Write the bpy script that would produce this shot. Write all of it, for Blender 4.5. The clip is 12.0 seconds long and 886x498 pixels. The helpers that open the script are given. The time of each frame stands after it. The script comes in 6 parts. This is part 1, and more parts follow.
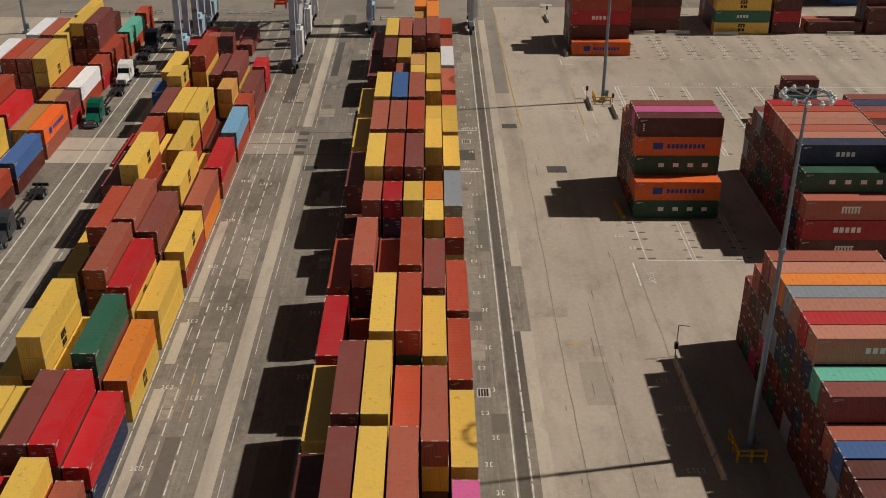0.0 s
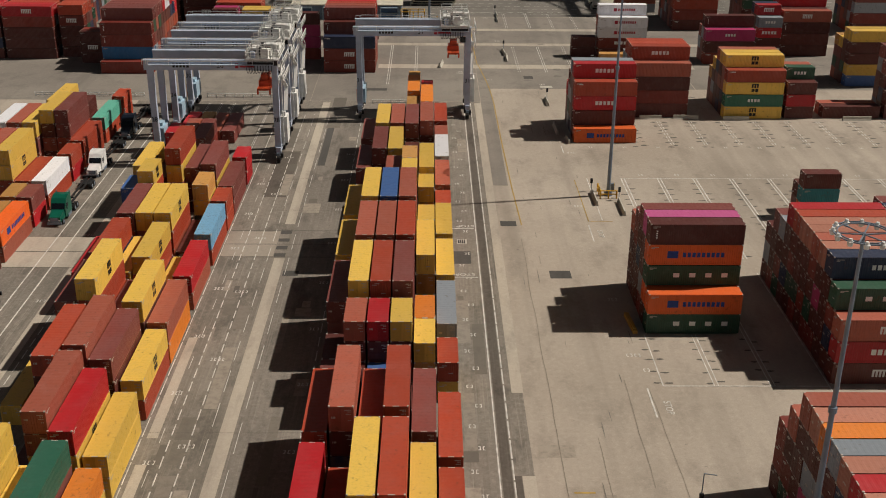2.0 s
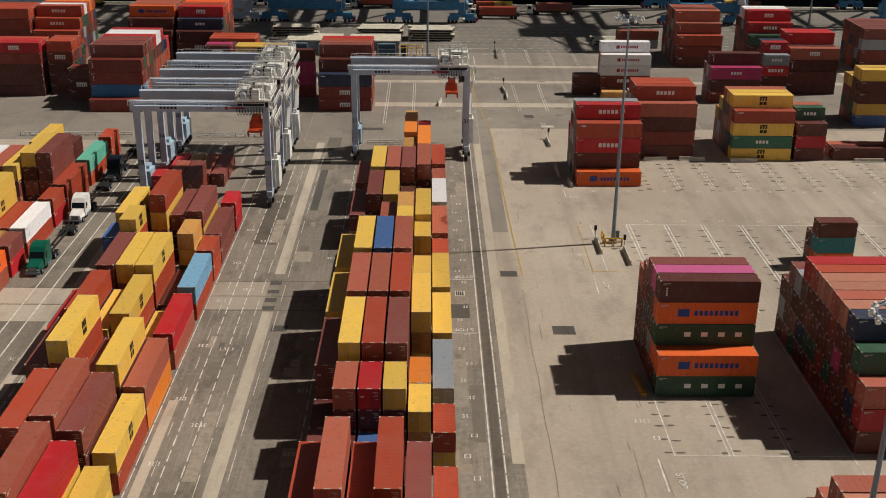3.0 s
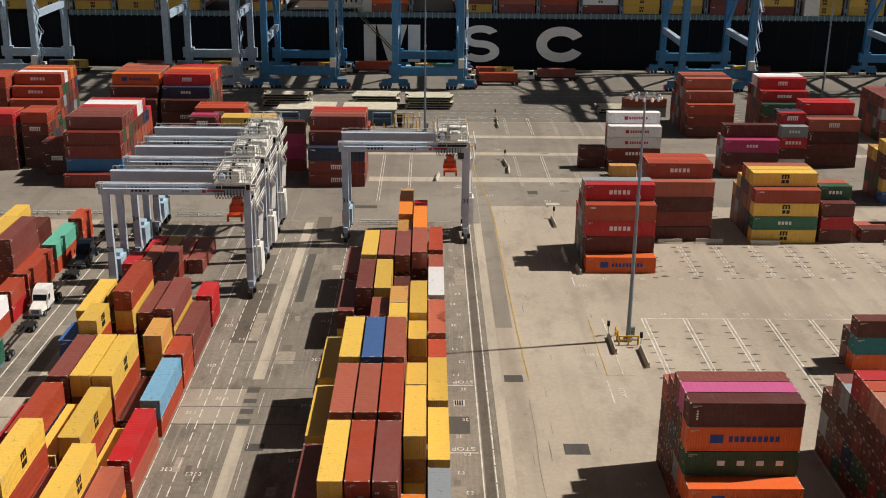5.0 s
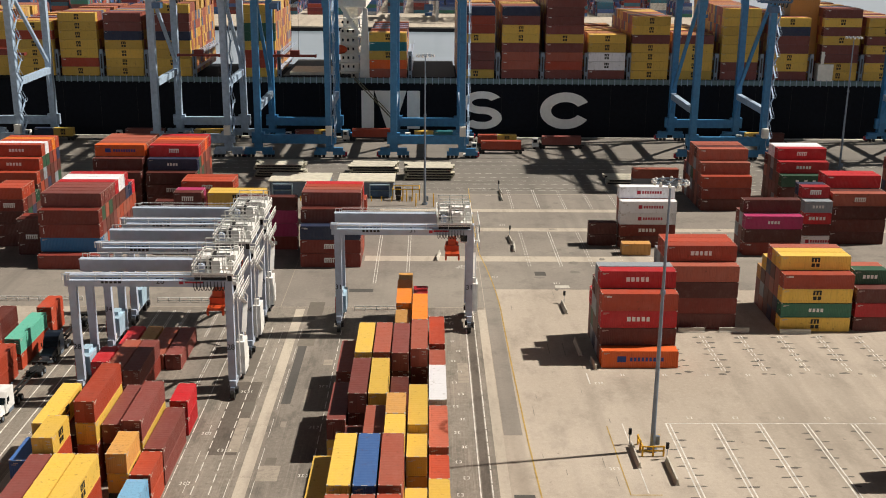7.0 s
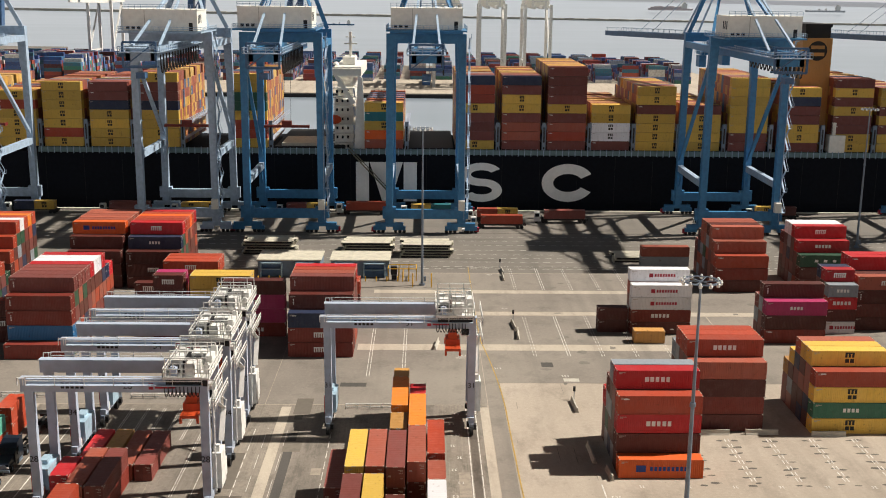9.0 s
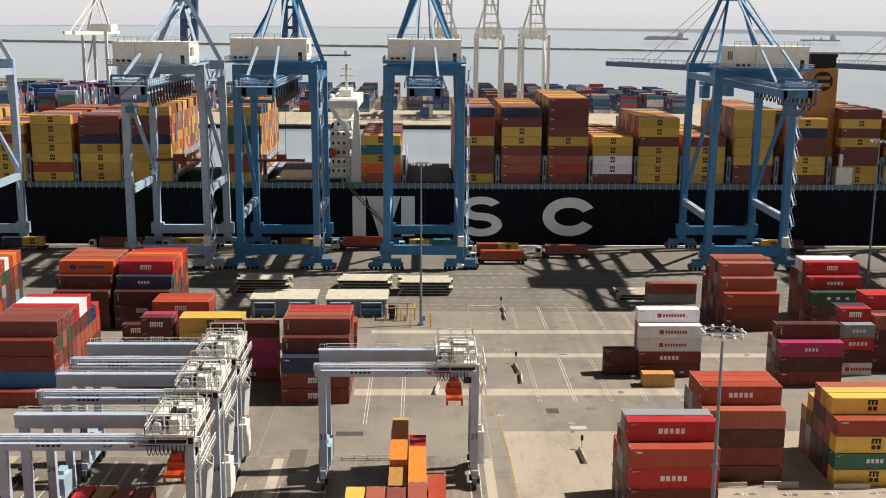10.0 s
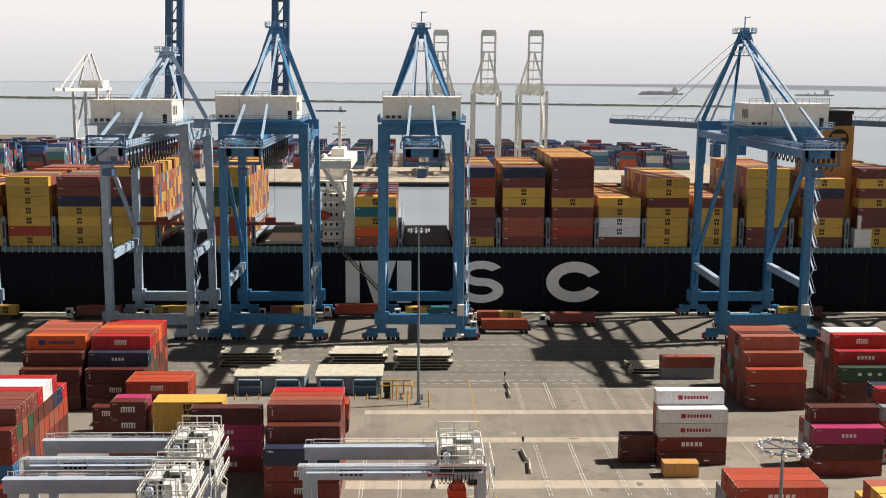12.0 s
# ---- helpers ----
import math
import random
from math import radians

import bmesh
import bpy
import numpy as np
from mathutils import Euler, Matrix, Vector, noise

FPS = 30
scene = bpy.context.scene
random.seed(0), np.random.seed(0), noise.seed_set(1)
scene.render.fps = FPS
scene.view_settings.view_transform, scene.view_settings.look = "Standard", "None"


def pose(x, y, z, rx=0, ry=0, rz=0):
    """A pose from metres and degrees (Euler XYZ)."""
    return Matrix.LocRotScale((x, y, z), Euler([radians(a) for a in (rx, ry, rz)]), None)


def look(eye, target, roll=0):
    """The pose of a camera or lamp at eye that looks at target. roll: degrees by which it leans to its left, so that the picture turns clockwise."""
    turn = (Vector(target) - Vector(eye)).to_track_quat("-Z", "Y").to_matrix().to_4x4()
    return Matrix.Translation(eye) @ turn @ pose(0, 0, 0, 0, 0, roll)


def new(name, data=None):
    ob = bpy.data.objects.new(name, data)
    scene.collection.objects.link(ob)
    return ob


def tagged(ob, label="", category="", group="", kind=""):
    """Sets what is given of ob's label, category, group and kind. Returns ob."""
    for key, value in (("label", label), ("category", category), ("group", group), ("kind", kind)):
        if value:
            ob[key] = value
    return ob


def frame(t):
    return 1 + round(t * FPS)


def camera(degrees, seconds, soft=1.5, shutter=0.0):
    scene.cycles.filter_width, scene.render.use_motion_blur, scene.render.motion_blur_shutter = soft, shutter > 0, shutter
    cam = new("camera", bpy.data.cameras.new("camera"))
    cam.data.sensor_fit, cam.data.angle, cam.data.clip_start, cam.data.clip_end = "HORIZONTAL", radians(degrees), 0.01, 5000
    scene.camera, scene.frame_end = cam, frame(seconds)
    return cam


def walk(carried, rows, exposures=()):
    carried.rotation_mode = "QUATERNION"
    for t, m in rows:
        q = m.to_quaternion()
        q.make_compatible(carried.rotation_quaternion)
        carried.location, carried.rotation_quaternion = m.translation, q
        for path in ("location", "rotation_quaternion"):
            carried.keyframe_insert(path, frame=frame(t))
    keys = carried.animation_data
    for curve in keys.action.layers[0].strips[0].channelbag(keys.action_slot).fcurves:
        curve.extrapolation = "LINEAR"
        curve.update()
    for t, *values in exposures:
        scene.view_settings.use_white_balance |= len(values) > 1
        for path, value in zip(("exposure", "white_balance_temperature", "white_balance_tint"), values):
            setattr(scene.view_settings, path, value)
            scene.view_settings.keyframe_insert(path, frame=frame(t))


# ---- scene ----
cam = camera(44.1, 12.0, soft=1.0)
PATH = [
    (0, (0.233, -1.308, 68.229), (0.255, 0.471, 67.315), 0.4),
    (0.5, (0.451, 2.707, 68.202), (0.474, 4.496, 67.308), 0.5),
    (1, (0.694, 6.725, 68.157), (0.719, 8.527, 67.29), 0.4),
    (1.5, (0.899, 10.92, 68.12), (0.924, 12.734, 67.279), 0.4),
    (2, (1.05, 15.285, 68.123), (1.076, 17.112, 67.31), 0.5),
    (2.5, (1.237, 19.684, 68.112), (1.264, 21.521, 67.323), 0.6),
    (3, (1.454, 24.063, 68.053), (1.481, 25.911, 67.288), 0.6),
    (5, (1.914, 41.881, 67.681), (1.942, 43.765, 67.01), 0.6),
    (5.5, (1.951, 46.306, 67.647), (1.98, 48.199, 66.999), 0.7),
    (6, (1.91, 50.667, 67.635), (1.94, 52.568, 67.013), 0.7),
    (6.5, (1.871, 54.884, 67.647), (1.9, 56.793, 67.05), 0.6),
    (7, (1.792, 58.978, 67.669), (1.82, 60.894, 67.097), 0.5),
    (9, (1.386, 75.33, 68.056), (1.421, 77.276, 67.593), 0.6),
    (9.5, (1.207, 79.627, 68.122), (1.244, 81.579, 67.684), 0.6),
    (10, (1.019, 84.064, 68.183), (1.059, 86.021, 67.772), 0.4),
    (10.5, (0.837, 88.564, 68.24), (0.879, 90.526, 67.854), 0.4),
    (11, (0.699, 93.116, 68.294), (0.744, 95.082, 67.932), 0.4),
    (11.5, (0.617, 97.714, 68.337), (0.663, 99.684, 68.0), 0.3),
    (12, (0.588, 102.365, 68.373), (0.636, 104.339, 68.059), 0.3),
]
walk(cam, [(t, look(eye, target, roll)) for t, eye, target, roll in PATH],
     exposures=((0.0, -0.56), (3.0, -0.32), (6.5, 0.15), (10.0, 0.31), (12.0, 0.33)))

# ---------------------------------------------------------------- light
SUN_DIR = Vector((1.0, 0.18, 1.19)).normalized()
world = bpy.data.worlds.new("sky")
scene.world = world
world.use_nodes = True
wt = world.node_tree
wt.nodes.clear()
w_out = wt.nodes.new("ShaderNodeOutputWorld")
w_bg = wt.nodes.new("ShaderNodeBackground")
w_sky = wt.nodes.new("ShaderNodeTexSky")
w_sky.sky_type = "NISHITA"
w_sky.sun_disc = False
w_sky.sun_elevation = radians(49.5)
w_sky.sun_rotation = radians(80)
w_sky.air_density, w_sky.dust_density, w_sky.ozone_density = 0.8, 6.0, 0.6
w_mix = wt.nodes.new("ShaderNodeMixRGB")
w_mix.inputs[0].default_value = 0.35
w_mix.inputs[2].default_value = (7.4, 7.7, 8.3, 1)      # thin white marine haze over the whole sky
wt.links.new(w_sky.outputs[0], w_mix.inputs[1])
wt.links.new(w_mix.outputs[0], w_bg.inputs[0])
w_bg.inputs[1].default_value = 0.0115
wt.links.new(w_bg.outputs[0], w_out.inputs[0])
sun_data = bpy.data.lights.new("sun", "SUN")
sun_data.energy, sun_data.angle, sun_data.color = 5.45, radians(0.9), (1.0, 0.915, 0.81)
sun = new("sun", sun_data)
sun.matrix_world = look(SUN_DIR * 400, (0, 0, 0))



def haze_ring():
    """Bright marine haze low over the whole horizon, far behind everything."""
    v, f, n = [], [], 72
    for i in range(n):
        a = 2 * math.pi * i / n
        for r, z in ((4750, -60), (4750, 60), (4740, 200), (4720, 400), (4680, 640), (4620, 1050)):
            v.append((math.cos(a) * r, 60 + math.sin(a) * r, z))
    for i in range(n):
        j = (i + 1) % n
        for k in range(5):
            f.append((6 * i + k, 6 * j + k, 6 * j + k + 1, 6 * i + k + 1))
    me = bpy.data.meshes.new("backdrop")
    me.from_pydata(v, [], f)
    m = bpy.data.materials.new("haze_glow")
    m.use_nodes = True
    nt = m.node_tree
    nt.nodes.clear()
    out, em = nt.nodes.new("ShaderNodeOutputMaterial"), nt.nodes.new("ShaderNodeEmission")
    tc, sep, mr, rp = nt.nodes.new("ShaderNodeTexCoord"), nt.nodes.new("ShaderNodeSeparateXYZ"), nt.nodes.new("ShaderNodeMapRange"), nt.nodes.new("ShaderNodeValToRGB")
    nt.links.new(tc.outputs["Object"], sep.inputs[0])
    nt.links.new(sep.outputs["Z"], mr.inputs[0])
    mr.inputs["From Min"].default_value, mr.inputs["From Max"].default_value = 30, 700
    rp.color_ramp.elements[0].color, rp.color_ramp.elements[1].color = (0.55, 0.54, 0.56, 1), (0.725, 0.70, 0.69, 1)
    rp.color_ramp.elements[1].position = 0.42
    nt.links.new(mr.outputs[0], rp.inputs[0])
    nt.links.new(rp.outputs[0], em.inputs[0])
    em.inputs[1].default_value = 1.0
    nt.links.new(em.outputs[0], out.inputs[0])
    me.materials.append(m)
    tagged(new("backdrop", me), "pale grey marine haze low in the sky", "sky", "", "structure")


haze_ring()

# ---------------------------------------------------------------- materials
def lin(hexa):
    v = [int(hexa[k:k + 2], 16) / 255 for k in (0, 2, 4)]
    return tuple(c / 12.92 if c < 0.04045 else ((c + 0.055) / 1.055) ** 2.4 for c in v) + (1,)


def base_material(name, rough=0.6, metal=0.0):
    m = bpy.data.materials.new(name)
    m.use_nodes = True
    n, l = m.node_tree.nodes, m.node_tree.links
    b = n["Principled BSDF"]
    b.inputs["Roughness"].default_value, b.inputs["Metallic"].default_value = rough, metal
    return m, n, l, b


def noise_node(n, l, scale, detail=4, coord="Object", stretch=None, rough=0.55):
    tc = n.new("ShaderNodeTexCoord")
    t = n.new("ShaderNodeTexNoise")
    t.inputs["Scale"].default_value, t.inputs["Detail"].default_value, t.inputs["Roughness"].default_value = scale, detail, rough
    src = tc.outputs[coord]
    if stretch:
        mp = n.new("ShaderNodeMapping")
        mp.inputs["Scale"].default_value = stretch
        l.new(src, mp.inputs[0])
        src = mp.outputs[0]
    l.new(src, t.inputs["Vector"])
    return t


def ramp(n, l, src, stops):
    r = n.new("ShaderNodeValToRGB")
    e = r.color_ramp.elements
    while len(e) < len(stops):
        e.new(0.5)
    for el, (p, c) in zip(e, stops):
        el.position, el.color = p, c if len(c) == 4 else (*c, 1)
    l.new(src, r.inputs[0])
    return r.outputs[0]


def mixed(n, l, fac, a, b, mode="MIX"):
    m = n.new("ShaderNodeMixRGB")
    m.blend_type = mode
    for k, v in ((0, fac), (1, a), (2, b)):
        if isinstance(v, (int, float)):
            m.inputs[k].default_value = v
        elif isinstance(v, tuple):
            m.inputs[k].default_value = v
        else:
            l.new(v, m.inputs[k])
    return m.outputs[0]


def bump(n, l, b, src, strength=0.2, dist=0.02):
    bp = n.new("ShaderNodeBump")
    bp.inputs["Strength"].default_value, bp.inputs["Distance"].default_value = strength, dist
    l.new(src, bp.inputs["Height"])
    l.new(bp.outputs[0], b.inputs["Normal"])


def worn_paint(name, hexa, wear=0.5, rough=0.5, rust=(0.10, 0.045, 0.022, 1)):
    """Painted steel: faded patches, dirt streaks, rust spots; each object a little different."""
    m, n, l, b = base_material(name, rough)
    c = lin(hexa)
    info = n.new("ShaderNodeObjectInfo")
    big = noise_node(n, l, 0.35, 3, "Object")
    off = n.new("ShaderNodeVectorMath")
    off.operation = "ADD"
    tc = n.new("ShaderNodeTexCoord")
    sc = n.new("ShaderNodeVectorMath")
    sc.operation = "SCALE"
    sc.inputs["Scale"].default_value = 190.0
    comb = n.new("ShaderNodeCombineXYZ")
    for k in range(3):
        l.new(info.outputs["Random"], comb.inputs[k])
    l.new(comb.outputs[0], sc.inputs[0])
    l.new(tc.outputs["Object"], off.inputs[0])
    l.new(sc.outputs[0], off.inputs[1])
    l.new(off.outputs[0], big.inputs["Vector"])
    fine = n.new("ShaderNodeTexNoise")
    fine.inputs["Scale"].default_value, fine.inputs["Detail"].default_value = 1.7, 6
    l.new(off.outputs[0], fine.inputs["Vector"])
    streak = n.new("ShaderNodeTexNoise")
    streak.inputs["Scale"].default_value, streak.inputs["Detail"].default_value = 2.4, 4
    mp = n.new("ShaderNodeMapping")
    mp.inputs["Scale"].default_value = (1.6, 1.6, 0.12)
    l.new(off.outputs[0], mp.inputs[0])
    l.new(mp.outputs[0], streak.inputs["Vector"])
    faded = tuple(min(1, v * 0.93 + 0.018) for v in c[:3]) + (1,)
    dark = tuple(v * 0.62 for v in c[:3]) + (1,)
    f1 = ramp(n, l, big.outputs[0], ((0.38, (0, 0, 0)), (0.72, (1, 1, 1))))
    col = mixed(n, l, f1, c, faded)
    hs = n.new("ShaderNodeHueSaturation")
    vary = n.new("ShaderNodeMapRange")
    vary.inputs["To Min"].default_value, vary.inputs["To Max"].default_value = 0.78, 1.16
    l.new(info.outputs["Random"], vary.inputs[0])
    l.new(vary.outputs[0], hs.inputs["Value"])
    l.new(col, hs.inputs["Color"])
    f2 = ramp(n, l, streak.outputs[0], ((0.5, (0, 0, 0)), (0.78, (wear, wear, wear))))
    col = mixed(n, l, f2, hs.outputs[0], dark)
    f3 = ramp(n, l, fine.outputs[0], ((0.62, (0, 0, 0)), (0.72, (wear, wear, wear))))
    col = mixed(n, l, f3, col, rust)
    scuff = n.new("ShaderNodeTexNoise")
    scuff.inputs["Scale"].default_value, scuff.inputs["Detail"].default_value, scuff.inputs["Roughness"].default_value = 0.75, 8, 0.7
    sm = n.new("ShaderNodeMapping")
    sm.inputs["Location"].default_value = (31, 7, 3)
    l.new(off.outputs[0], sm.inputs[0])
    l.new(sm.outputs[0], scuff.inputs["Vector"])
    dusty = tuple(min(1, v * 0.85 + 0.04) for v in c[:3]) + (1,)
    col = mixed(n, l, ramp(n, l, scuff.outputs[0], ((0.54, (0, 0, 0)), (0.68, (wear * 1.3, wear * 1.3, wear * 1.3)))), col, dusty)
    l.new(col, b.inputs["Base Color"])
    rr = n.new("ShaderNodeMapRange")
    rr.inputs["To Min"].default_value, rr.inputs["To Max"].default_value = rough - 0.08, rough + 0.25
    l.new(fine.outputs[0], rr.inputs[0])
    l.new(rr.outputs[0], b.inputs["Roughness"])
    bump(n, l, b, fine.outputs[0], 0.12, 0.02)
    return m


def plain_paint(name, hexa, rough=0.55, metal=0.0, var=0.25):
    m, n, l, b = base_material(name, rough, metal)
    c = lin(hexa)
    t = noise_node(n, l, 0.8, 5)
    t2 = noise_node(n, l, 9.0, 3)
    f = ramp(n, l, t.outputs[0], ((0.35, (0, 0, 0)), (0.7, (1, 1, 1))))
    col = mixed(n, l, f, c, tuple(v * (1 - var) for v in c[:3]) + (1,))
    l.new(col, b.inputs["Base Color"])
    bump(n, l, b, t2.outputs[0], 0.08, 0.01)
    return m


# deep also serves as a shaded brick red for the lower tiers in bank()
PAINT = {k: worn_paint("paint_" + k, h, w) for k, (h, w) in dict(
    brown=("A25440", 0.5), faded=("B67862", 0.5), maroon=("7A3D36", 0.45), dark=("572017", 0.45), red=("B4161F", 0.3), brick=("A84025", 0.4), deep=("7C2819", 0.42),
    orange=("DB7C24", 0.45), yellow=("D8B14C", 0.4), tan=("BE8C4A", 0.5), blue=("3D639E", 0.45), sky=("6C9CBE", 0.7), navy=("1F2C4A", 0.4),
    green=("2C6650", 0.4), dgreen=("1E4A34", 0.35), teal=("1E7078", 0.4), mint=("5FB09A", 0.4), grey=("8A929A", 0.5), white=("E4E4E8", 0.35),
    royal=("1F6394", 0.4), pink=("CE5C96", 0.3), magenta=("A8285E", 0.3), hapag=("E0611C", 0.35)).items()}
M_CAST = plain_paint("casting_steel", "B9B0A6", 0.6, 0.0)
M_DARK = plain_paint("dark_rubber_steel", "1B1B1C", 0.7)
M_CRANE = plain_paint("crane_grey_blue", "AEBACC", 0.5, 0.0, 0.15)
M_CRANE_WHITE = plain_paint("machinery_white", "E6E6E2", 0.5)
M_STS = plain_paint("quay_crane_blue", "3A7FB0", 0.5)
M_STS_PALE = plain_paint("quay_crane_pale", "A6BCD2", 0.5)
M_STS_DARK = plain_paint("quay_crane_dark_boom", "41658C", 0.5)
M_HOUSE = plain_paint("machine_house_cream", "EBE9E0", 0.55, 0, 0.12)
# black lifted slightly: distance haze put into the hull's colour
M_HULL = plain_paint("hull_black", "181B22", 0.85)
M_HULL.node_tree.nodes["Principled BSDF"].inputs["Specular IOR Level"].default_value = 0.12
M_HULL_WHITE = plain_paint("hull_marking_white", "F6F6F2", 0.5, 0, 0.08)
M_WHITE = plain_paint("marking_white", "E4E4E0", 0.6, 0, 0.2)
M_MARK_DARK = plain_paint("marking_black", "15140F", 0.6)
M_MARK_BLUE = plain_paint("marking_blue", "1A3E8C", 0.6)
M_MARK_RED = plain_paint("marking_red", "A81E34", 0.6)
M_ORANGE = plain_paint("spreader_orange", "C4481C", 0.55)
M_SPREADER = plain_paint("spreader_dull_red", "7A2A20", 0.6)
M_YELLOW = plain_paint("safety_yellow", "D8A820", 0.55)
M_CONC = plain_paint("barrier_concrete", "BDB8AC", 0.9)
M_POLE = plain_paint("galvanised_steel", "7E8C9C", 0.45, 0.4)
M_FLAT = plain_paint("flat_rack_bone", "C9C4B2", 0.7)
M_GLASS = plain_paint("tinted_glass", "141C22", 0.12)


def asphalt(name, a, b_, crack=True, stretch=(1, 0.12, 1), streak=0.0):
    m, n, l, b = base_material(name, 0.9)
    big = noise_node(n, l, 0.03, 6, "Object")
    mid = noise_node(n, l, 0.35, 8, "Object", stretch, 0.68)
    fine = noise_node(n, l, 6.0, 4, "Object")
    col = mixed(n, l, ramp(n, l, big.outputs[0], ((0.36, (0, 0, 0)), (0.66, (1, 1, 1)))), lin(a), lin(b_))
    stain = ramp(n, l, mid.outputs[0], ((0.50, (0, 0, 0)), (0.74, (0.55, 0.55, 0.55))))
    col = mixed(n, l, stain, col, tuple(v * 0.42 for v in lin(a)[:3]) + (1,))
    speck = noise_node(n, l, 1.6, 6, "Object", None, 0.7)
    col = mixed(n, l, ramp(n, l, speck.outputs[0], ((0.3, (0.5 if streak else 0.25,) * 3), (0.5, (0, 0, 0)))), col, tuple(min(1, v * 1.35) for v in lin(b_)[:3]) + (1,))
    col = mixed(n, l, ramp(n, l, speck.outputs[0], ((0.56, (0, 0, 0)), (0.72, (0.6 if streak else 0.28,) * 3))), col, tuple(v * 0.5 for v in lin(a)[:3]) + (1,))
    col = mixed(n, l, 0.2, col, fine.outputs[0], "OVERLAY")
    if crack:
        track = noise_node(n, l, 0.16, 5, "Object", (1.0, 0.05, 1))
        col = mixed(n, l, ramp(n, l, track.outputs[0], ((0.52, (0, 0, 0)), (0.7, (0.5, 0.5, 0.5)))), col, tuple(v * 0.6 for v in lin(a)[:3]) + (1,))
        spot = noise_node(n, l, 0.9, 3, "Object")
        col = mixed(n, l, ramp(n, l, spot.outputs[0], ((0.70, (0, 0, 0)), (0.78, (0.6, 0.6, 0.6)))), col, (0.07, 0.065, 0.06, 1))
    if streak:
        blot = noise_node(n, l, 0.22, 9, "Object", (1, 0.4, 1), 0.72)
        col = mixed(n, l, ramp(n, l, blot.outputs[0], ((0.52, (0, 0, 0)), (0.62, (0.6, 0.6, 0.6)))), col, tuple(v * 0.48 for v in lin(a)[:3]) + (1,))
        s1 = noise_node(n, l, 1.0, 7, "Object", (2.6, 0.05, 1), 0.72)
        col = mixed(n, l, ramp(n, l, s1.outputs[0], ((0.50, (0, 0, 0)), (0.66, (0.75 * streak, 0.75 * streak, 0.75 * streak)))), col, tuple(v * 0.38 for v in lin(a)[:3]) + (1,))
        s2 = noise_node(n, l, 1.3, 7, "Object", (3.4, 0.035, 1), 0.7)
        col = mixed(n, l, ramp(n, l, s2.outputs[0], ((0.55, (0, 0, 0)), (0.64, (0.8 * streak, 0.8 * streak, 0.8 * streak)))), col, tuple(min(1, v * 1.7) for v in lin(b_)[:3]) + (1,))
        s3 = noise_node(n, l, 0.5, 6, "Object", (0.25, 2.2, 1), 0.7)
        col = mixed(n, l, ramp(n, l, s3.outputs[0], ((0.60, (0, 0, 0)), (0.70, (0.5 * streak, 0.5 * streak, 0.5 * streak)))), col, tuple(v * 0.45 for v in lin(a)[:3]) + (1,))
    l.new(col, b.inputs["Base Color"])
    bump(n, l, b, fine.outputs[0], 0.25, 0.01)
    return m


M_YARD = asphalt("yard_concrete", "9C9183", "ADA294", True, (0.5, 0.25, 1))
M_LANE = asphalt("lane_asphalt", "736C62", "8A8277", True, (1, 0.4, 1), 0.35)
M_CROSS = asphalt("cross_road_asphalt", "79726A", "8B847A", True, (0.45, 0.4, 1))
M_PATCH = asphalt("patched_asphalt", "756E65", "877F75", True, (1, 0.35, 1), 0.25)
M_TRACK = asphalt("wheel_track_asphalt", "544D45", "625A51", True, (1, 0.2, 1), 0.2)
M_OLD = asphalt("older_concrete", "8F8578", "9D9386", True, (0.5, 0.25, 1))
M_DPATCH = asphalt("dark_patch", "45433F", "504D49", False)
M_STRIP = asphalt("concrete_runway", "A89E90", "B3A999", True, (1.2, 0.3, 1), 0.0)
M_QUAY = asphalt("quay_asphalt", "6A665F", "7B756D", True, (0.12, 1, 1))
M_LINE = plain_paint("road_paint_white", "DAD6CD", 0.8, 0, 0.45)
M_YLINE = plain_paint("road_paint_yellow", "B8994E", 0.8, 0, 0.45)
M_CRACK = plain_paint("crack_dirt", "857B6E", 0.95, 0, 0.3)


def palette_material(name, hexes):
    m, n, l, b = base_material(name, 0.6)
    g = n.new("ShaderNodeNewGeometry")
    r = n.new("ShaderNodeValToRGB")
    r.color_ramp.interpolation = "CONSTANT"
    e = r.color_ramp.elements
    while len(e) < len(hexes):
        e.new(0.5)
    for i, h in enumerate(hexes):
        e[i].position, e[i].color = i / len(hexes), lin(h)
    l.new(g.outputs["Random Per Island"], r.inputs[0])
    t = noise_node(n, l, 0.9, 5)
    col = mixed(n, l, ramp(n, l, t.outputs[0], ((0.4, (0, 0, 0)), (0.75, (0.6, 0.6, 0.6)))), r.outputs[0], (0.12, 0.08, 0.06, 1))
    l.new(col, b.inputs["Base Color"])
    return m


M_MIX = palette_material("ship_cargo_paint", ("C89A3C", "9A5242", "D0A24A", "B88A4A", "8C4A3C", "C89A3C", "A85A40", "6E3A38", "D2AE62", "B07048", "4A6488", "9A5242"))
M_MIX2 = palette_material("far_cargo_paint", ("3C5C96", "8A3230", "2F4E86", "2C6E86", "6E3A38", "A4AEB8", "B0503C", "2F7A6A", "5878A4", "7A2A34", "3A6CA6", "D0D0CC", "5A2A30", "3C5C96"))
M_INNER = palette_material("inner_cargo_paint", ("5A2A22", "743C37", "56271F", "A34228", "743C37", "56271F", "1F2C4A", "8A929A", "5A2A22", "985240", "1E4A34", "74302A"))

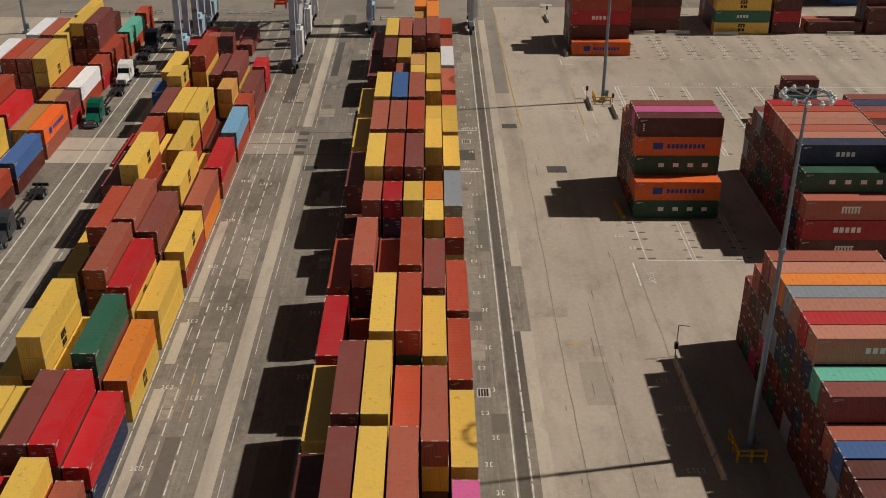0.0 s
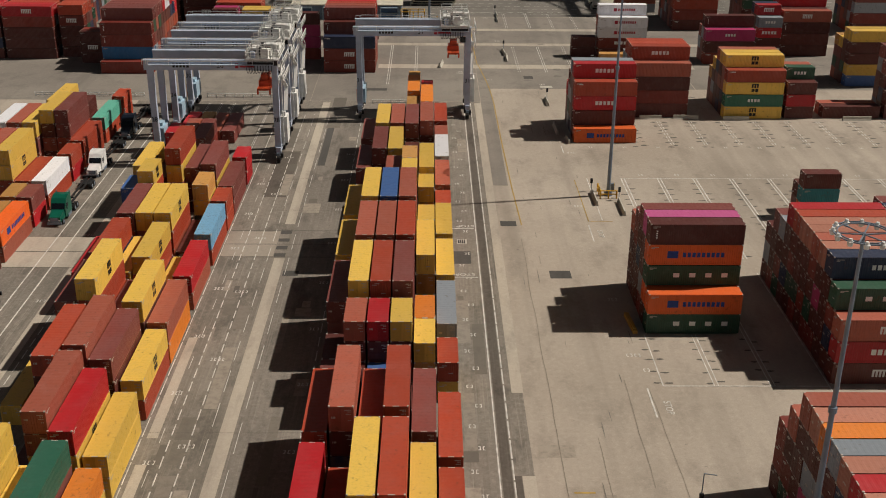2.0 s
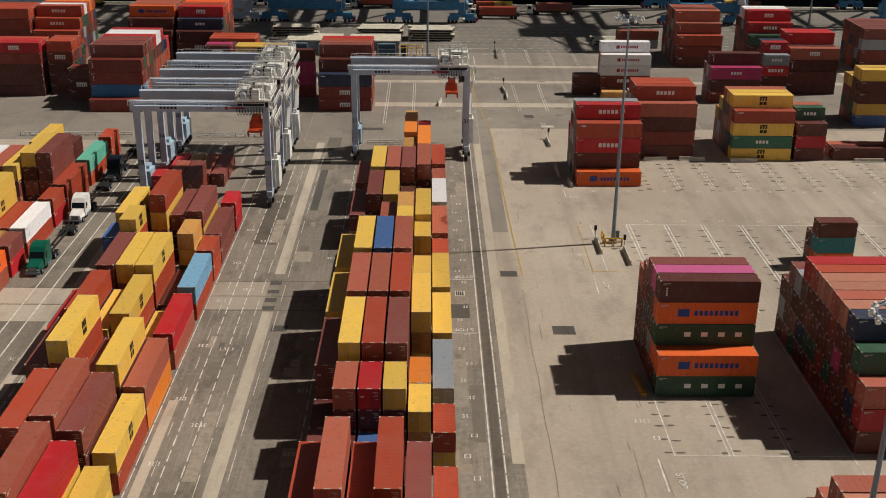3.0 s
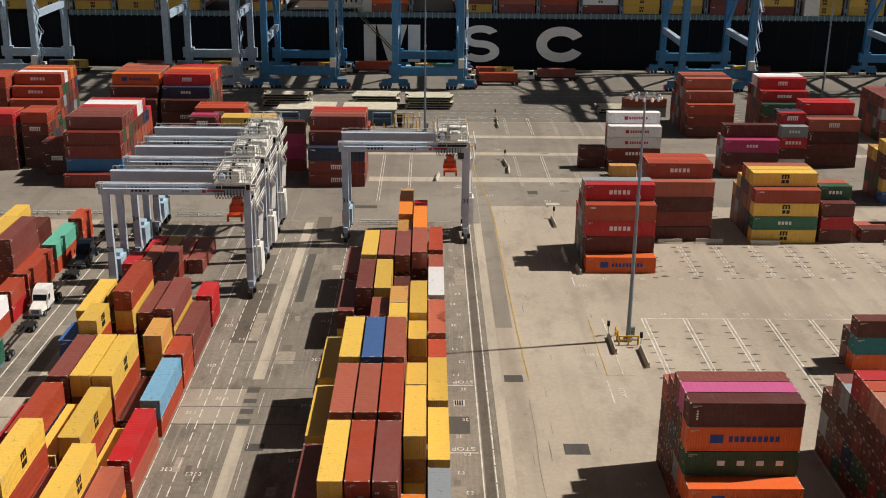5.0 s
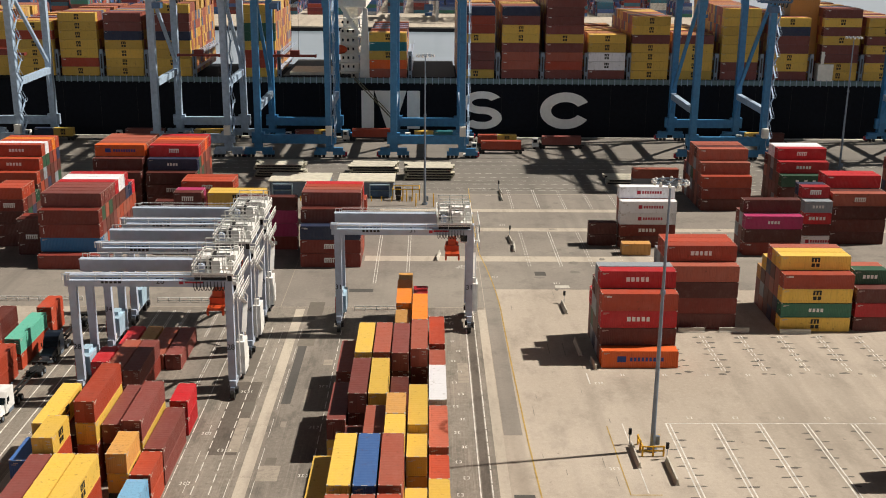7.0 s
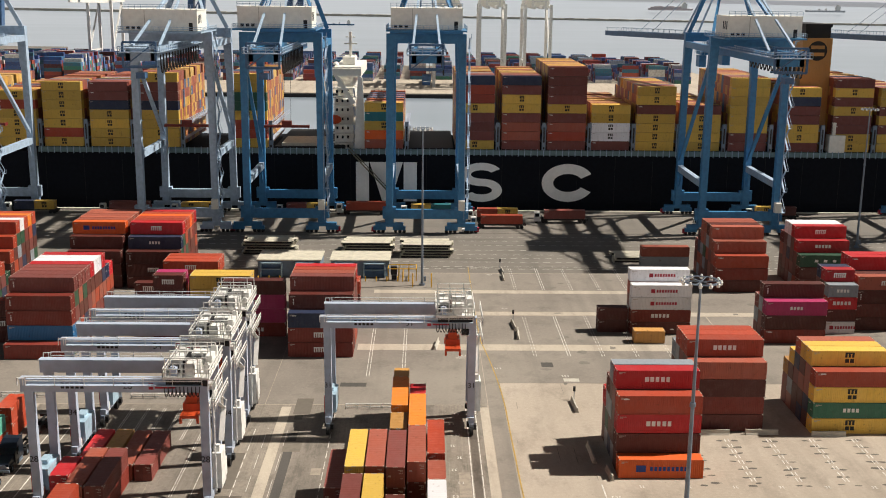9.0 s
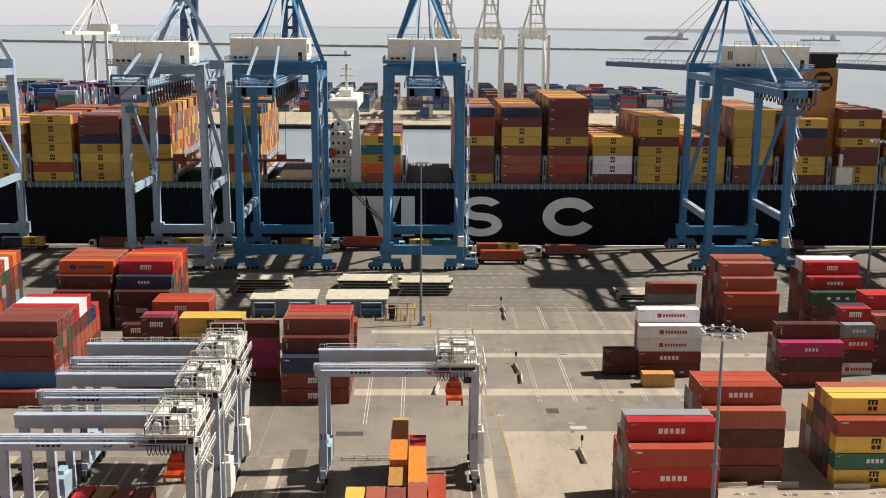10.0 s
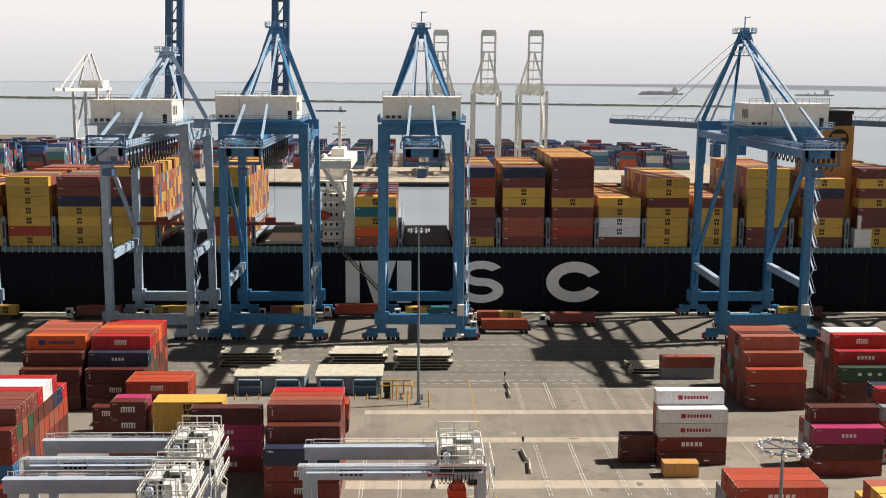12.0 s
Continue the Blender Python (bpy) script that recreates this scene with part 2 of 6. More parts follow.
# ---------------------------------------------------------------- mesh helpers
def add_box(v, f, x0, x1, y0, y1, z0, z1):
    k = len(v)
    v += [(x0, y0, z0), (x1, y0, z0), (x1, y1, z0), (x0, y1, z0), (x0, y0, z1), (x1, y0, z1), (x1, y1, z1), (x0, y1, z1)]
    f += [(k, k + 3, k + 2, k + 1), (k + 4, k + 5, k + 6, k + 7), (k, k + 1, k + 5, k + 4), (k + 1, k + 2, k + 6, k + 5),
          (k + 2, k + 3, k + 7, k + 6), (k + 3, k, k + 4, k + 7)]


def add_beam(v, f, a, b, w, h=None, up=(0, 0, 1)):
    """A box beam from a to b, w wide and h high."""
    a, b, h = Vector(a), Vector(b), h or w
    d = (b - a).normalized()
    u = Vector(up)
    if abs(d.dot(u)) > 0.99:
        u = Vector((0, 1, 0))
    s = d.cross(u).normalized() * w / 2
    t = s.cross(d).normalized() * h / 2
    k = len(v)
    v += [tuple(p + q) for p in (a, b) for q in (-s - t, s - t, s + t, -s + t)]
    f += [(k, k + 1, k + 2, k + 3), (k + 4, k + 7, k + 6, k + 5), (k, k + 4, k + 5, k + 1), (k + 1, k + 5, k + 6, k + 2),
          (k + 2, k + 6, k + 7, k + 3), (k + 3, k + 7, k + 4, k)]


def add_tube(v, f, a, b, r0, r1=None, seg=10):
    a, b = Vector(a), Vector(b)
    r1 = r0 if r1 is None else r1
    d = (b - a).normalized()
    u = Vector((0, 0, 1)) if abs(d.z) < 0.95 else Vector((1, 0, 0))
    s = d.cross(u).normalized()
    t = s.cross(d)
    k = len(v)
    for p, r in ((a, r0), (b, r1)):
        for i in range(seg):
            q = 2 * math.pi * i / seg
            v.append(tuple(p + (s * math.cos(q) + t * math.sin(q)) * r))
    for i in range(seg):
        j = (i + 1) % seg
        f.append((k + i, k + j, k + seg + j, k + seg + i))
    f.append(tuple(k + i for i in reversed(range(seg))))
    f.append(tuple(k + seg + i for i in range(seg)))


def mesh_of(name, v, f, *mats):
    me = bpy.data.meshes.new(name)
    me.from_pydata(v, [], f)
    bm = bmesh.new()
    bm.from_mesh(me)
    bmesh.ops.recalc_face_normals(bm, faces=bm.faces)
    bm.to_mesh(me)
    bm.free()
    for m in mats:
        me.materials.append(m)
    return me


def piece(name, v, f, mat, parent=None, label=""):
    ob = new(name, mesh_of(name, v, f, mat))
    if parent:
        ob.parent = parent
    return tagged(ob, label)


def boxes(name, rows, mat, parent=None, label=""):
    v, f = [], []
    for r in rows:
        add_box(v, f, *r)
    return piece(name, v, f, mat, parent, label)


def beams(name, rows, mat, parent=None, label=""):
    v, f = [], []
    for r in rows:
        add_beam(v, f, *r)
    return piece(name, v, f, mat, parent, label)


def root(name, x, y, z=0, rz=0, label="", category="", group=""):
    e = new(name)
    e.empty_display_size = 0.5
    e.matrix_world = pose(x, y, z, 0, 0, rz)
    return tagged(e, label, category, group)


# ---------------------------------------------------------------- containers
def container_mesh(L, H, ribs=True):
    """Corrugated steel box, long axis x, origin at the middle of its base."""
    W2, X = 1.219, L / 2
    v, f = [], []
    n_frame = 0
    for sx in (-1, 1):
        for sy in (-1, 1):
            add_box(v, f, *sorted((sx * X, sx * (X - 0.16))), *sorted((sy * W2, sy * (W2 - 0.15))), 0.11, H - 0.11)
        add_box(v, f, *sorted((sx * X, sx * (X - 0.12))), -W2 + 0.15, W2 - 0.15, H - 0.2, H - 0.03)
        add_box(v, f, *sorted((sx * X, sx * (X - 0.12))), -W2 + 0.15, W2 - 0.15, 0.05, 0.2)
    for sy in (-1, 1):
        add_box(v, f, -X + 0.16, X - 0.16, *sorted((sy * W2, sy * (W2 - 0.07))), H - 0.13, H - 0.03)
        add_box(v, f, -X + 0.16, X - 0.16, *sorted((sy * W2, sy * (W2 - 0.07))), 0.05, 0.2)
        k, x, out, n = len(v), -X + 0.16, [], max(4, round((L - 0.32) / 0.29))
        p = (L - 0.32) / n
        for i in range(n):
            out += [(x + i * p, 0.015), (x + (i + 0.28) * p, 0.015), (x + (i + 0.5) * p, 0.051), (x + (i + 0.78) * p, 0.051)]
        out.append((X - 0.16, 0.015))
        for px, d in out:
            v += [(px, sy * (W2 - d), 0.2), (px, sy * (W2 - d), H - 0.13)]
        for i in range(len(out) - 1):
            f.append((k + 2 * i, k + 2 * i + 2, k + 2 * i + 3, k + 2 * i + 1))
    # roof with shallow cross ribs
    k, n = len(v), max(8, round(L / 0.6))
    xs = []
    for i in range(n):
        x, p = -X + 0.12 + i * (L - 0.24) / n, (L - 0.24) / n
        xs += [(x, 0.03), (x + 0.35 * p, 0.03), (x + 0.5 * p, 0.037), (x + 0.85 * p, 0.037)]
    xs.append((X - 0.12, 0.03))
    for px, d in xs:
        v += [(px, -W2 + 0.07, H - d), (px, W2 - 0.07, H - d)]
    for i in range(len(xs) - 1):
        f.append((k + 2 * i, k + 2 * i + 2, k + 2 * i + 3, k + 2 * i + 1))
    # ribbed blank end, plain door-end bulkhead, floor
    k, n, out = len(v), 9, []
    p = (2 * W2 - 0.3) / n
    for i in range(n):
        y = -W2 + 0.15 + i * p
        out += [(y, 0.02), (y + 0.28 * p, 0.02), (y + 0.5 * p, 0.06), (y + 0.78 * p, 0.06)]
    out.append((W2 - 0.15, 0.02))
    for y, d in out:
        v += [(-X + d, y, 0.2), (-X + d, y, H - 0.2)]
    for i in range(len(out) - 1):
        f.append((k + 2 * i, k + 2 * i + 2, k + 2 * i + 3, k + 2 * i + 1))
    k = len(v)
    v += [(X - 0.1, -W2 + 0.15, 0.2), (X - 0.1, W2 - 0.15, 0.2), (X - 0.1, W2 - 0.15, H - 0.2), (X - 0.1, -W2 + 0.15, H - 0.2),
          (-X + 0.16, -W2 + 0.07, 0.12), (X - 0.16, -W2 + 0.07, 0.12), (X - 0.16, W2 - 0.07, 0.12), (-X + 0.16, W2 - 0.07, 0.12)]
    f += [(k, k + 1, k + 2, k + 3), (k + 4, k + 5, k + 6, k + 7)]
    n_frame = len(f)
    for sx in (-1, 1):
        for sy in (-1, 1):
            for z in (0, H - 0.118):
                add_box(v, f, *sorted((sx * (X + 0.006), sx * (X - 0.178))), *sorted((sy * (W2 + 0.006), sy * (W2 - 0.162))), z, z + 0.118)
        add_box(v, f, *sorted((sx * (X + 0.004), sx * (X - 0.1))), -0.32, 0.32, H - 0.06, H - 0.022)
    for sy in (-1, 1):
        for z, w in ((H - 0.42, 0.95), (H - 0.58, 0.45)):
            x = sy * (X - 0.35)
            add_box(v, f, *sorted((x, x - sy * w)), *sorted((sy * (W2 - 0.02), sy * (W2 - 0.006))), z, z + 0.09)
    for z, y in ((H - 0.5, 0.15), (H - 0.68, 0.45), (1.1, -0.6)):
        add_box(v, f, -X + 0.006, -X + 0.03, y, y + 0.55, z, z + 0.1)
    me = mesh_of("container", v, f, PAINT["brown"], M_CAST)
    for i in range(n_frame, len(f)):
        me.polygons[i].material_index = 1
    return me


def door_mesh(H, side):
    """One leaf of the end doors with two locking rods, at the +x end's plane x = 0."""
    v, f = [], []
    y0, y1 = (0.012, 1.06) if side > 0 else (-1.06, -0.012)
    add_box(v, f, -0.055, -0.02, y0, y1, 0.21, H - 0.21)
    for k in range(4):
        z = 0.32 + k * (H - 0.64) / 4
        add_box(v, f, -0.025, -0.008, y0 + 0.06, y1 - 0.06, z, z + (H - 0.64) / 4 - 0.12)
    for q in (0.22, 0.76):
        y = y0 + q * (y1 - y0)
        add_box(v, f, -0.012, 0.022, y - 0.02, y + 0.02, 0.12, H - 0.12)
        add_box(v, f, -0.012, 0.03, y - 0.02, y + 0.24, 1.05, 1.1)
    n = len(f)
    if side > 0:
        for z, w in ((H - 0.5, 0.62), (H - 0.68, 0.34), (H - 0.95, 0.5), (1.25, 0.3)):
            add_box(v, f, -0.012, -0.003, y1 - 0.1 - w, y1 - 0.1, z, z + 0.09)
    else:
        add_box(v, f, -0.012, -0.003, y0 + 0.1, y0 + 0.5, 1.5, 1.72)
    me = mesh_of("door", v, f, PAINT["brown"], M_CAST)
    for i in range(n, len(f)):
        me.polygons[i].material_index = 1
    return me


HC, ST = 2.896, 2.591
SIZES = {(12.19, HC), (12.19, ST), (6.06, ST), (6.06, HC)}
BOX = {s: container_mesh(*s) for s in sorted(SIZES)}
DOOR = {(h, s): door_mesh(h, s) for h in (HC, ST) for s in (-1, 1)}
TONE = dict(brown="dull brown", faded="sun-faded pinkish brown", maroon="dull maroon", dark="dark red-brown", red="bright red", brick="brick red", deep="deep brick red", orange="orange", yellow="yellow",
            tan="tan", royal="strong blue", blue="mid blue", sky="pale blue rust-stained", navy="navy blue", green="green", dgreen="dark green", teal="teal", mint="mint green",
            grey="grey", white="white", pink="pink", magenta="magenta", hapag="vivid orange")
MARKS = {}


def mark_mesh(kind):
    """Plain bars and blocks, in the plane y = 0 facing -y, centred on the side of a box."""
    if kind in MARKS:
        return MARKS[kind]
    v, f, mat = [], [], M_WHITE
    def bar(x0, x1, z0, z1):
        add_box(v, f, x0, x1, -0.012, 0.01, z0, z1)
    if kind == "square":            # dark two-line block
        mat = M_MARK_DARK
        for x in (-0.75, -0.2, 0.35):
            bar(x, x + 0.36, 0.12, 0.75)
        bar(-0.75, 0.71, 0.75, 0.95)
        bar(-0.7, -0.08, -0.75, -0.1)
        bar(0.08, 0.7, -0.75, -0.1)
    elif kind == "long":            # one row of white bars
        for i, w in enumerate((0.6, 0.55, 0.5, 0.55, 0.5)):
            bar(-1.9 + i * 0.78, -1.9 + i * 0.78 + w, -0.38, 0.38)
    elif kind == "short":
        for i in range(4):
            bar(-1.3 + i * 0.68, -1.3 + i * 0.68 + 0.46, -0.32, 0.32)
    elif kind == "spaced":
        for i in range(4):
            bar(-2.6 + i * 2.1, -2.6 + i * 2.1 + 0.8, -0.3, 0.3)
    elif kind == "block":           # three joined blocks
        bar(-1.25, 1.25, 0.28, 0.5)
        for i in range(6):
            bar(-1.25 + i * 0.43, -1.25 + i * 0.43 + 0.26, -0.5, 0.28)
    elif kind == "dark":
        mat = M_MARK_BLUE
        bar(-3.6, -2.2, -0.5, 0.5)
        for i in range(9):
            bar(-1.6 + i * 0.62, -1.6 + i * 0.62 + 0.42, -0.36, 0.3)
    elif kind == "redbars":
        mat = M_MARK_RED
        bar(-2.2, -1.4, -0.4, 0.4)
        for i in range(8):
            bar(-1.1 + i * 0.55, -1.1 + i * 0.55 + 0.38, -0.3, 0.3)
    elif kind == "code":
        bar(-5.3, -4.5, 0.75, 0.95)
    elif kind == "side":
        for i in range(4):
            bar(-5.3, -5.1, -0.6 + i * 0.3, -0.4 + i * 0.3)
    MARKS[kind] = mesh_of("marking", v, f, mat)
    return MARKS[kind]


rng = random.Random(7)
QUEUE = []


def container(x, y, z, L=12.19, H=HC, tone="brown", along="x", mark="", group="", where="on the yard", doors=True, name="container"):
    """Notes one box with its base middle at x, y, z. along: the axis of its length. mark: bars on its long sides."""
    turn = 0 if along == "x" else -90
    if rng.random() < (0.5 if along == "x" else 0.25):
        turn += 180
    QUEUE.append((x + rng.uniform(-0.03, 0.03), y + rng.uniform(-0.06, 0.06), z, L, H, tone, along, mark, group, where, doors, name, turn + rng.uniform(-0.15, 0.15)))


def build_container(x, y, z, L, H, tone, along, mark, group, where, doors, name, turn):
    if name == "cross_stacked_container" and y > 262:
        name = "apron_stacked_container"
    ob = new(name, BOX[(L, H)])
    ob.material_slots[0].link = "OBJECT"
    ob.material_slots[0].material = PAINT[tone]
    ob.matrix_world = pose(x, y, z, 0, 0, turn)
    tagged(ob, f"{TONE[tone]} corrugated steel {'forty' if L > 7 else 'twenty'}-foot container {where}", "container", group)
    if doors:
        for s in (-1, 1):
            d = new("door", DOOR[(H, s)])
            d.parent = ob
            d.location = (L / 2, 0, 0)
            d.material_slots[0].link = "OBJECT"
            d.material_slots[0].material = PAINT[tone]
    if mark:
        for s in (1, -1):
            m = new("marking", mark_mesh(mark))
            m.parent = ob
            m.matrix_local = pose(0, -1.212 * s, H * 0.52, 0, 0, 0 if s > 0 else 180)
            tagged(m, "plain painted bars on the container's side")


def build_queue():
    """Boxes with an open top, near side or end become things of their own; those shut in all round are joined."""
    cells = {}
    def extent(q):
        a, b = (q[3] / 2, 1.22) if q[6] == "x" else (1.22, q[3] / 2)
        return q[0] - a, q[0] + a, q[1] - b, q[1] + b, q[2], q[2] + q[4]
    ext = [extent(q) for q in QUEUE]
    for i, e in enumerate(ext):
        for cx in range(int(e[0] // 8), int(e[1] // 8) + 1):
            for cy in range(int(e[2] // 8), int(e[3] // 8) + 1):
                cells.setdefault((cx, cy), []).append(i)
    def filled(x, y, z):
        return any(ext[i][0] - 0.1 < x < ext[i][1] + 0.1 and ext[i][2] - 0.1 < y < ext[i][3] + 0.1 and ext[i][4] < z < ext[i][5] for i in cells.get((int(x // 8), int(y // 8)), ()))
    hidden = []
    for q, e in zip(QUEUE, ext):
        mx, my, mz = (e[0] + e[1]) / 2, (e[2] + e[3]) / 2, (e[4] + e[5]) / 2
        side = e[0] - 0.7 if mx > 0 else e[1] + 0.7
        probes = [(x, y, e[5] + 0.6) for x in (e[0] + 0.5, mx, e[1] - 0.5) for y in (e[2] + 0.5, my, e[3] - 0.5)]
        probes += [(x, e[2] - (2.0 if q[6] == "y" else 0.7), mz) for x in (e[0] + 0.5, mx, e[1] - 0.5)] + [(side, y, mz) for y in (e[2] + 0.5, my, e[3] - 0.5)]
        far_side = q[6] == "x" and my > 165 and q[11] != "stowed_container"
        if all(filled(*p) for p in (probes[:12] if far_side else probes)):
            hidden.append(e)
        else:
            build_container(*q)
    v, f = [], []
    for e in hidden:
        add_box(v, f, e[0] + 0.02, e[1] - 0.02, e[2] + 0.02, e[3] - 0.02, e[4] + 0.01, e[5] - 0.01)
    tagged(piece("inner_containers", v, f, M_INNER), "containers shut in inside the stacks", "container stacks", "", "stuff")


NAME_OF = {("x", True): "cross_stacked_container", ("y", True): "lane_container", ("x", False): "short_container", ("y", False): "short_container"}
LOWS = ("brown", "maroon", "dark", "brick", "maroon", "brown", "yellow", "dark", "maroon", "brick")


def pile(x, y, tones, L=12.19, H=HC, along="x", marks=(), group="stacked containers", base=0.0, doors=True):
    """A stack, from the ground up."""
    z = base
    for i, t in enumerate(tones):
        mk = marks[i] if i < len(marks) else ""
        container(x, y, z, L, H, t, along, mk, group, "stacked with others" if len(tones) > 1 else "on the ground", doors, NAME_OF[(along, L > 7)])
        z += H + 0.004

# ---------------------------------------------------------------- ground
def slab(name, x0, x1, y0, y1, z, mat, kind="structure", label="", thick=0.5):
    ob = boxes(name, [(x0, x1, y0, y1, z - thick, z)], mat)
    return tagged(ob, label, "ground", "", kind)


QUAY_Y = 414.0
slab("ground", -1200, 1200, -500, QUAY_Y - 1.2, 0.0, M_YARD, label="worn pale grey concrete container yard with cracks and tyre stains", thick=8)
slab("quay_edge", -1200, 1200, QUAY_Y - 1.2, QUAY_Y, 0.25, M_CONC, label="raised concrete edge of the quay", thick=8.2)
slab("road", -1200, 1200, 336, QUAY_Y - 1.2, 0.006, M_QUAY, label="dark tyre-marked asphalt of the quay apron", thick=0.02)
# lanes between the stacks: asphalt, concrete runways, patches
slab("pavement", -62.5, 12.2, -300, 248, 0.005, M_LANE, label="stained asphalt lanes between the container rows", thick=0.02)
for nm, x0, x1, y0, y1, m in (
    ("runway", 10.9, 12.3, 126.5, 247, M_STRIP), ("runway", 10.9, 12.3, -60, 110, M_STRIP),
    ("runway", -22.1, -20.5, -60, 164.8, M_STRIP), ("runway", -22.1, -20.5, 178, 247, M_STRIP),
    ("runway", -29.9, -28.7, 70, 98, M_STRIP), ("runway", -29.9, -28.7, 103, 112, M_STRIP), ("runway", -29.9, -28.7, 117, 140, M_STRIP),
    ("runway", -51.6, -50.3, 60, 240, M_STRIP), ("patch", -62, -50, 161.4, 166.8, M_STRIP), ("patch", -62, -50, 167.1, 172.6, M_STRIP), ("patch", -30.3, -22.4, 165.5, 169.9, M_OLD), ("patch", -30.3, -22.4, 170.1, 175.0, M_OLD),
    ("patch", -22.3, -20.6, 165.4, 166.6, M_DPATCH), ("patch", -22.3, -20.6, 168.0, 169.4, M_DPATCH), ("patch", -22.3, -20.6, 171.0, 172.2, M_DPATCH), ("patch", -22.3, -20.6, 174.0, 175.6, M_DPATCH), ("patch", -27.4, -23.4, 190, 214, M_TRACK), ("patch", -20.3, -13.2, 40, 246, M_PATCH), ("patch", 8.75, 9.85, -60, 246, M_TRACK), ("patch", 10.12, 10.85, 92, 110, M_TRACK),
    ("patch", -36.5, -31.0, 205, 246, M_PATCH), ("patch", -50.0, -36.7, 232.4, 246, M_PATCH), ("patch", 12.4, 15.0, 196, 258.6, M_CROSS), ("patch", -19.6, -18.2, 206, 236, M_DPATCH), ("patch", -12.9, 4.3, 40, 247, M_PATCH), 
    ("patch", -25, 12.3, 248.2, 300, M_CROSS), ("patch", 12.4, 62, 258.7, 300, M_CROSS), ("patch", -25, 112, 303, 335.6, M_CROSS), ("patch", 62.2, 112, 258.7, 300, M_CROSS), ("patch", -125, -25.1, 248.2, 340, M_CROSS), ("runway", -11.4, 66, 276.7, 280.4, M_STRIP), ("runway", -60, 110, 300.4, 302.7, M_STRIP),
    ("runway", -10, 52, 317.5, 320.2, M_STRIP), ("patch", 12.6, 15.2, 177.5, 179.6, M_DPATCH), ("patch", 18.7, 21.8, 158.0, 160.6, M_DPATCH),
    ("patch", -13.2, -8.6, 256.6, 258.6, M_DPATCH),
    ("patch", 3.9, 7.4, 163, 167.5, M_DPATCH), ("patch", -20.2, -17.9, 158.6, 160.4, M_DPATCH), ("patch", 26.6, 29.4, 259.6, 261.2, M_CONC), ("patch", 23.4, 25.6, 267.2, 269.8, M_DPATCH), ("patch", 17.0, 20.3, 95.0, 103.4, M_OLD), ("patch", 18.9, 20.3, 104.6, 106.8, M_OLD)):
    slab(nm, x0, x1, y0, y1, 0.012 + 0.004 * (nm == "runway") + (0.004 if m in (M_DPATCH, M_CONC) else 0), m, label="patched strip of the yard surface", thick=0.01)


def repairs():
    """Rectangles of newer and older surfacing in the lanes, each a little lighter or darker."""
    r = random.Random(21)
    v, f = [], []
    for x0, x1 in ((-28.4, -26.9), (-26.8, -25.2), (-24.8, -23.3), (-19.9, -17.1), (-17.0, -14.9), (-14.8, -13.3), (4.7, 6.5), (6.6, 8.3), (-56.5, -54.5), (-54.0, -52.0), (-49.3, -47.6), (13.0, 17.0), (17.4, 22.0), (22.6, 26.4)):
        y = 40.0
        while y < 244:
            n = r.uniform(1.5, 5.0) if r.random() < 0.6 else r.uniform(5, 16)
            yard = x0 > 12
            if r.random() < (0.08 if yard else 0.3) and not (160 < y + n and y < 178) and not (yard and 92 < y + n and y < 109):
                a, b = sorted((r.uniform(x0, x1), r.uniform(x0, x1))) if r.random() < 0.5 else (x0, x1)
                if b - a > 0.4:
                    add_box(v, f, a, b, y, y + n - 0.3, 0.012, 0.0175)
            y += n
    ob = piece("surface_repairs", v, f, island_asphalt())
    tagged(ob, "rectangular asphalt and concrete repairs in the lane surface", "ground repair", "", "stuff")


def island_asphalt():
    m, n, l, b = base_material("repair_asphalt", 0.92)
    geo = n.new("ShaderNodeNewGeometry")
    col = ramp(n, l, geo.outputs["Random Per Island"], ((0.0, lin("5F5951")), (0.35, lin("6E675D")), (0.6, lin("857D72")), (1.0, lin("9C9284"))))
    spot = noise_node(n, l, 0.9, 7, "Object", None, 0.7)
    col = mixed(n, l, ramp(n, l, spot.outputs[0], ((0.45, (0, 0, 0)), (0.7, (0.55, 0.55, 0.55)))), col, lin("5A534B"))
    l.new(col, b.inputs["Base Color"])
    fine = noise_node(n, l, 6.0, 4)
    bump(n, l, b, fine.outputs[0], 0.25, 0.01)
    return m


repairs()


def line_set(name, rows, mat=M_LINE, z=0.026, label="worn painted line on the ground"):
    ob = boxes(name, [(x0, x1, y0, y1, z - 0.006, z) for x0, x1, y0, y1 in rows], mat)
    return tagged(ob, label, "road marking", "", "structure")


def dashed(x, y0, y1, w=0.14, on=2.2, off=0.9):
    out, y = [], y0
    while y < y1:
        out.append((x - w / 2, x + w / 2, y, min(y1, y + on)))
        y += on + off
    return out


line_set("lane_line", [(8.44, 8.6, 40, 247)])
line_set("lane_line", dashed(10.03, 40, 247, 0.16, 3.5, 0.35))
line_set("lane_line", dashed(-27.25, 40, 238))
line_set("lane_line", dashed(-25.04, 40, 238))
line_set("lane_line", dashed(-49.5, 60, 240))
line_set("lane_line", [r for k in range(6) for q in (-0.16, 0.16) for r in dashed(-33.2 - 2.67 * k + q, 206 if k == 0 else 233, 246, 0.09, 3.4, 0.4)])
line_set("lane_line", dashed(-23.1, 60, 238, 0.08, 5.0, 2.4) + dashed(-28.3, 60, 238, 0.07, 3.0, 5.0) + dashed(-19.9, 60, 238, 0.07, 6.0, 3.0))
line_set("lane_line", [(-56.9, -56.7, 60, 240), (-54.4, -54.2, 60, 240)])
line_set("lane_line", dashed(-13.0, 60, 247, 0.12, 2.5, 1.2))
line_set("lane_line", dashed(-30.45, 60, 246, 0.12, 4, 0.4))


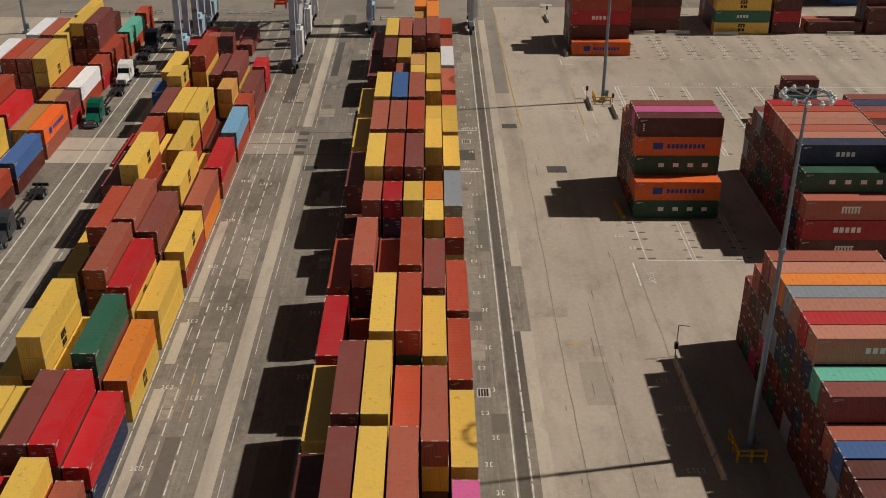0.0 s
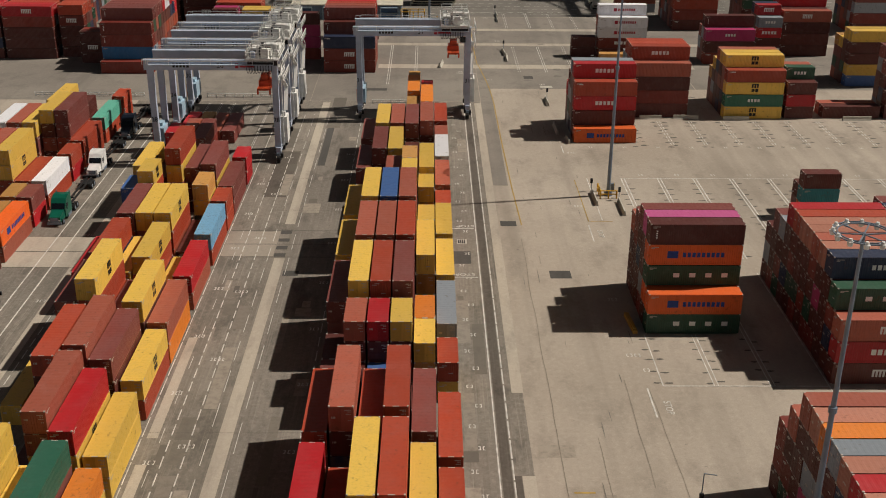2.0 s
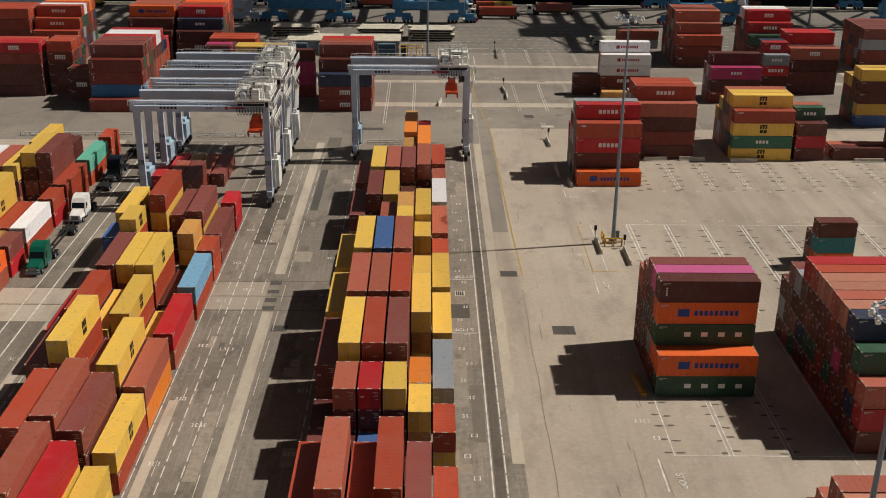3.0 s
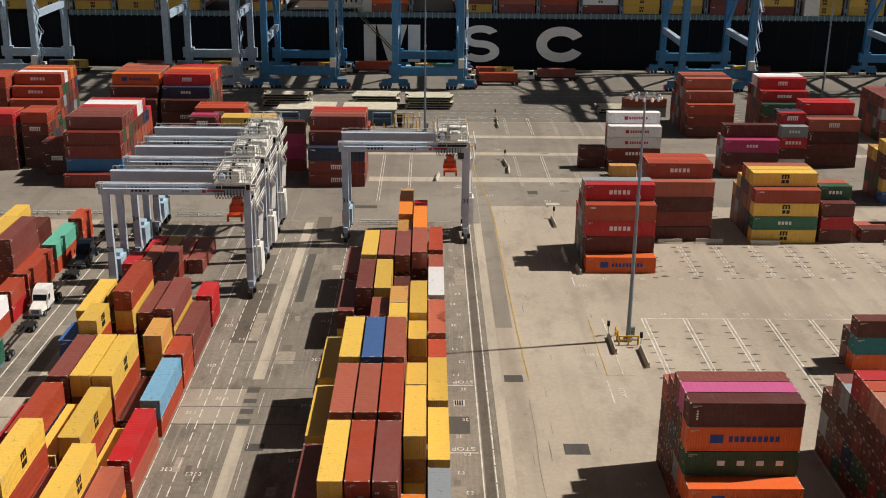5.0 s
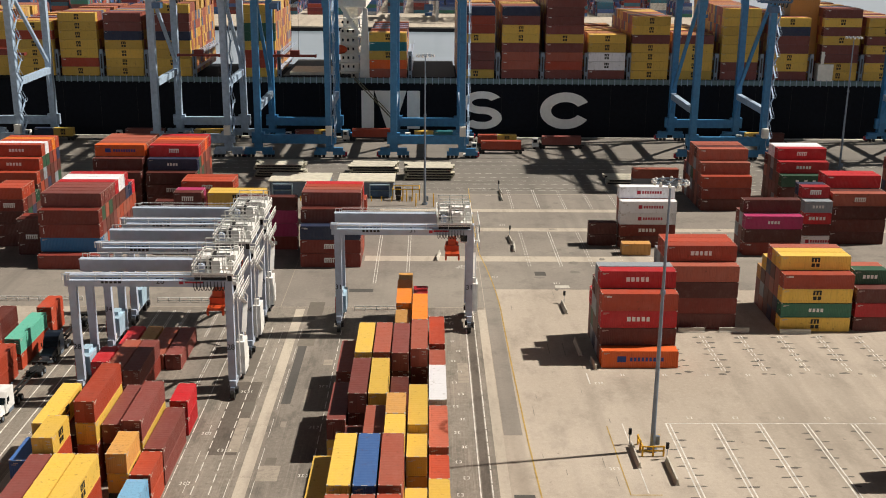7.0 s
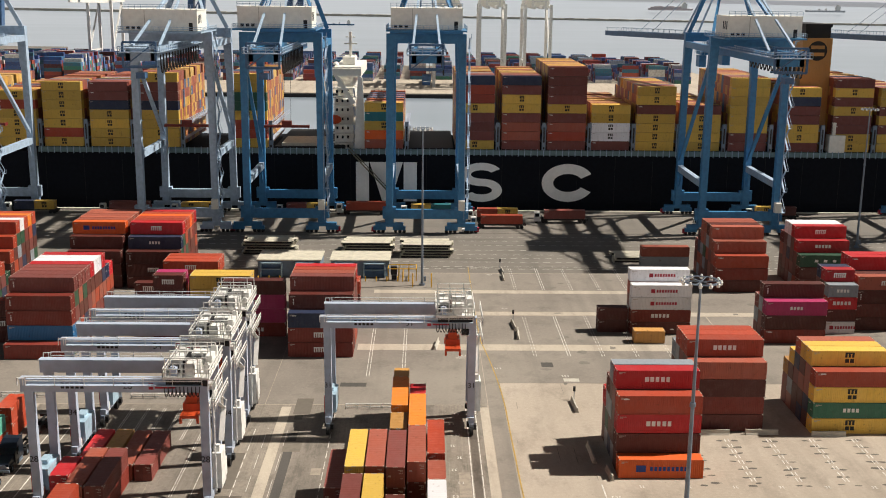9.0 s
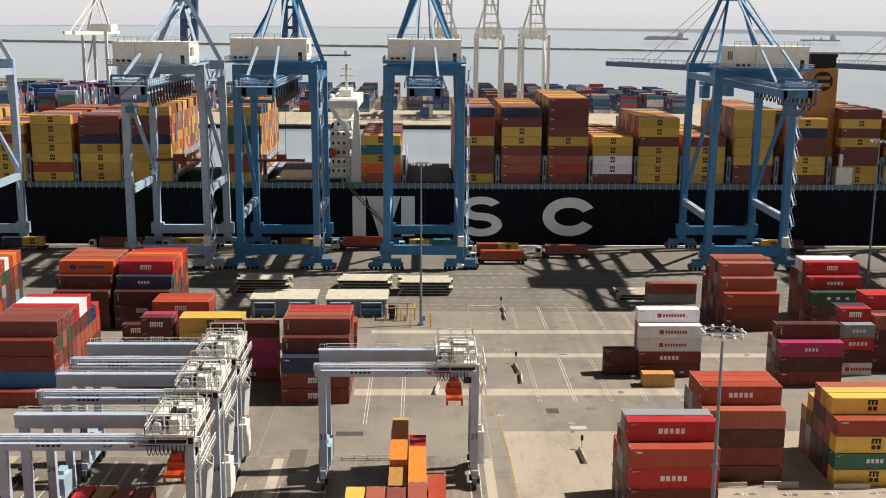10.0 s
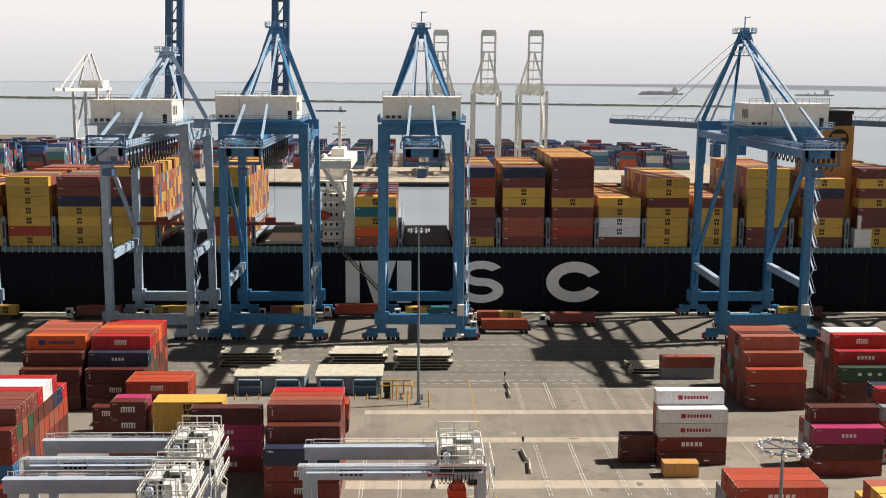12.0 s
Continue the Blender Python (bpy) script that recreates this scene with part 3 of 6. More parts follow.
# curved yellow guide line that leaves the cross road
def ribbon(name, pts, w, mat, z=0.03, label=""):
    v, f = [], []
    for i, p in enumerate(pts):
        a, b = Vector(pts[max(0, i - 1)]), Vector(pts[min(len(pts) - 1, i + 1)])
        s = (b - a).normalized()
        s = Vector((-s.y, s.x)) * w / 2
        v += [(p[0] - s.x, p[1] - s.y, z), (p[0] + s.x, p[1] + s.y, z)]
    for i in range(len(pts) - 1):
        f.append((2 * i, 2 * i + 1, 2 * i + 3, 2 * i + 2))
    ob = piece(name, v, f, mat)
    so = ob.modifiers.new("thick", "SOLIDIFY")
    so.thickness = 0.004
    return tagged(ob, label, "road marking", "", "structure")


def bent(a, b, c, n=14):
    a, b, c = Vector(a), Vector(b), Vector(c)
    return [tuple(a * (1 - t) ** 2 + b * 2 * t * (1 - t) + c * t * t) for t in (i / n for i in range(n + 1))]


ribbon("guide_line", [(16.0, 178), (15.6, 194), (15.3, 220), (15.2, 240)] + bent((15.2, 246), (15.0, 262), (12.8, 282)) + [(12.5, 301), (12.5, 342)], 0.2, M_YLINE, label="worn yellow guide line that bends across the road")

# ---------------------------------------------------------------- stack rows between the lanes
def stand(x, y, n, top, lower=(), L=12.19, H=HC, mark="", group="containers in the lane blocks"):
    """n boxes on one another, front at y, length along y; lower: the tones beneath, from the top down."""
    tones = [top] + list(lower)
    while len(tones) < n:
        tones.append(LOWS[rng.randrange(len(LOWS))])
    tones = tones[:n][::-1]
    marks = ["square" if t in ("yellow", "tan") and (mark or rng.random() < 0.6) else "" for t in tones]
    if mark and mark != "square":
        marks[-1] = mark
    pile(x, y + L / 2, tones, L, H, "y", marks, group)


S0, SP = 77.3, 13.93
slot = [S0 + SP * k for k in range(-2, 12)]
CX = dict(zip("FEDCBA", [3.3 - 2.67 * i for i in range(6)]))
for row, k, n, top, low in (
    ("A", -1, 3, "dark", ()), ("A", 0, 3, "yellow", ()), ("A", 1, 3, "red", ()), ("A", 2, 3, "brick", ()), ("A", 4, 3, "maroon", ("dark",)),
    ("A", 5, 3, "yellow", ()), ("A", 6, 3, "yellow", ()), ("A", 8, 2, "maroon", ()), ("A", -2, 3, "brown", ()),
    ("B", -2, 4, "brown", ()), ("B", -1, 4, "maroon", ()), ("B", 0, 4, "maroon", ()), ("B", 1, 2, "brick", ()), ("B", 2, 4, "brown", ("dark", "yellow")), ("B", 4, 4, "yellow", ()),
    ("B", 5, 4, "brown", ()), ("B", 6, 4, "yellow", ()), ("B", 7, 2, "dark", ()),
    ("C", -2, 4, "yellow", ()), ("C", -1, 4, "yellow", ()), ("C", 0, 4, "yellow", ()), ("C", 1, 4, "yellow", ()), ("C", 2, 3, "brick", ()), ("C", 4, 4, "brick", ()),
    ("C", 5, 4, "brown", ()), ("C", 6, 4, "blue", ()), ("C", 7, 3, "brown", ()),
    ("D", -2, 4, "brown", ()), ("D", -1, 4, "brown", ()), ("D", 0, 3, "brick", ()), ("D", 1, 4, "brick", ()), ("D", 2, 4, "brick", ()), ("D", 4, 4, "maroon", ()),
    ("D", 5, 4, "brick", ()), ("D", 6, 4, "brown", ()),
    ("E", -2, 3, "yellow", ()), ("E", -1, 1, "yellow", ()), ("E", 0, 3, "brown", ()), ("E", 1, 3, "yellow", ()), ("E", 2, 3, "maroon", ()), 
    ("E", 5, 3, "yellow", ("tan",)),
    ("F", -2, 2, "red", ()), ("F", -1, 2, "pink", ()), ("F", 0, 2, "yellow", ("dark",)), ("F", 1, 2, "brick", ()), ("F", 2, 2, "brick", ()), ("F", 4, 2, "grey", ("navy",)),
    ("F", 5, 2, "yellow", ()), ("F", 6, 2, "yellow", ())):
    stand(CX[row], S0 + SP * k, n, top, low)
# twenty-foot boxes among them
for row, y, n, top, low in (
    ("A", 119.3, 2, "maroon", ("dark",)), ("A", 125.6, 2, "dark", ()), ("B", 124.9, 4, "brown", ("dark",)), ("C", 124.9, 4, "red", ("dark", "teal")), ("D", 124.9, 4, "yellow", ("dark",)),
    ("B", 118.7, 2, "dark", ()), ("C", 118.7, 2, "blue", ()), ("D", 118.7, 1, "dark", ()),
    ("E", 124.6, 3, "yellow", ("tan",)), ("E", 130.9, 3, "orange", ("yellow",)), ("E", 118.4, 1, "dark", ()), ("F", 124.7, 2, "brick", ("yellow",)),
    ("E", 161.2, 3, "yellow", ()), ("E", 174.6, 3, "yellow", ("tan",)), ("F", 174.2, 2, "brick", ()), ("D", 174.8, 4, "yellow", ()), ("D", 181.0, 4, "tan", ())):
    stand(CX[row], y, n, top, low, 6.06, ST)
for row, y, n, top, low in (
    ("A", 204.6, 2, "maroon", ("dark",)), ("B", 190.6, 3, "maroon", ("dark",)), ("B", 204.8, 3, "yellow", ()), ("C", 190.6, 3, "yellow", ("yellow",)), ("C", 204.8, 3, "brown", ()),
    ("D", 190.6, 2, "dark", ("yellow",)), ("D", 204.6, 3, "maroon", ("dark", "yellow")), ("E", 181.4, 3, "yellow", ("tan",)), ("E", 206.2, 3, "brown", ("dark",)),
    ("F", 181.0, 2, "brown", ()), ("F", 195.0, 2, "white", ("dark",)), ("F", 215.4, 2, "brick", ("dark",)), ("E", 218.5, 3, "orange", ("brick",)), ("D", 226.0, 3, "orange", ("brick",))):
    stand(CX[row], y, n, top, low)
stand(CX["D"], 219.4, 3, "tan", (), 6.06, ST)
stand(CX["E"], 231.4, 3, "red", ("dark",), 6.06, ST)
stand(CX["F"], 208.6, 2, "brown", ("dark",), 6.06, ST)
stand(CX["F"], 229.5, 1, "grey", (), 6.06, ST)
stand(CX["D"], 238.6, 3, "tan", (), 6.06, ST)

# block under the three parked gantries
LX = [-31.95 - 2.67 * i for i in range(7)]
for r, y, n, top, low, H in (
    (0, 64, 2, "brown", (), ST), (1, 64, 3, "yellow", (), ST), (2, 64, 2, "red", (), HC), (3, 64, 2, "red", (), HC),
    (0, 78, 2, "red", ("navy",), ST), (1, 78, 3, "red", (), ST), (2, 78, 3, "maroon", (), ST), (3, 78, 2, "yellow", (), HC), (4, 78, 2, "yellow", (), HC),
    (0, 92, 2, "orange", ("yellow",), ST), (1, 91.5, 3, "green", ("yellow",), HC), (2, 91.5, 2, "yellow", (), HC), (3, 92, 4, "yellow", ("yellow",), ST), (4, 92, 2, "yellow", (), HC),
    (0, 106, 2, "yellow", ("yellow",), ST), (1, 105.2, 3, "red", (), HC), (2, 106, 4, "brown", (), ST), (3, 106, 1, "dark", (), ST),
    (0, 120.5, 2, "yellow", ("brick",), ST), (1, 119.2, 3, "maroon", ("dark",), HC), (2, 119.3, 4, "brown", ("brick",), ST), (3, 117, 4, "brick", (), ST), (5, 119.5, 1, "yellow", (), ST),
    (0, 133.2, 2, "brown", ("orange",), HC), (1, 133, 3, "yellow", ("navy",), HC), (2, 133, 2, "maroon", ("yellow",), HC), (3, 133.2, 4, "yellow", ("brick",), HC), (4, 133, 3, "maroon", (), HC),
    (0, 147.6, 2, "red", ("brown",), ST), (1, 147.4, 1, "yellow", (), ST), (2, 148, 3, "yellow", ("brick",), ST), (3, 147.4, 2, "yellow", (), HC), (4, 147.4, 3, "brick", ("navy",), HC), (5, 147.4, 2, "red", (), HC),
    (0, 161.8, 2, "sky", ("brick",), ST), (1, 161.4, 1, "dark", (), ST), (2, 161.3, 3, "yellow", ("brick", "grey"), HC), (3, 161.4, 3, "yellow", (), HC), (4, 161.2, 3, "maroon", (), HC),
    (0, 181.6, 2, "maroon", (), ST), (1, 182.2, 3, "maroon", ("yellow", "yellow"), HC), (2, 183, 3, "maroon", ("dark",), ST), (3, 181.4, 4, "brick", ("yellow",), HC), (5, 181.4, 3, "yellow", (), HC), (4, 184, 2, "dark", (), HC)):
    stand(LX[r], y, n, top, low, 12.19, H)
for r, y, n, top, low, H in (
    (0, 174.9, 2, "brick", ("brick",), ST), (1, 175.2, 3, "tan", ("yellow", "dark"), ST), (4, 174.2, 4, "yellow", ("brick",), ST), (5, 173.6, 3, "blue", (), ST), (0, 195.6, 2, "red", ("red",), ST)):
    stand(LX[r], y, n, top, low, 6.06, H)

for x, y, n, top, L in ((-38.0, 218.5, 1, "maroon", 12.19), (-40.75, 218.6, 1, "brown", 12.19), (-43.6, 219.0, 1, "tan", 12.19), (-46.5, 219.0, 1, "red", 12.19),
                        (-41.1, 206.2, 2, "maroon", 12.19), (-43.8, 206.2, 2, "brown", 12.19), (-46.6, 209.4, 2, "red", 6.06)):
    stand(x, y, n, top, ("deep",), L, ST)

# block beyond the truck lane
TX = [-62.7 - 2.67 * i for i in range(7)]
for r, y, n, top, low, H in (
    (0, 135, 2, "brick", ("dark",), ST), (1, 135, 3, "yellow", (), ST), (2, 135, 3, "red", (), ST), (3, 135, 4, "red", (), ST),
    (0, 149, 2, "blue", ("dark",), ST), (1, 149, 1, "white", (), ST), (2, 149, 3, "yellow", ("yellow",), ST), (3, 149, 4, "red", ("yellow",), ST),
    (0, 162.7, 2, "hapag", ("brown",), ST), (1, 162.7, 2, "tan", (), ST), (2, 162.7, 3, "red", ("yellow",), ST), (3, 162.7, 4, "brick", (), ST),
    (0, 183.6, 2, "white", ("brick",), ST), (1, 183.6, 2, "brick", (), ST), (2, 183.6, 4, "yellow", ("yellow",), ST), (3, 183.6, 4, "brown", (), ST), (4, 183.6, 4, "brick", (), ST), (5, 183.6, 4, "white", (), ST),
    (0, 204.4, 2, "brick", ("brick",), ST), (2, 206, 4, "yellow", ("dark",), ST), (1, 206, 4, "maroon", ("maroon",), ST), (3, 204, 3, "yellow", (), HC), (4, 204, 3, "brown", (), HC), (5, 204, 3, "white", (), HC),
    (0, 218.4, 2, "mint", ("brick",), ST), (2, 220, 2, "dark", (), HC), (3, 218, 3, "yellow", (), HC), (4, 218, 2, "yellow", (), HC)):
    stand(TX[r], y, n, top, low, 12.19, H, "dark" if top == "hapag" else "")
for r, y, n, top, low in ((0, 176.2, 2, "maroon", ("red",)), (1, 176.6, 2, "tan", ("yellow",)), (0, 197.0, 2, "brick", ("red",)), (1, 197.2, 1, "grey", ()), (0, 233.0, 2, "brick", ("brick",))):
    stand(TX[r], y, n, top, low, 6.06, ST)

# ---------------------------------------------------------------- cross stacks, boxes lengthwise to the quay
def bank(x0, y0, rows, L=12.19, gap=0.14, base=0.0):
    """Rows of stacks one behind the other, from the front; each row: tones from the top down, marks, height."""
    y = y0
    for r in rows:
        tones, marks, H = (list(r) + [(), HC])[:3] if len(r) < 3 else r
        if isinstance(tones, int):
            tones = [LOWS[rng.randrange(len(LOWS))] for _ in range(tones)]
        # shade on the stack fronts put into the colour: darker reds below the top tier
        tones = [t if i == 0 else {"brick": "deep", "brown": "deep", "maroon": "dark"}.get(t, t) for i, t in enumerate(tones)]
        marks = list(marks) + [""] * (len(tones) - len(marks))
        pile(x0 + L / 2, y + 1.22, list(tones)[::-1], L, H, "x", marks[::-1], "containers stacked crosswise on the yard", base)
        y += 2.438 + gap


def mixed_row(n, *top):
    pool = ("dark", "maroon", "dark", "deep", "brick", "dark", "dark", "dark", "navy", "dgreen", "grey", "maroon", "brown", "dark", "magenta", "dark", "maroon", "brick")
    return (list(top) + [pool[rng.randrange(len(pool))] for _ in range(n)])[:n]


# low-front stack with green and orange sides
bank(29.42, 141.2, [(["hapag", "dgreen"], ["dark", "spaced"], HC), (["dark", "hapag", "dgreen", "hapag", "dark"], ["side", "dark", "spaced"], HC),
                    (mixed_row(5, "pink"), [], HC), (mixed_row(5, "maroon"), [], HC), (mixed_row(5, "maroon"), [], ST), (mixed_row(4), [], HC)])
# large bank beside it
bank(49.5, 128.6, [(["brown", "red", "maroon"], ["block", "long", "block"], HC), (["dgreen"] + mixed_row(3), ["spaced"], HC),
                   (["navy"] + mixed_row(4), ["short"], HC)] + [(mixed_row(5, t), [], HC) for t in ("faded", "brown", "faded", "faded", "brick")] + [(mixed_row(5, "red"), [], HC), (mixed_row(4, "grey"), [], HC), (mixed_row(4, "maroon"), [], HC), (mixed_row(3, "dark"), [], HC)])
bank(61.9, 128.6, [(mixed_row(3), [], HC)] + [(mixed_row(5), [], HC) for k in range(9)])
bank(61.9, 181.2, [(["dark", "teal", "hapag"], ["", "code"], ST), (["dark", "dark"], [], ST)], 6.06)
bank(66.5, 152.0, [(mixed_row(2), [], ST)] * 3)
# bank nearest to the camera, partly out of view
bank(36.2, 74.84, [(mixed_row(3, t), [m], HC) for t, m in (("blue", "short"), ("brown", "short"))] + [(mixed_row(4, "maroon"), [], HC), (mixed_row(4, "mint"), [], HC)]
     + [(mixed_row(5, t), [m], HC) for t, m in (("faded", "short"), ("red", ""), ("faded", ""), ("grey", ""), ("orange", ""), ("faded", ""), ("brown", ""))] + [(mixed_row(4, "brown"), [], HC), (mixed_row(3), [], HC)])
bank(36.2, 54.0, [(mixed_row(3), [], HC)] * 8)
bank(48.6, 66.0, [(mixed_row(4), [], HC)] * 14)
# middle distance, right of the road
bank(29.44, 219.9, [(["hapag"], ["dark"], HC), (["brick", "red", "dark", "hapag"], ["code", "long"], HC)])
bank(29.44, 225.2, [(["red", "brick", "red", "dark", "brown"], ["long", "", ""], HC), (mixed_row(5, "grey"), [], HC), (mixed_row(4), [], HC), (mixed_row(3, "red"), [], HC)])
bank(43.2, 237.2, [(["brown", "dark", "brick", "dark"], [], HC), (["brick", "dark", "brick", "dark", "dark"], ["long"], HC), (mixed_row(5, "brick"), [], HC), (mixed_row(5, "brick"), [], HC), (mixed_row(4), [], HC)])
bank(62.9, 236.4, [(["brick", "yellow", "green", "yellow"], ["code", "square", "short", "square"], ST), (["yellow", "brown", "yellow", "green", "yellow"], ["square", "", "square"], ST), (["yellow"] * 5, [], ST), (["brown"] + ["yellow", "brown", "blue", "yellow"], [], ST),
                   (["yellow", "tan", "brown", "yellow"], [], ST), (["tan", "yellow", "yellow"], [], ST)])
bank(75.9, 236.6, [(["dark", "red", "dark"], [], ST), (["dgreen", "dark", "red", "maroon"], ["short"], ST), (["brown", "dark", "dark", "dark"], [], ST)], 6.06)
bank(84.0, 237.0, [(["dark"], [], ST), (["brown"], [], ST)])
bank(97.0, 236.8, [(["dark", "dark"], [], HC), (mixed_row(4, "maroon"), [], HC), (mixed_row(5, "maroon"), [], HC)])
bank(43.2, 281.4, [(["tan"], ["code"], ST)], 6.06)
bank(37.0, 288.7, [(["dark", "dark"], [], ST)], 6.06)
bank(43.4, 287.4, [(["white", "white", "brick", "dark"], ["redbars", "redbars", "long"], ST), (["white", "white", "white", "brick", "dark"], ["redbars"], ST)])
bank(69.1, 281.8, [(["magenta", "dark", "brick"], ["short", "", "code"], HC), (["dark", "magenta", "dark", "brick"], ["side"], HC), (mixed_row(3), [], HC)])
bank(83.7, 288.3, [(["grey", "red", "dark", "white"], ["short", "long", "", "redbars"], ST), (["red", "grey", "red", "dark", "dark"], ["block"], ST), (["navy", "grey", "red", "dark", "dark"], [], ST)], 6.06)
bank(90.5, 290.6, [(["brown", "dark", "dark", "dark"], ["block", "side"], HC), (["dark", "dark", "dark", "dark"], ["side"], HC), (["red", "brick", "dark", "dark", "dark"], ["code"], HC), (mixed_row(5, "red"), [], HC)])
bank(97.5, 262.0, [(["yellow", "maroon", "dark", "yellow", "blue"], [], ST), (["yellow", "brown", "maroon", "yellow", "blue"], ["square"], ST), (["yellow"] * 4, [], ST), (["tan"] * 4, [], ST)])
bank(112.0, 268.0, [(mixed_row(5), [], ST)] * 4)
bank(69.0, 319.6, [(["brick", "brick", "dark"], ["code", "code", "code"], HC), (["brown", "maroon", "brick", "brick"], ["side"], HC), (["brown", "dark", "brick", "brick", "dark"], ["code"], HC), (mixed_row(5), [], HC), (mixed_row(5, "brown"), [], HC), (mixed_row(5, "brown"), [], HC), (mixed_row(4), [], HC), (mixed_row(3), [], HC)])
bank(88.9, 320.8, [(["dgreen", "dark", "dark"], ["spaced"], HC), (["red", "dgreen", "brick", "dark"], ["long", "spaced"], HC), (["red", "red", "dgreen", "dark", "dark"], ["block", "long"], HC), (mixed_row(5, "white"), [], HC), (mixed_row(5, "white"), [], HC), (mixed_row(4), [], HC)])
bank(118.0, 316.0, [(mixed_row(4), [], HC)] * 6)
bank(56.4, 343.4, [(["brown", "grey"], [], ST)])
# middle distance, left of the road
bank(-24.1, 272.2, [(["navy", "brick", "brick"], ["code", "block", "block"], HC), (["dark", "navy", "brick", "brick"], ["side"], HC), (["maroon", "dark", "navy", "brick", "brick"], ["side"], HC), (mixed_row(5, "brown"), [], HC), (mixed_row(5, "brick"), [], HC), (mixed_row(5, "red"), [], HC)])
bank(-51.4, 281.0, [(["maroon", "dark"], [], HC), (["grey", "magenta"], [], HC)])
bank(-45.6, 288.2, [(["yellow", "yellow", "dark", "blue"], ["square", "square"], HC), (["yellow", "yellow", "maroon", "brown"], [], HC), (["yellow", "brown", "maroon"], [], HC)])
bank(-38.3, 284.6, [(["dark", "magenta", "magenta", "brick"], ["", "short", "short", "long"], HC)])
bank(-53.0, 288.4, [(["dark", "dark", "brown", "maroon"], ["block", "block", "block"], HC), (mixed_row(4), [], HC)], 6.06)
bank(-76.7, 270.2, [(["deep"], [], HC), (["deep", "brick", "royal", "dark"], ["side", "side"], HC), (["maroon", "yellow", "yellow", "dark", "brown"], ["side"], HC), (["maroon", "yellow", "yellow", "orange", "brown"], [], HC), (["maroon", "white", "white", "dark", "teal"], [], HC),
                    (["maroon", "white", "brick", "maroon", "hapag"], [], HC), (["red", "dark", "brick", "white", "maroon"], [], HC), (["white", "brick", "maroon", "brick", "dark"], [], HC), (["white", "maroon", "navy", "brick", "white"], [], HC), (["red", "navy", "brick", "red", "teal"], [], HC), (["navy", "red", "red", "maroon"], [], HC), (["red", "red", "white", "brick"], [], HC)])
bank(-84.0, 280.0, [(["dark", "dark", "dark"], ["", "block"], ST), (mixed_row(3), [], ST)], 6.06)
bank(-90.4, 286.0, [(["brick", "brick", "dark", "dark", "dark"], ["", "block"], ST), (mixed_row(5, "brick"), [], ST), (mixed_row(5, "brick"), [], ST), (mixed_row(4), [], ST)], 6.06)
bank(-103.6, 284.0, [(["red", "brick", "dark", "dark", "dark"], ["block"], ST), (mixed_row(5, "red"), [], ST), (mixed_row(5, "brick"), [], ST)])
bank(-116.5, 284.0, [(mixed_row(5, "red"), [], ST)] * 3)
bank(-80.4, 320.4, [(["dark", "dark", "dark"], ["side"], HC), (["dark", "dark", "dark", "navy"], ["side"], HC), (["hapag", "dark", "dark", "dark", "dark"], ["dark"], HC)] + [(mixed_row(5, "brown"), [], HC)] * 5)
bank(-67.0, 320.2, [(["dark", "dark", "dark"], ["side", "block"], HC), (["navy", "dark", "dark", "dark"], ["short", "block"], HC), (["red", "navy", "dark", "dark", "dark"], ["block", "short"], HC)] + [(mixed_row(5, t), [], HC) for t in ("brick", "brick", "hapag", "brick", "red")])
bank(-56.5, 311.6, [(["brick", "brick", "dark"], ["block"], HC), (["brick", "red", "dark"], [], HC), (mixed_row(3, "brick"), [], HC)])
bank(-61.5, 306.0, [(["dark", "dark"], ["block"], ST)], 6.06)
bank(-105.4, 319.6, [(["brick", "dark", "dark"], ["", "long"], HC), (["brick", "dark", "dark", "dark"], ["long"], HC), (["brick", "brick", "dark", "dark", "dark"], ["long"], HC), (["white", "brick", "red", "dark", "dark"], [], HC), (["brick", "white", "red", "teal", "brick"], [], HC), (["orange", "brick", "white", "red", "dark"], [], HC), (["brick", "teal", "red", "orange", "white"], [], HC)])
bank(-118.2, 320.0, [(mixed_row(5, "brick"), [], HC)] * 4)
bank(-24.8, 306.0, [(["brick", "dark"], ["code"], HC), (["brick", "maroon"], [], HC)])

# ---------------------------------------------------------------- yard gantries
def rails(rows, h=1.1, step=2.2, r=0.045):
    """Handrail beams along polylines: posts and two bars."""
    out = []
    for a, b in rows:
        a, b = Vector(a), Vector(b)
        n = max(1, round((b - a).length / step))
        for i in range(n + 1):
            p = a.lerp(b, i / n)
            out.append((p, p + Vector((0, 0, h)), r * 2))
        for z in (h, h * 0.55):
            out.append((a + Vector((0, 0, z)), b + Vector((0, 0, z)), r * 2))
    return out


def rail_set(name, runs, h, step, r, mat, parent):
    """One handrail part for each straight run."""
    for run in runs:
        beams(name, rails([run], h, step, r), mat, parent)


def text_mesh(word, size):
    cu = bpy.data.curves.new("number", "FONT")
    cu.body, cu.size, cu.extrude, cu.align_x, cu.align_y = word, size, 0.01, "CENTER", "CENTER"
    tmp = bpy.data.objects.new("number_source", cu)
    scene.collection.objects.link(tmp)
    me = bpy.data.meshes.new_from_object(tmp.evaluated_get(bpy.context.evaluated_depsgraph_get()))
    bpy.data.objects.remove(tmp)
    return me


def words(word, size, m, mat, parent=None, name="number", label=""):
    me = text_mesh(word, size)
    me.materials.clear()
    me.materials.append(mat)
    ob = new(name, me)
    if parent:
        ob.parent = parent
    ob.matrix_local = m
    return tagged(ob, label)


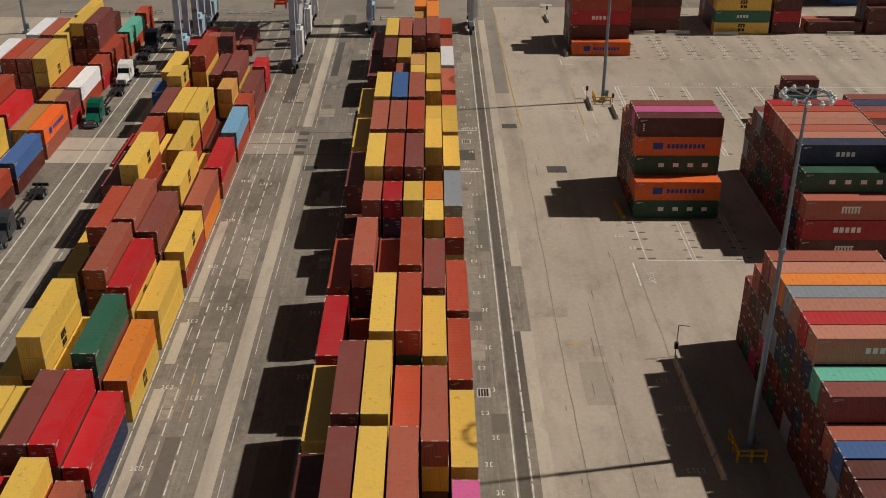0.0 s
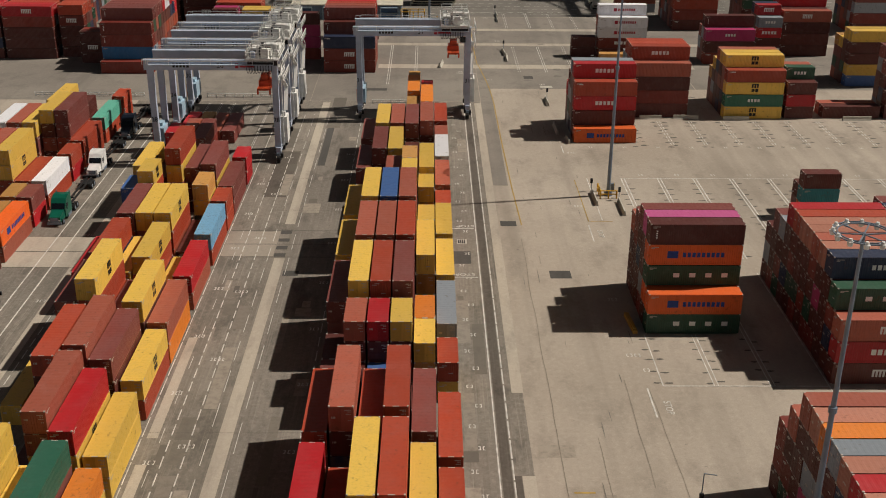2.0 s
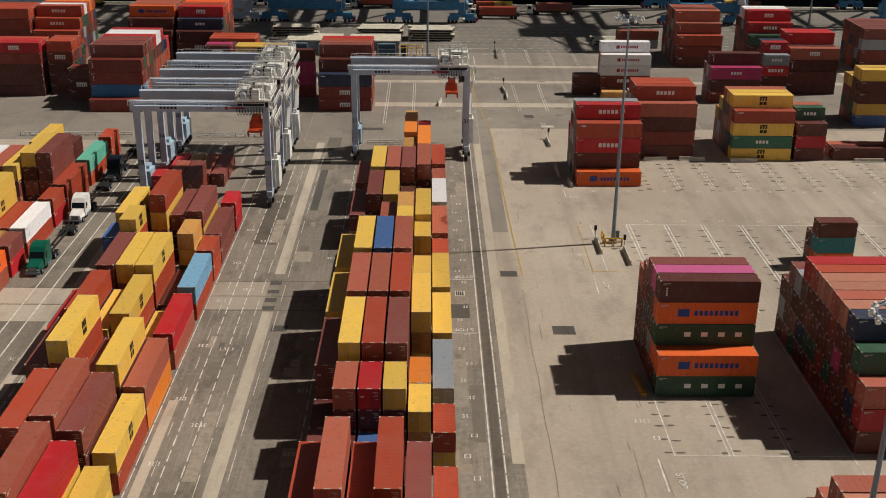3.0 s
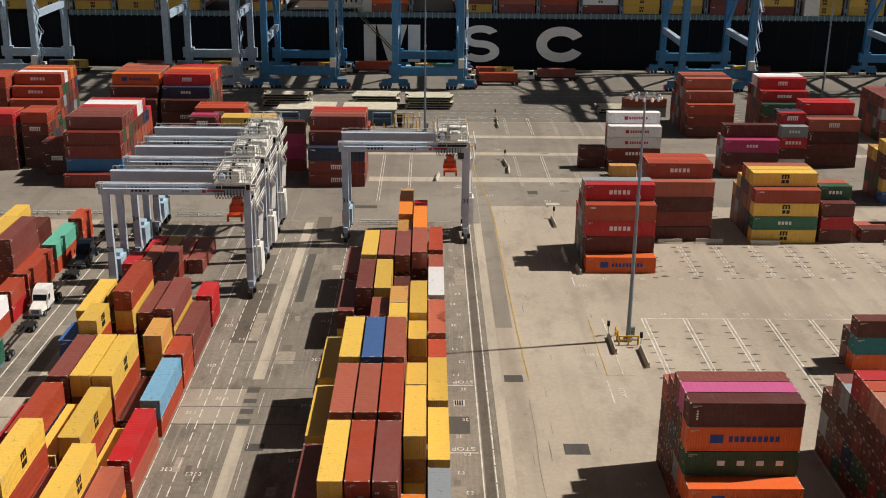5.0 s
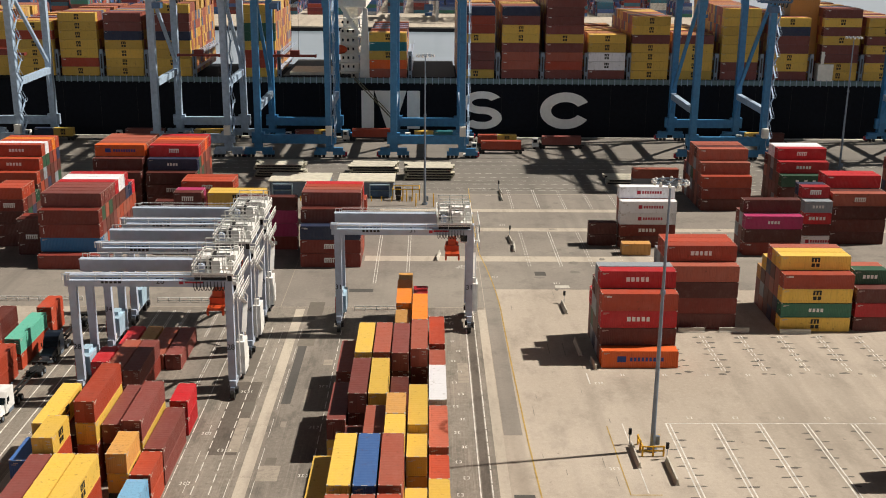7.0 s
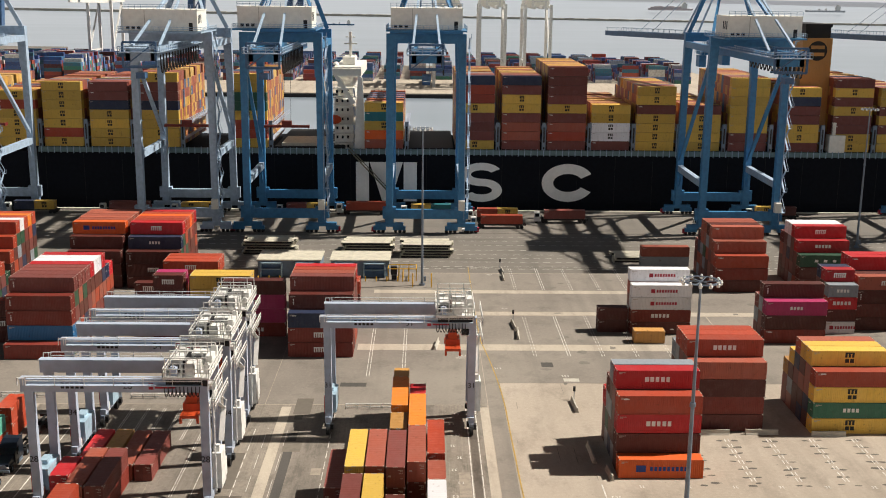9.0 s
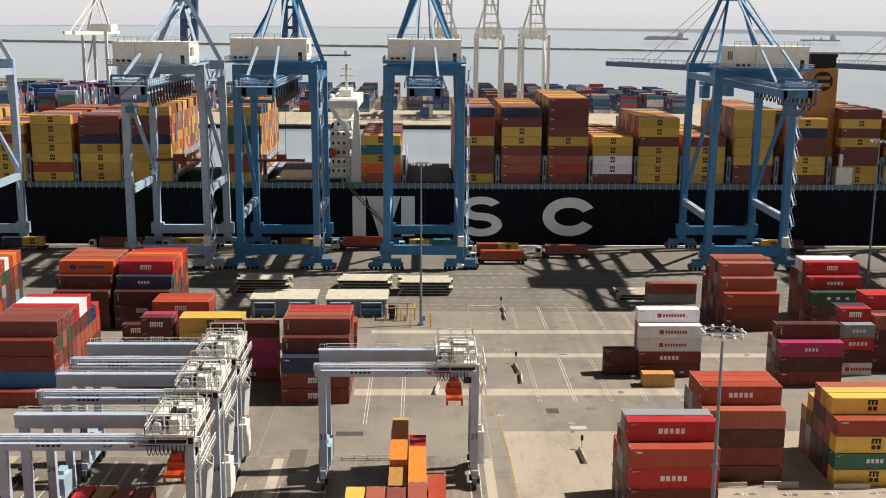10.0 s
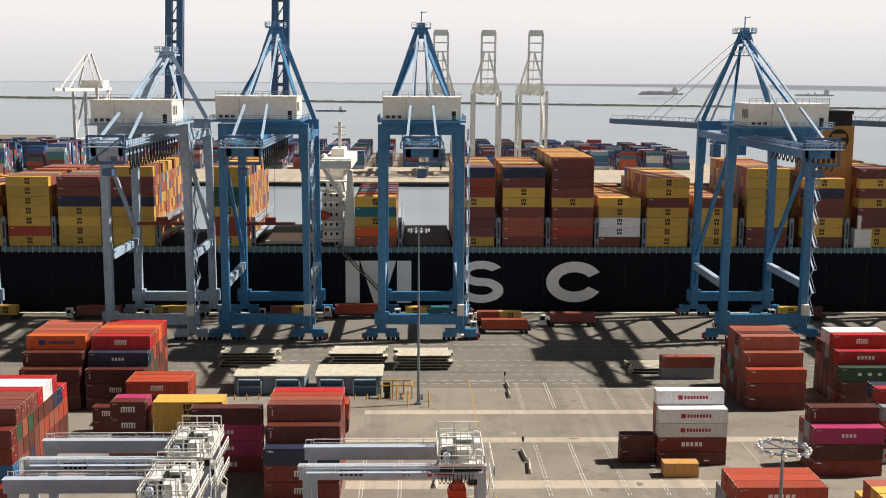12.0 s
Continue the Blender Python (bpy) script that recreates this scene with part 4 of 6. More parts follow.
def yard_gantry(x, y, number, trolley=6.6):
    """Rubber-tyred gantry: x is the middle of its span, y its middle along the lane."""
    g = root("yard_gantry", x, y, 0, 0, f"pale grey-blue rubber-tyred yard gantry crane standing over the container rows", "gantry crane", "yard gantries")
    S, B, Z = 11.2, 3.65, 17.25
    for sy in (-1, 1):
        yy = sy * B
        boxes("girder", [(-S - 1.0, S + 0.5, yy - 0.5, yy + 0.5, Z, Z + 1.75), (-S - 1.1, S + 0.6, yy - 0.62, yy + 0.62, Z + 1.75, Z + 1.83)], M_CRANE, g)
        beams("handrail", rails([((-S, yy + sy * 1.3, Z + 1.2), (S, yy + sy * 1.3, Z + 1.2))], 1.1, 3.6), M_CRANE_WHITE, g)
        boxes("walkway", [(-S, S, min(yy + sy * 0.5, yy + sy * 1.35), max(yy + sy * 0.5, yy + sy * 1.35), Z + 1.1, Z + 1.2)], M_CRANE, g)
        for sx in (-1, 1):
            v, f = [], []
            add_beam(v, f, (sx * S, yy, Z + 0.1), (sx * (S - 0.1), yy, 2.6), 1.1, 0.95, (0, 1, 0))
            piece("leg", v, f, M_CRANE, g)
    for sx in (-1, 1):
        boxes("sill_beam", [(sx * S - 0.45, sx * S + 0.45, -B - 0.9, B + 0.9, 1.9, 2.8)], M_CRANE, g)
        for sy in (-1, 1):
            b = boxes("bogie", [(sx * S - 0.32, sx * S + 0.32, sy * (B + 0.2) - 1.2, sy * (B + 0.2) + 1.2, 1.2, 1.9), (sx * S - 0.28, sx * S + 0.28, sy * (B + 0.2) - 0.25, sy * (B + 0.2) + 0.25, 1.0, 2.2)], M_POLE, g)
            for q0, q1, y0, y1 in ((0.32, 0.8, -0.9, -0.1), (-0.7, -0.32, 0.2, 0.8)):
                boxes("drive_motor", [(sx * S + q0, sx * S + q1, sy * (B + 0.2) + y0, sy * (B + 0.2) + y1, 0.9, 1.7)], M_DARK, b)
            for q in (-0.85, 0.85):
                v, f = [], []
                add_tube(v, f, (sx * S - 0.28, sy * (B + 0.2) + q, 0.78), (sx * S + 0.28, sy * (B + 0.2) + q, 0.78), 0.78, None, 16)
                piece("wheel", v, f, M_DARK, b)
    # end loops of the girder walkways
    for q in (-1, 1):
        yy = q * (B + 1.3)
        beams("end_loop", [((-S - 1.0, yy, Z + 1.2), (-S - 1.0, yy, Z + 2.2), 0.1), ((-S - 0.3, yy, Z + 1.2), (-S - 0.3, yy, Z + 2.2), 0.1), ((-S - 1.0, yy, Z + 2.2), (-S + 0.2, yy, Z + 2.2), 0.1)], M_CRANE_WHITE, g)
    # electrical cabinets, power pack, stairs on the legs
    boxes("cabinet", [(S + 0.3, S + 1.5, -2.0, 1.0, 2.9, 7.9), (S + 0.4, S + 1.3, 1.3, 2.9, 2.9, 5.4), (S + 0.5, S + 1.2, -1.4, -0.8, 7.9, 8.8)], M_CRANE_WHITE, g, "white electrical cabinet on the sill beam")
    boxes("power_pack", [(-S - 0.7, -S + 1.1, -2.5, 2.3, 2.8, 5.8), (-S - 0.5, -S + 0.6, -1.0, 1.0, 5.8, 6.4)], plain_gen, g, "pale blue generator housing")
    boxes("warning_panel", [(S - 0.62, S - 0.55, -B - 0.3, -B + 0.3, 3.2, 6.6), (-S - 0.62, -S - 0.55, -B - 0.3, -B + 0.3, 3.2, 6.0)], M_MARK_RED, g, "red warning strip on the leg")
    beams("ladder", [((S + 1.0, -B + 0.3 + k, 2.9), (S + 1.0, -B + 0.3 + k, Z + 1.2), 0.08) for k in (0, 0.5)] +
          [((S + 1.0, -B + 0.3, 3.2 + 0.6 * i), (S + 1.0, -B + 0.8, 3.2 + 0.6 * i), 0.06) for i in range(26)], M_CRANE_WHITE, g)
    beams("stair", [((S + 0.9, 1.6, 8.2), (S + 0.9, B + 0.4, 12.0), 0.7, 0.1), ((S + 1.3, 1.6, 9.3), (S + 1.3, B + 0.4, 13.1), 0.08), ((S + 0.9, B + 0.4, 12.0), (S + 0.9, -B + 0.6, Z - 1.2), 0.7, 0.1), ((S + 1.3, B + 0.4, 13.1), (S + 1.3, -B + 0.6, Z - 0.1), 0.08)], M_CRANE_WHITE, g)
    for k in range(4):
        boxes("hazard_board", [(-S + 0.5, -S + 0.58, -B + 0.6 + 1.5 * k, -B + 1.1 + 1.5 * k, 2.0 + 0.5 * (k % 2), 3.4 + 0.5 * (k % 2))], M_MARK_RED if k % 2 else M_WHITE, g, "red or white hazard board on the sill")
    # trolley with its machinery deck, railings, cab and hanging spreader
    t0, t1 = trolley - 2.7, trolley + 3.2
    tr = boxes("trolley", [(t0, t1, -B - 1.2, B + 1.2, Z + 1.95, Z + 2.2), (t0 + 0.6, t0 + 2.0, -1.6, 1.6, Z + 2.2, Z + 3.5), (t0 + 2.5, t0 + 4.4, -2.8, -0.6, Z + 2.2, Z + 3.3),
                           (t0 + 2.6, t0 + 4.6, 0.6, 2.6, Z + 2.2, Z + 3.7), (t0 + 4.8, t1 - 0.2, -1.2, 1.0, Z + 2.2, Z + 3.9)], M_CRANE_WHITE, g)
    zz = Z + 2.2
    boxes("hoist_gear", [(t0 + 0.4, t0 + 1.6, -2.9, -1.8, zz, zz + 0.9), (t0 + 2.2, t0 + 2.5, -2.8, 2.8, zz, zz + 1.6), (t0 + 0.3, t1 - 0.3, -B - 0.9, -B - 0.3, Z + 1.0, Z + 1.9), (t0 + 0.3, t1 - 0.3, B + 0.3, B + 0.9, Z + 1.0, Z + 1.9), (t0 + 3.0, t0 + 4.0, -0.4, 0.4, zz, zz + 1.2)], M_DARK, tr, "dark hoist gear")
    for py in (-B - 0.9, -1.7, 1.7, B + 0.9):
        beams("access_frame", [((t0 + px, py, zz), (t0 + px, py, zz + 2.6), 0.12) for px in (0.3, 2.3, 4.5, 5.6)] + [((t0 + 0.3, py, zz + 2.6), (t0 + 5.6, py, zz + 2.6), 0.12)], M_CRANE_WHITE, tr)
    for px, py, w, q in ((0.5, 2.4, 1.1, 1.3), (2.7, -4.1, 1.3, 1.5), (4.9, 2.0, 0.8, 1.9), (0.7, -4.0, 0.9, 1.0), (4.9, -3.2, 0.8, 1.2)):
        boxes("equipment_box", [(t0 + px, t0 + px + w, py, py + w * 0.9, zz, zz + q), (t0 + px + 0.15, t0 + px + w - 0.15, py + 0.1, py + w * 0.6, zz + q, zz + q + 0.2)], M_CRANE_WHITE if q > 1.1 else M_CRANE, tr)
    beams("railing", rails([((t0, -B - 1.2, zz), (t1, -B - 1.2, zz)), ((t0, B + 1.2, zz), (t1, B + 1.2, zz)), ((t0, -B - 1.2, zz), (t0, B + 1.2, zz)), ((t1, -B - 1.2, zz), (t1, B + 1.2, zz)),
                            ((t0 + 1.2, -B - 0.4, zz + 1.0), (t1 - 1.2, -B - 0.4, zz + 1.0)), ((t0 + 1.2, 0, zz + 1.4), (t1 - 1, 0, zz + 1.4))], 1.2, 0.95, 0.05), M_CRANE_WHITE, tr)
    beams("service_cage", rails([((S + 0.7, -B - 1, Z - 2.4), (S + 0.7, B + 1, Z - 2.4)), ((S + 1.5, -B - 1, Z - 2.4), (S + 1.5, B + 1, Z - 2.4)), ((S + 0.7, -B - 1, Z + 0.6), (S + 1.5, -B - 1, Z + 0.6)), ((S + 1.5, -B - 1, Z + 0.6), (S + 1.5, B + 1, Z + 0.6))], 1.3, 0.9, 0.05), M_CRANE_WHITE, g)
    v, f = [], []
    for i in range(9):
        cx = t0 + 0.3 + i * 0.5
        for j in range(6):
            a0, a1 = math.pi * j / 6, math.pi * (j + 1) / 6
            add_beam(v, f, (cx - 0.27 * math.cos(a0), -B - 0.75, Z + 1.0 - 1.5 * math.sin(a0)), (cx - 0.27 * math.cos(a1), -B - 0.75, Z + 1.0 - 1.5 * math.sin(a1)), 0.09)
    piece("festoon_cable", v, f, M_DARK, g, "black looped cable under the girder")
    cab = boxes("operator_cab", [(t1 - 1.9, t1 - 0.2, -1.0, 1.0, Z - 2.2, Z - 0.2)], M_CRANE_WHITE, g)
    boxes("window", [(t1 - 1.8, t1 - 0.3, -1.03, -1.0, Z - 2.0, Z - 0.8)], M_GLASS, cab)
    sp = boxes("spreader", [(trolley - 1.2, trolley + 1.2, -3.0, 3.0, 13.2, 13.6), (trolley - 1.1, trolley + 1.1, -1.3, 1.3, 13.6, 14.6), (trolley - 0.7, trolley + 0.7, -1.0, 1.0, 14.6, 15.6),
                            (trolley - 1.25, trolley - 0.95, -3.1, -2.7, 12.5, 13.3), (trolley + 0.95, trolley + 1.25, -3.1, -2.7, 12.5, 13.3), (trolley - 1.25, trolley - 0.95, 2.7, 3.1, 12.5, 13.3), (trolley + 0.95, trolley + 1.25, 2.7, 3.1, 12.5, 13.3)], M_ORANGE, g, "orange container spreader hanging on wires")
    beams("hoist_wire", [((trolley + a, b, 15.5), (trolley + a, b, Z + 2), 0.06) for a in (-0.6, 0.6) for b in (-0.8, 0.8)], M_DARK, sp)
    # writing on the girder and legs
    words(number, 1.25, pose(1.5, -B - 0.52, Z + 0.85, 90), M_MARK_DARK, g, "number", "black painted crane number")
    boxes("marking", [(-7.0 + 0.62 * i, -7.0 + 0.62 * i + 0.42, -B - 0.53, -B - 0.5, Z + 0.5, Z + 1.3) for i in range(5)], M_MARK_DARK, g, "plain dark bars on the girder")
    boxes("marking", [(4.2, 4.8, -B - 0.53, -B - 0.5, Z + 0.4, Z + 1.3), (5.0, 7.6, -B - 0.53, -B - 0.5, Z + 0.55, Z + 1.15)], M_MARK_RED, g, "plain red bars on the girder")
    for sx in (-1, 1):
        words(number, 1.2, pose(sx * (S - 0.06), -B - 0.58, 8.0, 90), M_MARK_DARK, g, "number", "black painted crane number")
    return g


plain_gen = plain_paint("generator_pale_blue", "9FBACB", 0.5)
yard_gantry(-2.2, 240.1, "31", 8.2)
yard_gantry(-38.0, 212.4, "28", 8.9)
yard_gantry(-38.0, 228.5, "34", 8.9)
yard_gantry(-38.0, 243.0, "30", 8.9)


# ---------------------------------------------------------------- quay cranes
def quay_crane(xl, xr, raised, main, label, slew=0.0, portal=14.6, A=81.2, house=57.6):
    """Ship-to-shore crane; xl, xr: its legs along the quay; rails at 381 and 411."""
    g = root("quay_crane", (xl + xr) / 2, 381.0, 0, 0, label, "quay crane", "quay cranes")
    h, D, T = (xr - xl) / 2, 30.0, 56.0
    for sx in (-1, 1):
        for yy in (0, D):
            v, f = [], []
            add_beam(v, f, (sx * h, yy, 3.2), (sx * (h - 0.2), yy, T), 1.9, 2.1, (0, 1, 0))
            add_beam(v, f, (sx * (h - 0.35), yy, T - 12), (sx * (h - 0.75), yy, T), 2.0, 2.3, (0, 1, 0))
            piece("leg", v, f, main, g)
            bg = boxes("bogie", [(sx * h - 4.0, sx * h + 4.0, yy - 0.7, yy + 0.7, 1.9, 3.0), (sx * h - 1.2, sx * h + 1.2, yy - 0.6, yy + 0.6, 3.0, 4.2), (sx * h - 4.6, sx * h - 1.0, yy - 0.6, yy + 0.6, 0.9, 2.0), (sx * h + 1.0, sx * h + 4.6, yy - 0.6, yy + 0.6, 0.9, 2.0)], main, g)
            for q in range(8):
                cx = sx * h - 4.2 + q * 1.2
                if 3 <= q <= 4:
                    continue
                v, f = [], []
                add_tube(v, f, (cx, yy - 0.35, 0.5), (cx, yy + 0.35, 0.5), 0.5, None, 10)
                piece("wheel", v, f, M_DARK, bg)
            boxes("buffer", [(sx * h + sx * 4.6 - 0.5, sx * h + sx * 4.6 + 0.9 * 0.6, yy - 0.5, yy + 0.5, 0.5, 1.7)], M_MARK_RED, bg, "red rail buffer")
        beams("portal_beam", [((sx * h, 1, portal), (sx * h, D - 1, portal), 1.5, 1.9)], M_STS_PALE, g)
        beams("brace", [((sx * (h - 0.1), 0.8, 49.5), (sx * (h - 0.1), D - 0.8, portal + 2.6), 0.95), ((sx * h, 0.5, 52.5), (sx * h, D - 0.5, 52.5), 1.4, 1.8)], main, g)
        beams("stiffener", [((sx * h, 3, portal - 0.8), (sx * h, 0.6, portal - 6), 0.5)], main, g)
        beams("stiffener", [((sx * h, D - 3, portal - 0.8), (sx * h, D - 0.6, portal - 6), 0.5)], main, g)
    for yy in (0, D):
        boxes("sill_beam", [(-h + 0.9, h - 0.9, yy - 0.8, yy + 0.8, 4.3, 6.9)], main, g)
        for sx in (-1, 1):
            boxes("knee", [(sx * h - 1.9, sx * h + 1.9, yy - 0.75, yy + 0.75, 4.3, 7.6)], main, g)
        boxes("cross_beam", [(-h + 0.9, h - 0.9, yy - 0.9, yy + 0.9, 53.4, 56.0)], main, g)
    # twin main girders along y and their back reach, with walkways
    z0 = 53.2
    girder = boxes("main_girder", [(-3.6, -2.5, -34, D + 4, z0 - 3.0, z0), (2.5, 3.6, -34, D + 4, z0 - 3.0, z0), (-3.6, 3.6, -34, -33, z0 - 3.0, z0)], main, g)
    boxes("walkway", [(-4.8, -3.6, -35, D + 4, z0 - 1.0, z0 - 0.8), (3.6, 4.8, -35, D + 4, z0 - 1.0, z0 - 0.8), (-4.8, 4.8, -36.5, -34, z0 - 1.0, z0 - 0.8)], M_STS_PALE, girder)
    rail_set("railing", [((-4.8, -36.5, z0 - 0.8), (-4.8, D + 4, z0 - 0.8)), ((4.8, -36.5, z0 - 0.8), (4.8, D + 4, z0 - 0.8)), ((-4.8, -36.5, z0 - 0.8), (4.8, -36.5, z0 - 0.8)), ((-4.8, -34, z0 - 0.8), (4.8, -34, z0 - 0.8))], 1.3, 2.0, 0.07, M_STS_PALE, girder)
    beams("end_frame", [((-4.0, -35, z0 - 4.5), (4.0, -35, z0 - 4.5), 0.5), ((-4.0, -35, z0 - 4.5), (-4.0, -35, z0 + 1.5), 0.5), ((4.0, -35, z0 - 4.5), (4.0, -35, z0 + 1.5), 0.5), ((-4, -35, z0 + 1.5), (4, -35, z0 + 1.5), 0.5),
                        ((-4, -35, z0 - 4.5), (4, -35, z0 + 1.5), 0.3), ((-4.0, -32, z0 - 4.5), (4.0, -32, z0 - 4.5), 0.5), ((0, -35, z0 - 6.5), (0, -32, z0 - 6.5), 2.2, 1.5)], M_STS_DARK, girder)
    # machine house on top
    hx = h - 0.8
    hs = boxes("machine_house", [(-hx, hx, -12, 0.5, house, house + 5.3), (-hx - 0.15, hx + 0.15, -12.15, 0.65, house + 5.3, house + 5.5)], M_HOUSE, g, "cream sheet-metal machine house")
    boxes("house_base", [(-hx - 1.2, hx + 1.2, -13.4, 8, house - 0.6, house - 0.2), (-hx + 1, hx - 1, -11, 0, house - 0.9, house)], main, g)
    rail_set("railing", [((-hx - 1.2, -13.4, house - 0.2), (hx + 1.2, -13.4, house - 0.2)), ((-hx - 1.2, -13.4, house - 0.2), (-hx - 1.2, 8, house - 0.2)), ((hx + 1.2, -13.4, house - 0.2), (hx + 1.2, 8, house - 0.2)), ((-hx, -12, house + 5.5), (hx, -12, house + 5.5))], 1.2, 1.6, 0.05, M_STS_PALE, g)
    for k in (-hx + 0.8, -hx + 2.2, -hx + 3.6):
        boxes("vent", [(k, k + 0.9, -12.12, -12.0, house + 0.3, house + 1.1)], M_DARK, hs)
    boxes("hatch", [(hx - 5.6, hx - 3.2, -12.2, -12.0, house + 2.7, house + 4.5)], M_HOUSE, hs)
    boxes("door", [(hx - 2.2, hx - 1.2, -12.1, -12.0, house, house + 2.1)], M_DARK, hs)
    boxes("corner_fold", [(-hx + 5.6, -hx + 5.75, -12.1, -12.0, house, house + 5.3)], M_CONC, hs)
    for wall in (hx, -hx - 0.04):
        boxes("marking", [(wall, wall + 0.04, -10.9 + 1.7 * i, -10.9 + 1.7 * i + 0.9, house + 1.9, house + 4.1) for i in range(3)], M_MARK_DARK, hs, "plain dark bars on the house wall")
    # apex frame, back stays
    for sx in (-1, 1):
        beams("apex_leg", [((sx * (h - 0.5), D, T), (sx * 0.9, D - 2, A), 1.15)], main, g)
        beams("back_stay", [((sx * 0.8, D - 2, A - 1), (sx * 3.4, -28, z0 + 0.4), 0.55)], M_STS_PALE, g)
        beams("apex_brace", [((sx * 0.9, D - 2, A - 4), (sx * (h - 1), 4, T + 0.6), 0.75)], main, g)
    boxes("apex_platform", [(-2.6, 2.6, D - 4.5, D + 0.5, A - 0.3, A), (-3.2, 3.2, D - 4.5, D + 0.5, A - 6.4, A - 6.2), (-1.1, 1.1, D - 3, D - 1, A - 3, A + 1.2)], main, g)
    rail_set("railing", [((-2.6, D - 4.5, A), (2.6, D - 4.5, A)), ((-2.6, D - 4.5, A), (-2.6, D + 0.5, A)), ((2.6, D - 4.5, A), (2.6, D + 0.5, A)), ((-3.2, D - 4.5, A - 6.2), (3.2, D - 4.5, A - 6.2))], 1.2, 1.3, 0.07, M_STS_PALE, g)
    beams("mast", [((0, D - 2, A), (0, D - 2, A + 4.4), 0.25), ((0, D - 2, A + 4.0), (1.6, D - 2, A + 4.3), 0.2)], main, g)
    # boom
    L = 62.0 if raised else 70.0
    a = radians(80 if raised else -1.0)
    o = Vector((0, D + 4, z0 - (1.5 if raised else -1.0)))
    d = Vector((-math.sin(slew) * math.cos(a), math.cos(slew) * math.cos(a), math.sin(a)))
    o.x = -3.0 * (slew > 0)
    n = Vector((0, -math.sin(a), math.cos(a)))
    rows, bw = [], 1.6 if raised else 2.3
    for sx in (-1, 1):
        rows.append((o + Vector((sx * bw, 0, 0)), o + Vector((sx * bw, 0, 0)) + d * L, 1.7 if raised else 1.2, 2.6 if raised else 1.7, n))
    rows += [(o + d * k + Vector((-bw, 0, 0)), o + d * k + Vector((bw, 0, 0)), 0.7, 1.0, n) for k in range(2, int(L), 6)]
    rows += [(o + d * k + Vector((-bw, 0, 0)), o + d * (k + 6) + Vector((bw, 0, 0)), 0.3) for k in range(2, int(L) - 6, 6)]
    bm = beams("boom", rows, M_STS_DARK, g, "raised lattice boom" if raised else "lowered boom out over the ship")
    stays = [(o + d * 12 + n * 0.8, 0.45), (o + d * 44 + n * 0.8, 0.12)] if not raised else [(o + d * 22 + n * 1.4, 0.4)]
    beams("fore_stay", [(Vector((sx * 0.9, D - 2, A - 1)), s + Vector((sx * bw, 0, 0)), q) for s, q in stays for sx in (-1, 1)], M_STS_PALE, g)
    if not raised:
        beams("boom_rail", [(o + d * k + Vector((sx * 2.9, 0, 0.8)), o + d * k + Vector((sx * 2.9, 0, 2.0)), 0.1) for k in range(4, int(L), 4) for sx in (-1, 1)] + [(o + d * 4 + Vector((sx * 2.9, 0, 2.0)), o + d * (L - 1) + Vector((sx * 2.9, 0, 2.0)), 0.1) for sx in (-1, 1)], M_STS_PALE, bm)
    # trolley, cab and head block
    ty = D - 22 if raised else D + 6
    if not raised:
        t = boxes("trolley", [(-4.4, 4.4, ty, ty + 7, z0 - 4.2, z0 - 3.2), (-4.8, -2.6, ty + 1, ty + 5, z0 - 8.0, z0 - 4.4), (2.4, 4.8, ty + 1, ty + 6, z0 - 7.4, z0 - 4.4)], main, g)
        beams("head_block", [((-1.2, ty + 3.5, z0 - 14), (1.2, ty + 3.5, z0 - 14), 1.6, 1.0), ((-1, ty + 3, z0 - 13.6), (-1, ty + 3, z0 - 4), 0.1), ((1, ty + 3, z0 - 13.6), (1, ty + 3, z0 - 4), 0.1)], M_STS_DARK, t)
        rail_set("railing", [((-4.8, ty, z0 - 4.2), (4.8, ty, z0 - 4.2)), ((-4.8, ty + 7, z0 - 4.2), (4.8, ty + 7, z0 - 4.2))], 1.3, 1.2, 0.06, M_STS_PALE, t)
    else:
        sp = beams("spreader", [((-8.5, 24, 27.2), (4.5, 24, 27.2), 0.5, 0.6), ((-8.5, 25.6, 27.2), (4.5, 25.6, 27.2), 0.5, 0.6), ((-8.5, 23.6, 27.2), (-8.5, 26, 27.2), 0.5, 0.8), ((4.5, 23.6, 27.2), (4.5, 26, 27.2), 0.5, 0.8), ((-3.4, 24.8, 28.2), (-0.6, 24.8, 28.2), 1.8, 1.4)], M_SPREADER, g, "dull red container spreader hanging on wires")
        beams("hoist_wire", [((x, 24.8, 28.8), (x * 0.6, 24.8, z0 - 3.0), 0.09) for x in (-3.2, -0.8)], M_DARK, sp)
    # festoon loops under one girder
    v, f = [], []
    for i in range(14):
        cy = -30 + i * 3.3
        for j in range(7):
            a0, a1 = math.pi * j / 7, math.pi * (j + 1) / 7
            add_beam(v, f, (4.3, cy - 1.5 * math.cos(a0), z0 - 1.6 - 4.6 * math.sin(a0)), (4.3, cy - 1.5 * math.cos(a1), z0 - 1.6 - 4.6 * math.sin(a1)), 0.28)
    piece("festoon_cable", v, f, M_DARK, g, "black looped festoon cable")
    # zigzag stair and lift mast on one landside leg
    rows, z = [], 4.0
    px = h + 1.6
    for i in range(17):
        s = 1 if i % 2 else -1
        rows += [((px, -1.6 * s, z), (px, 1.6 * s, z + 3.0), 0.42, 0.1), ((px + 0.45, -1.6 * s, z + 1.1), (px + 0.45, 1.6 * s, z + 4.1), 0.09), ((px, 1.6 * s, z + 3.0), (px, 2.4 * s, z + 3.0), 0.9, 0.1)]
        rows += [((px + 0.45, 2.4 * s, z + 3), (px + 0.45, 2.4 * s, z + 4.1), 0.09)]
        z += 3.0
